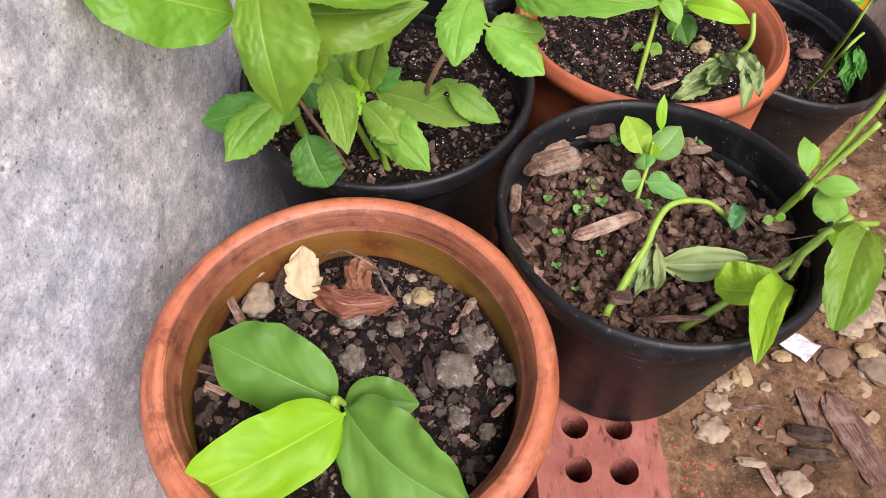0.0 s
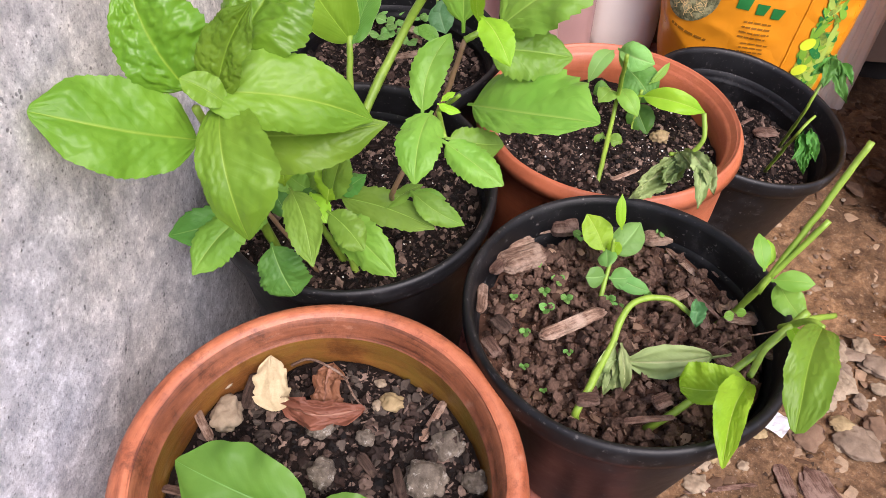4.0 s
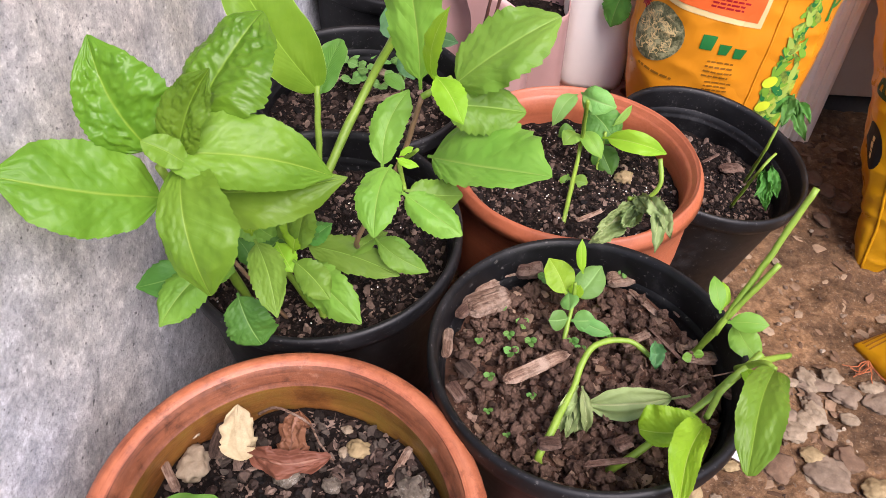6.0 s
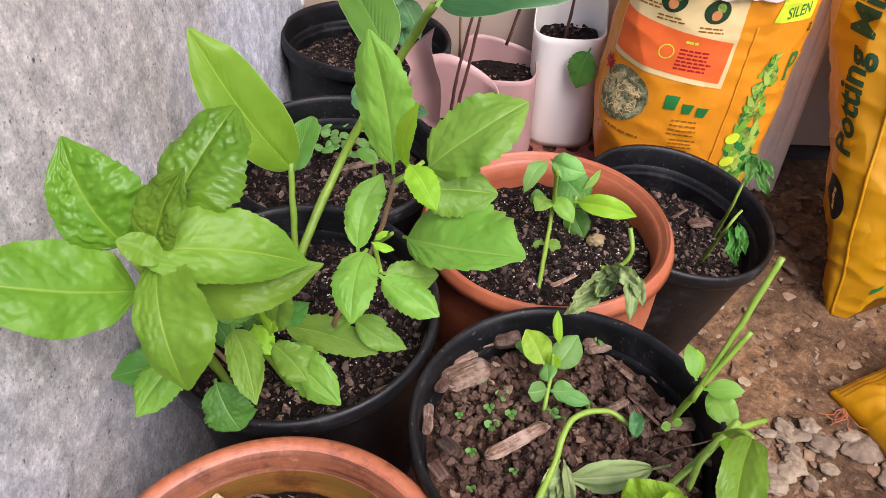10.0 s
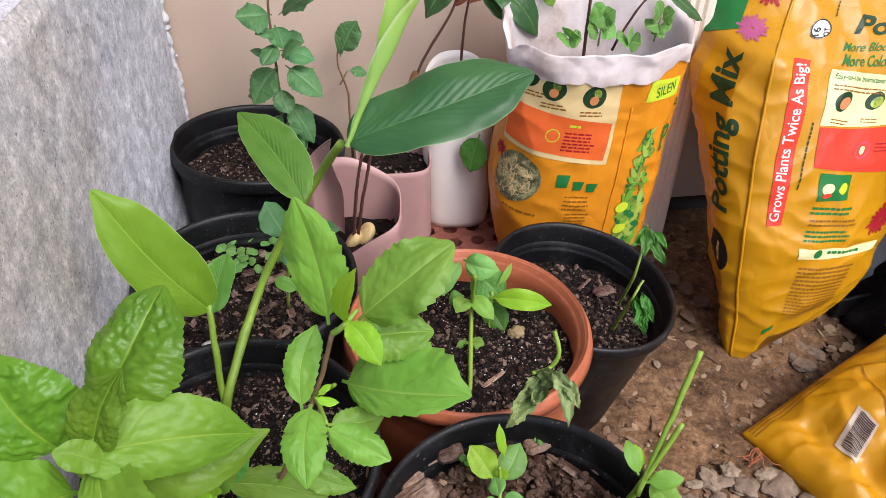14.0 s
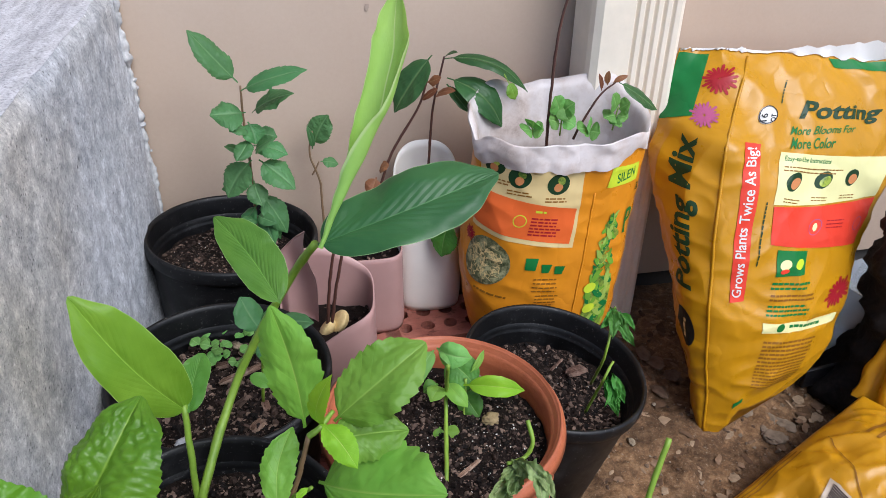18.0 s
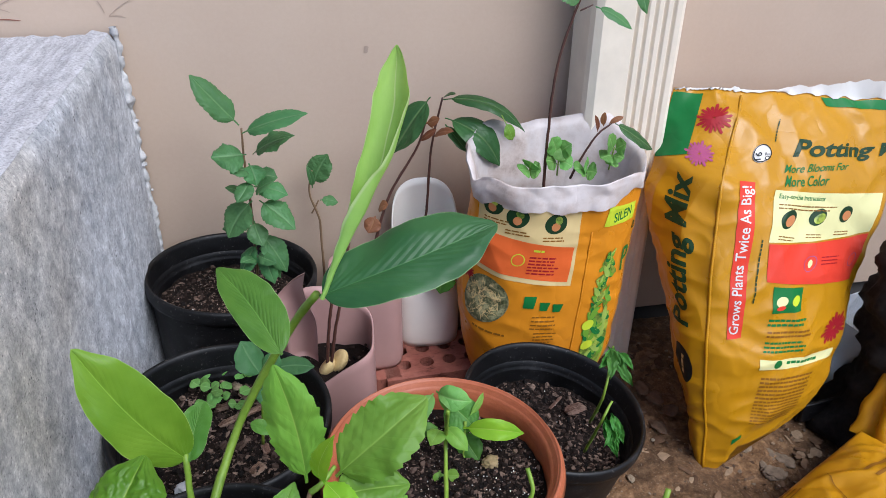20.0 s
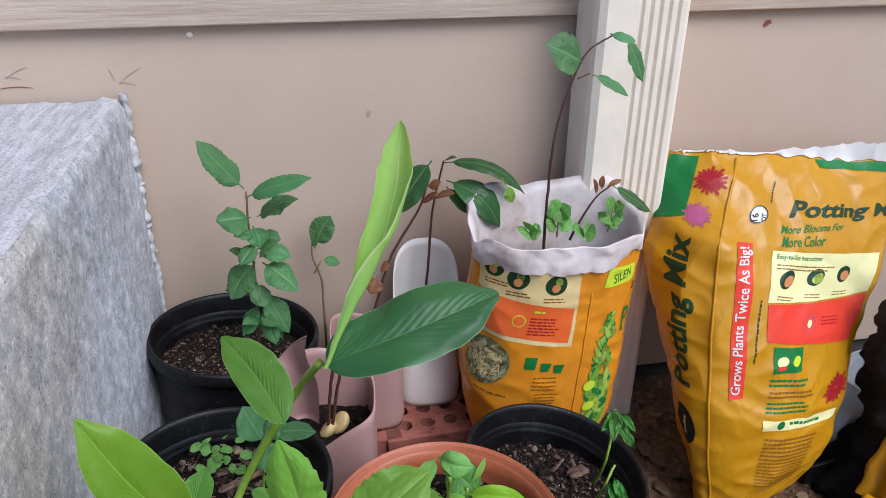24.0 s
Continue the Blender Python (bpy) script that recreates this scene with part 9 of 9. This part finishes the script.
chip((0.342, -0.795, 0.307), (0.353, -0.789, 0.306), 0.0096, 0.0057, "grey_bark", "reddish bark flake on brown soil", "wood_chip")
chip((0.322, -0.811, 0.309), (0.354, -0.803, 0.307), 0.0038, 0.0034, "grey_bark", "thin reddish twig on brown soil", "wood_chip")
chip((0.239, -0.740, 0.308), (0.249, -0.751, 0.308), 0.0096, 0.0057, "dark_bark", "dark bark flake on brown soil", "wood_chip")
chip((0.262, -0.649, 0.300), (0.277, -0.642, 0.299), 0.0067, 0.0046, "wood_chip", "small wood chip on brown soil", "wood_chip")
chip((0.235, -0.698, 0.305), (0.248, -0.676, 0.303), 0.0086, 0.0069, "grey_bark", "grey bark flake on brown soil", "wood_chip")
chip((0.341, -0.634, 0.295), (0.328, -0.632, 0.295), 0.0077, 0.0057, "dark_bark", "dark bark flake on brown soil", "wood_chip")
chip((0.366, -0.648, 0.294), (0.385, -0.673, 0.295), 0.0048, 0.0034, "wood_chip", "thin splinter on brown soil", "wood_chip")
chip((0.388, -0.747, 0.301), (0.399, -0.755, 0.301), 0.0105, 0.0069, "grey_bark", "bark flake on brown soil", "wood_chip")
chip((0.400, -0.713, 0.298), (0.422, -0.711, 0.296), 0.0096, 0.0069, "wood_chip", "wood chip near the pot wall", "wood_chip")
chip((0.420, -0.735, 0.298), (0.433, -0.748, 0.299), 0.0115, 0.0069, "grey_bark", "reddish bark flake on brown soil", "wood_chip")
chip((0.388, -0.643, 0.293), (0.402, -0.672, 0.294), 0.0038, 0.0029, "grey_bark", "thin twig on brown soil", "wood_chip")
chip((0.234, -0.760, 0.310), (0.243, -0.773, 0.310), 0.0086, 0.0057, "grey_bark", "bark flake near the pot wall", "wood_chip")
chip((0.306, -0.625, 0.296), (0.317, -0.615, 0.294), 0.0086, 0.0069, "wood_chip", "small wood chip against the pot wall", "wood_chip")
chip((0.566, -0.669, 0.013), (0.604, -0.757, 0.010), 0.0323, 0.0073, "grey_bark", "long grey strip of bark on the ground", "bark_piece")
chip((0.538, -0.667, 0.015), (0.546, -0.707, 0.014), 0.0135, 0.0052, "grey_bark", "flat bark flake on the ground", "bark_piece")
chip((0.518, -0.717, 0.016), (0.561, -0.716, 0.013), 0.0156, 0.0073, "dark_bark", "dark bark piece on the ground", "bark_piece")
chip((0.518, -0.740, 0.016), (0.560, -0.736, 0.013), 0.0125, 0.0062, "dark_bark", "dark bark piece on the ground", "bark_piece")
chip((0.489, -0.759, 0.018), (0.502, -0.784, 0.017), 0.0094, 0.0042, "wood_chip", "thin wood chip on the ground", "bark_piece")
chip((0.418, -0.716, 0.023), (0.511, -0.693, 0.017), 0.0052, 0.0031, "grey_bark", "thin reddish twig on the ground", "bark_piece")
chip((0.602, -0.634, 0.010), (0.629, -0.633, 0.008), 0.0156, 0.0052, "stone_pale", "pale flat flake on the ground", "bark_piece")
chip((0.560, -0.617, 0.013), (0.593, -0.626, 0.011), 0.0229, 0.0042, "grey_bark", "grey-pink bark flake on the ground", "bark_piece")
stone(0.441, -0.732, 0.026, 0.0177, 0.0150, 0.0065, "stone_pale", "pale yellow lump of limestone on the earth", seed=14)
stone(0.476, -0.667, 0.023, 0.0118, 0.0139, 0.0071, "stone_moss", "mossy yellow-green stone beside the pot", seed=15)
stone(0.449, -0.702, 0.025, 0.0134, 0.0107, 0.0064, "stone_pale", "pale stone beside the pot", seed=16)
stone(0.458, -0.679, 0.024, 0.0107, 0.0080, 0.0048, "stone_pale", "pale stone beside the pot", seed=17)
stone(0.601, -0.584, 0.014, 0.0161, 0.0134, 0.0058, "stone_pale", "pale angular stone on the earth", seed=18)
stone(0.515, -0.773, 0.020, 0.0161, 0.0134, 0.0058, "stone_pale", "flat pale stone on the earth", seed=19)
stone(0.478, -0.759, 0.023, 0.0134, 0.0054, 0.0023, "stone_pale", "flat pale stone on the earth", seed=20)
stone(0.522, -0.635, 0.020, 0.0107, 0.0075, 0.0032, "stone_moss", "yellowish stone on the earth", seed=21)
stone(0.500, -0.675, 0.022, 0.0064, 0.0059, 0.0025, "stone_pale", "small pale stone on the earth", seed=22)
stone(0.626, -0.562, 0.013, 0.0161, 0.0107, 0.0046, "stone_pale", "pale stone on the earth", seed=23)
stone(0.614, -0.610, 0.014, 0.0134, 0.0096, 0.0042, "stone_moss", "dull stone on the earth", seed=24)
stone(0.579, -0.558, 0.016, 0.0135, 0.0104, 0.0045, "stone_pale", "grey-brown weathered stone on the earth", seed=25)
stone(0.597, -0.562, 0.015, 0.0153, 0.0110, 0.0048, "stone_flat", "grey-brown weathered stone on the earth", seed=26)
stone(0.617, -0.569, 0.013, 0.0135, 0.0122, 0.0053, "stone_pale", "grey-brown weathered stone on the earth", seed=27)
stone(0.577, -0.532, 0.016, 0.0122, 0.0092, 0.0040, "stone_pale", "grey-brown weathered stone on the earth", seed=28)
stone(0.596, -0.536, 0.015, 0.0104, 0.0080, 0.0035, "stone_flat", "grey-brown weathered stone on the earth", seed=29)
stone(0.639, -0.517, 0.012, 0.0214, 0.0092, 0.0040, "stone_flat", "grey-brown weathered stone on the earth", seed=30)
stone(0.665, -0.502, 0.010, 0.0122, 0.0122, 0.0053, "stone_pale", "grey-brown weathered stone on the earth", seed=31)
stone(0.673, -0.526, 0.009, 0.0184, 0.0153, 0.0066, "stone_flat", "grey-brown weathered stone on the earth", seed=32)
stone(0.710, -0.511, 0.007, 0.0153, 0.0110, 0.0048, "stone_pale", "grey-brown weathered stone on the earth", seed=33)
stone(0.612, -0.517, 0.014, 0.0122, 0.0067, 0.0029, "stone_pale", "grey-brown weathered stone on the earth", seed=34)
paper_scrap(0.536, -0.620, 0.021)
chip((0.093, -0.284, 0.267), (0.124, -0.287, 0.266), 0.0200, 0.0100, "dark_bark", "broad dark bark piece on potting soil", "wood_chip")
chip((0.103, -0.376, 0.266), (0.153, -0.349, 0.264), 0.0080, 0.0060, "wood_chip", "long weathered twig lying on potting soil", "wood_chip")
chip((0.079, -0.293, 0.268), (0.105, -0.303, 0.267), 0.0050, 0.0040, "wood_chip", "thin pale twig on potting soil", "wood_chip")
chip((0.097, -0.347, 0.266), (0.111, -0.345, 0.266), 0.0120, 0.0050, "grey_bark", "reddish bark flake on potting soil", "wood_chip")
chip((0.122, -0.324, 0.265), (0.132, -0.338, 0.265), 0.0060, 0.0040, "wood_chip", "pale splinter on potting soil", "wood_chip")
chip((0.139, -0.449, 0.263), (0.151, -0.437, 0.263), 0.0130, 0.0060, "wood_chip", "short weathered bark chip on potting soil", "wood_chip")
chip((0.151, -0.408, 0.263), (0.154, -0.422, 0.263), 0.0080, 0.0040, "grey_bark", "small reddish bark chip on potting soil", "wood_chip")
chip((0.163, -0.373, 0.263), (0.171, -0.392, 0.262), 0.0100, 0.0050, "dark_bark", "small dark bark chip on potting soil", "wood_chip")
chip((0.123, -0.412, 0.264), (0.132, -0.401, 0.264), 0.0080, 0.0040, "dark_bark", "small dark bark chip on potting soil", "wood_chip")
chip((0.523, -0.328, 0.169), (0.552, -0.316, 0.165), 0.0160, 0.0050, "grey_bark", "pale reddish bark chip on potting soil", "wood_chip")
chip((0.503, -0.321, 0.173), (0.526, -0.299, 0.170), 0.0040, 0.0030, "grey_bark", "thin twig on potting soil", "wood_chip")
chip((0.330, -0.561, 0.284), (0.352, -0.545, 0.283), 0.0040, 0.0030, "wood_chip", "thin pale twig on bark soil", "wood_chip")
chip((0.373, -0.676, 0.292), (0.400, -0.714, 0.293), 0.0030, 0.0020, "grey_bark", "thin dry twig on brown soil", "wood_chip")
chip((0.220, -0.654, 0.301), (0.226, -0.630, 0.303), 0.0040, 0.0030, "wood_chip", "thin splinter near the pot rim", "wood_chip")
chip((0.187, -0.696, 0.298), (0.199, -0.689, 0.298), 0.0040, 0.0030, "wood_chip", "thin splinter on dark soil", "wood_chip")
stone(0.119, -0.314, 0.266, 0.0060, 0.0060, 0.0042, "stone_pale", "small round pale shell on potting soil", seed=41)
stone(0.376, -0.494, 0.282, 0.0085, 0.0085, 0.0060, "stone_moss", "ochre nut shell on bark soil", seed=42)
stone(0.074, -0.458, 0.266, 0.0090, 0.0090, 0.0063, "paper", "white lump beside the pot rim", seed=43)
stone(0.588, -0.539, 0.013, 0.0120, 0.0100, 0.0043, "stone_flat", "grey-brown weathered stone on the earth", 158, seed=60)
stone(0.595, -0.556, 0.013, 0.0140, 0.0118, 0.0050, "stone_pale", "pale angular stone on the earth", 92, seed=61)
stone(0.583, -0.528, 0.013, 0.0100, 0.0057, 0.0036, "stone_pale", "pale angular stone on the earth", 81, seed=62)
stone(0.634, -0.510, 0.011, 0.0180, 0.0119, 0.0065, "stone_pale", "pale angular stone on the earth", 109, seed=63)
stone(0.635, -0.536, 0.010, 0.0110, 0.0087, 0.0040, "stone_flat", "grey-brown weathered stone on the earth", 104, seed=64)
stone(0.720, -0.525, 0.004, 0.0260, 0.0211, 0.0073, "stone_flat", "flat pale grey-brown slab of stone", 31, seed=65)
stone(0.744, -0.561, 0.003, 0.0260, 0.0185, 0.0073, "stone_flat", "flat pale grey-brown slab of stone", 60, seed=66)
stone(0.671, -0.557, 0.007, 0.0120, 0.0083, 0.0043, "stone_pale", "pale angular stone on the earth", 162, seed=67)
stone(0.843, -0.285, 0.001, 0.0120, 0.0081, 0.0034, "stone_flat", "flat pale grey-brown slab of stone", 25, seed=68)
stone(0.872, -0.299, -0.003, 0.0150, 0.0127, 0.0042, "stone_flat", "flat pale grey-brown slab of stone", 142, seed=69)
stone(0.892, -0.313, -0.005, 0.0180, 0.0119, 0.0050, "stone_flat", "flat pale grey-brown slab of stone", 131, seed=70)
stone(0.863, -0.333, -0.005, 0.0190, 0.0157, 0.0053, "stone_flat", "flat pale grey-brown slab of stone", 174, seed=71)
stone(0.853, -0.315, -0.004, 0.0110, 0.0066, 0.0031, "stone_flat", "flat pale grey-brown slab of stone", 83, seed=72)
stone(0.735, -0.183, 0.031, 0.0180, 0.0137, 0.0036, "stone_brown", "flat crumbly brown stone on the earth", 109, seed=73)
stone(0.752, -0.208, 0.024, 0.0150, 0.0125, 0.0030, "stone_brown", "flat crumbly brown stone on the earth", 37, seed=74)
stone(0.719, -0.235, 0.021, 0.0170, 0.0100, 0.0035, "stone_brown", "flat crumbly brown stone on the earth", 119, seed=75)
stone(0.721, -0.163, 0.036, 0.0170, 0.0119, 0.0035, "stone_brown", "flat crumbly brown stone on the earth", 89, seed=76)
stone(0.640, -0.317, 0.011, 0.0080, 0.0056, 0.0029, "stone_pale", "pale angular stone on the earth", 88, seed=77)
stone(0.626, -0.630, 0.011, 0.0260, 0.0218, 0.0073, "stone_flat", "flat pale grey-brown slab of stone", 159, seed=78)
stone(0.636, -0.511, 0.009, 0.0170, 0.0105, 0.0048, "stone_flat", "flat pale grey-brown slab of stone", 62, seed=79)
stone(0.630, -0.554, 0.011, 0.0180, 0.0127, 0.0065, "stone_pale", "pale angular stone on the earth", 103, seed=80)
stone(0.654, -0.608, 0.008, 0.0180, 0.0150, 0.0036, "stone_brown", "flat crumbly brown stone on the earth", 115, seed=81)
stone(0.676, -0.641, 0.008, 0.0180, 0.0130, 0.0065, "stone_moss", "mossy flat stone on the earth", 14, seed=82)
stone(0.574, -0.628, 0.014, 0.0200, 0.0166, 0.0040, "stone_brown", "flat crumbly brown stone on the earth", 48, seed=83)
stone(0.645, -0.576, 0.008, 0.0110, 0.0077, 0.0031, "stone_flat", "flat pale grey-brown slab of stone", 89, seed=84)
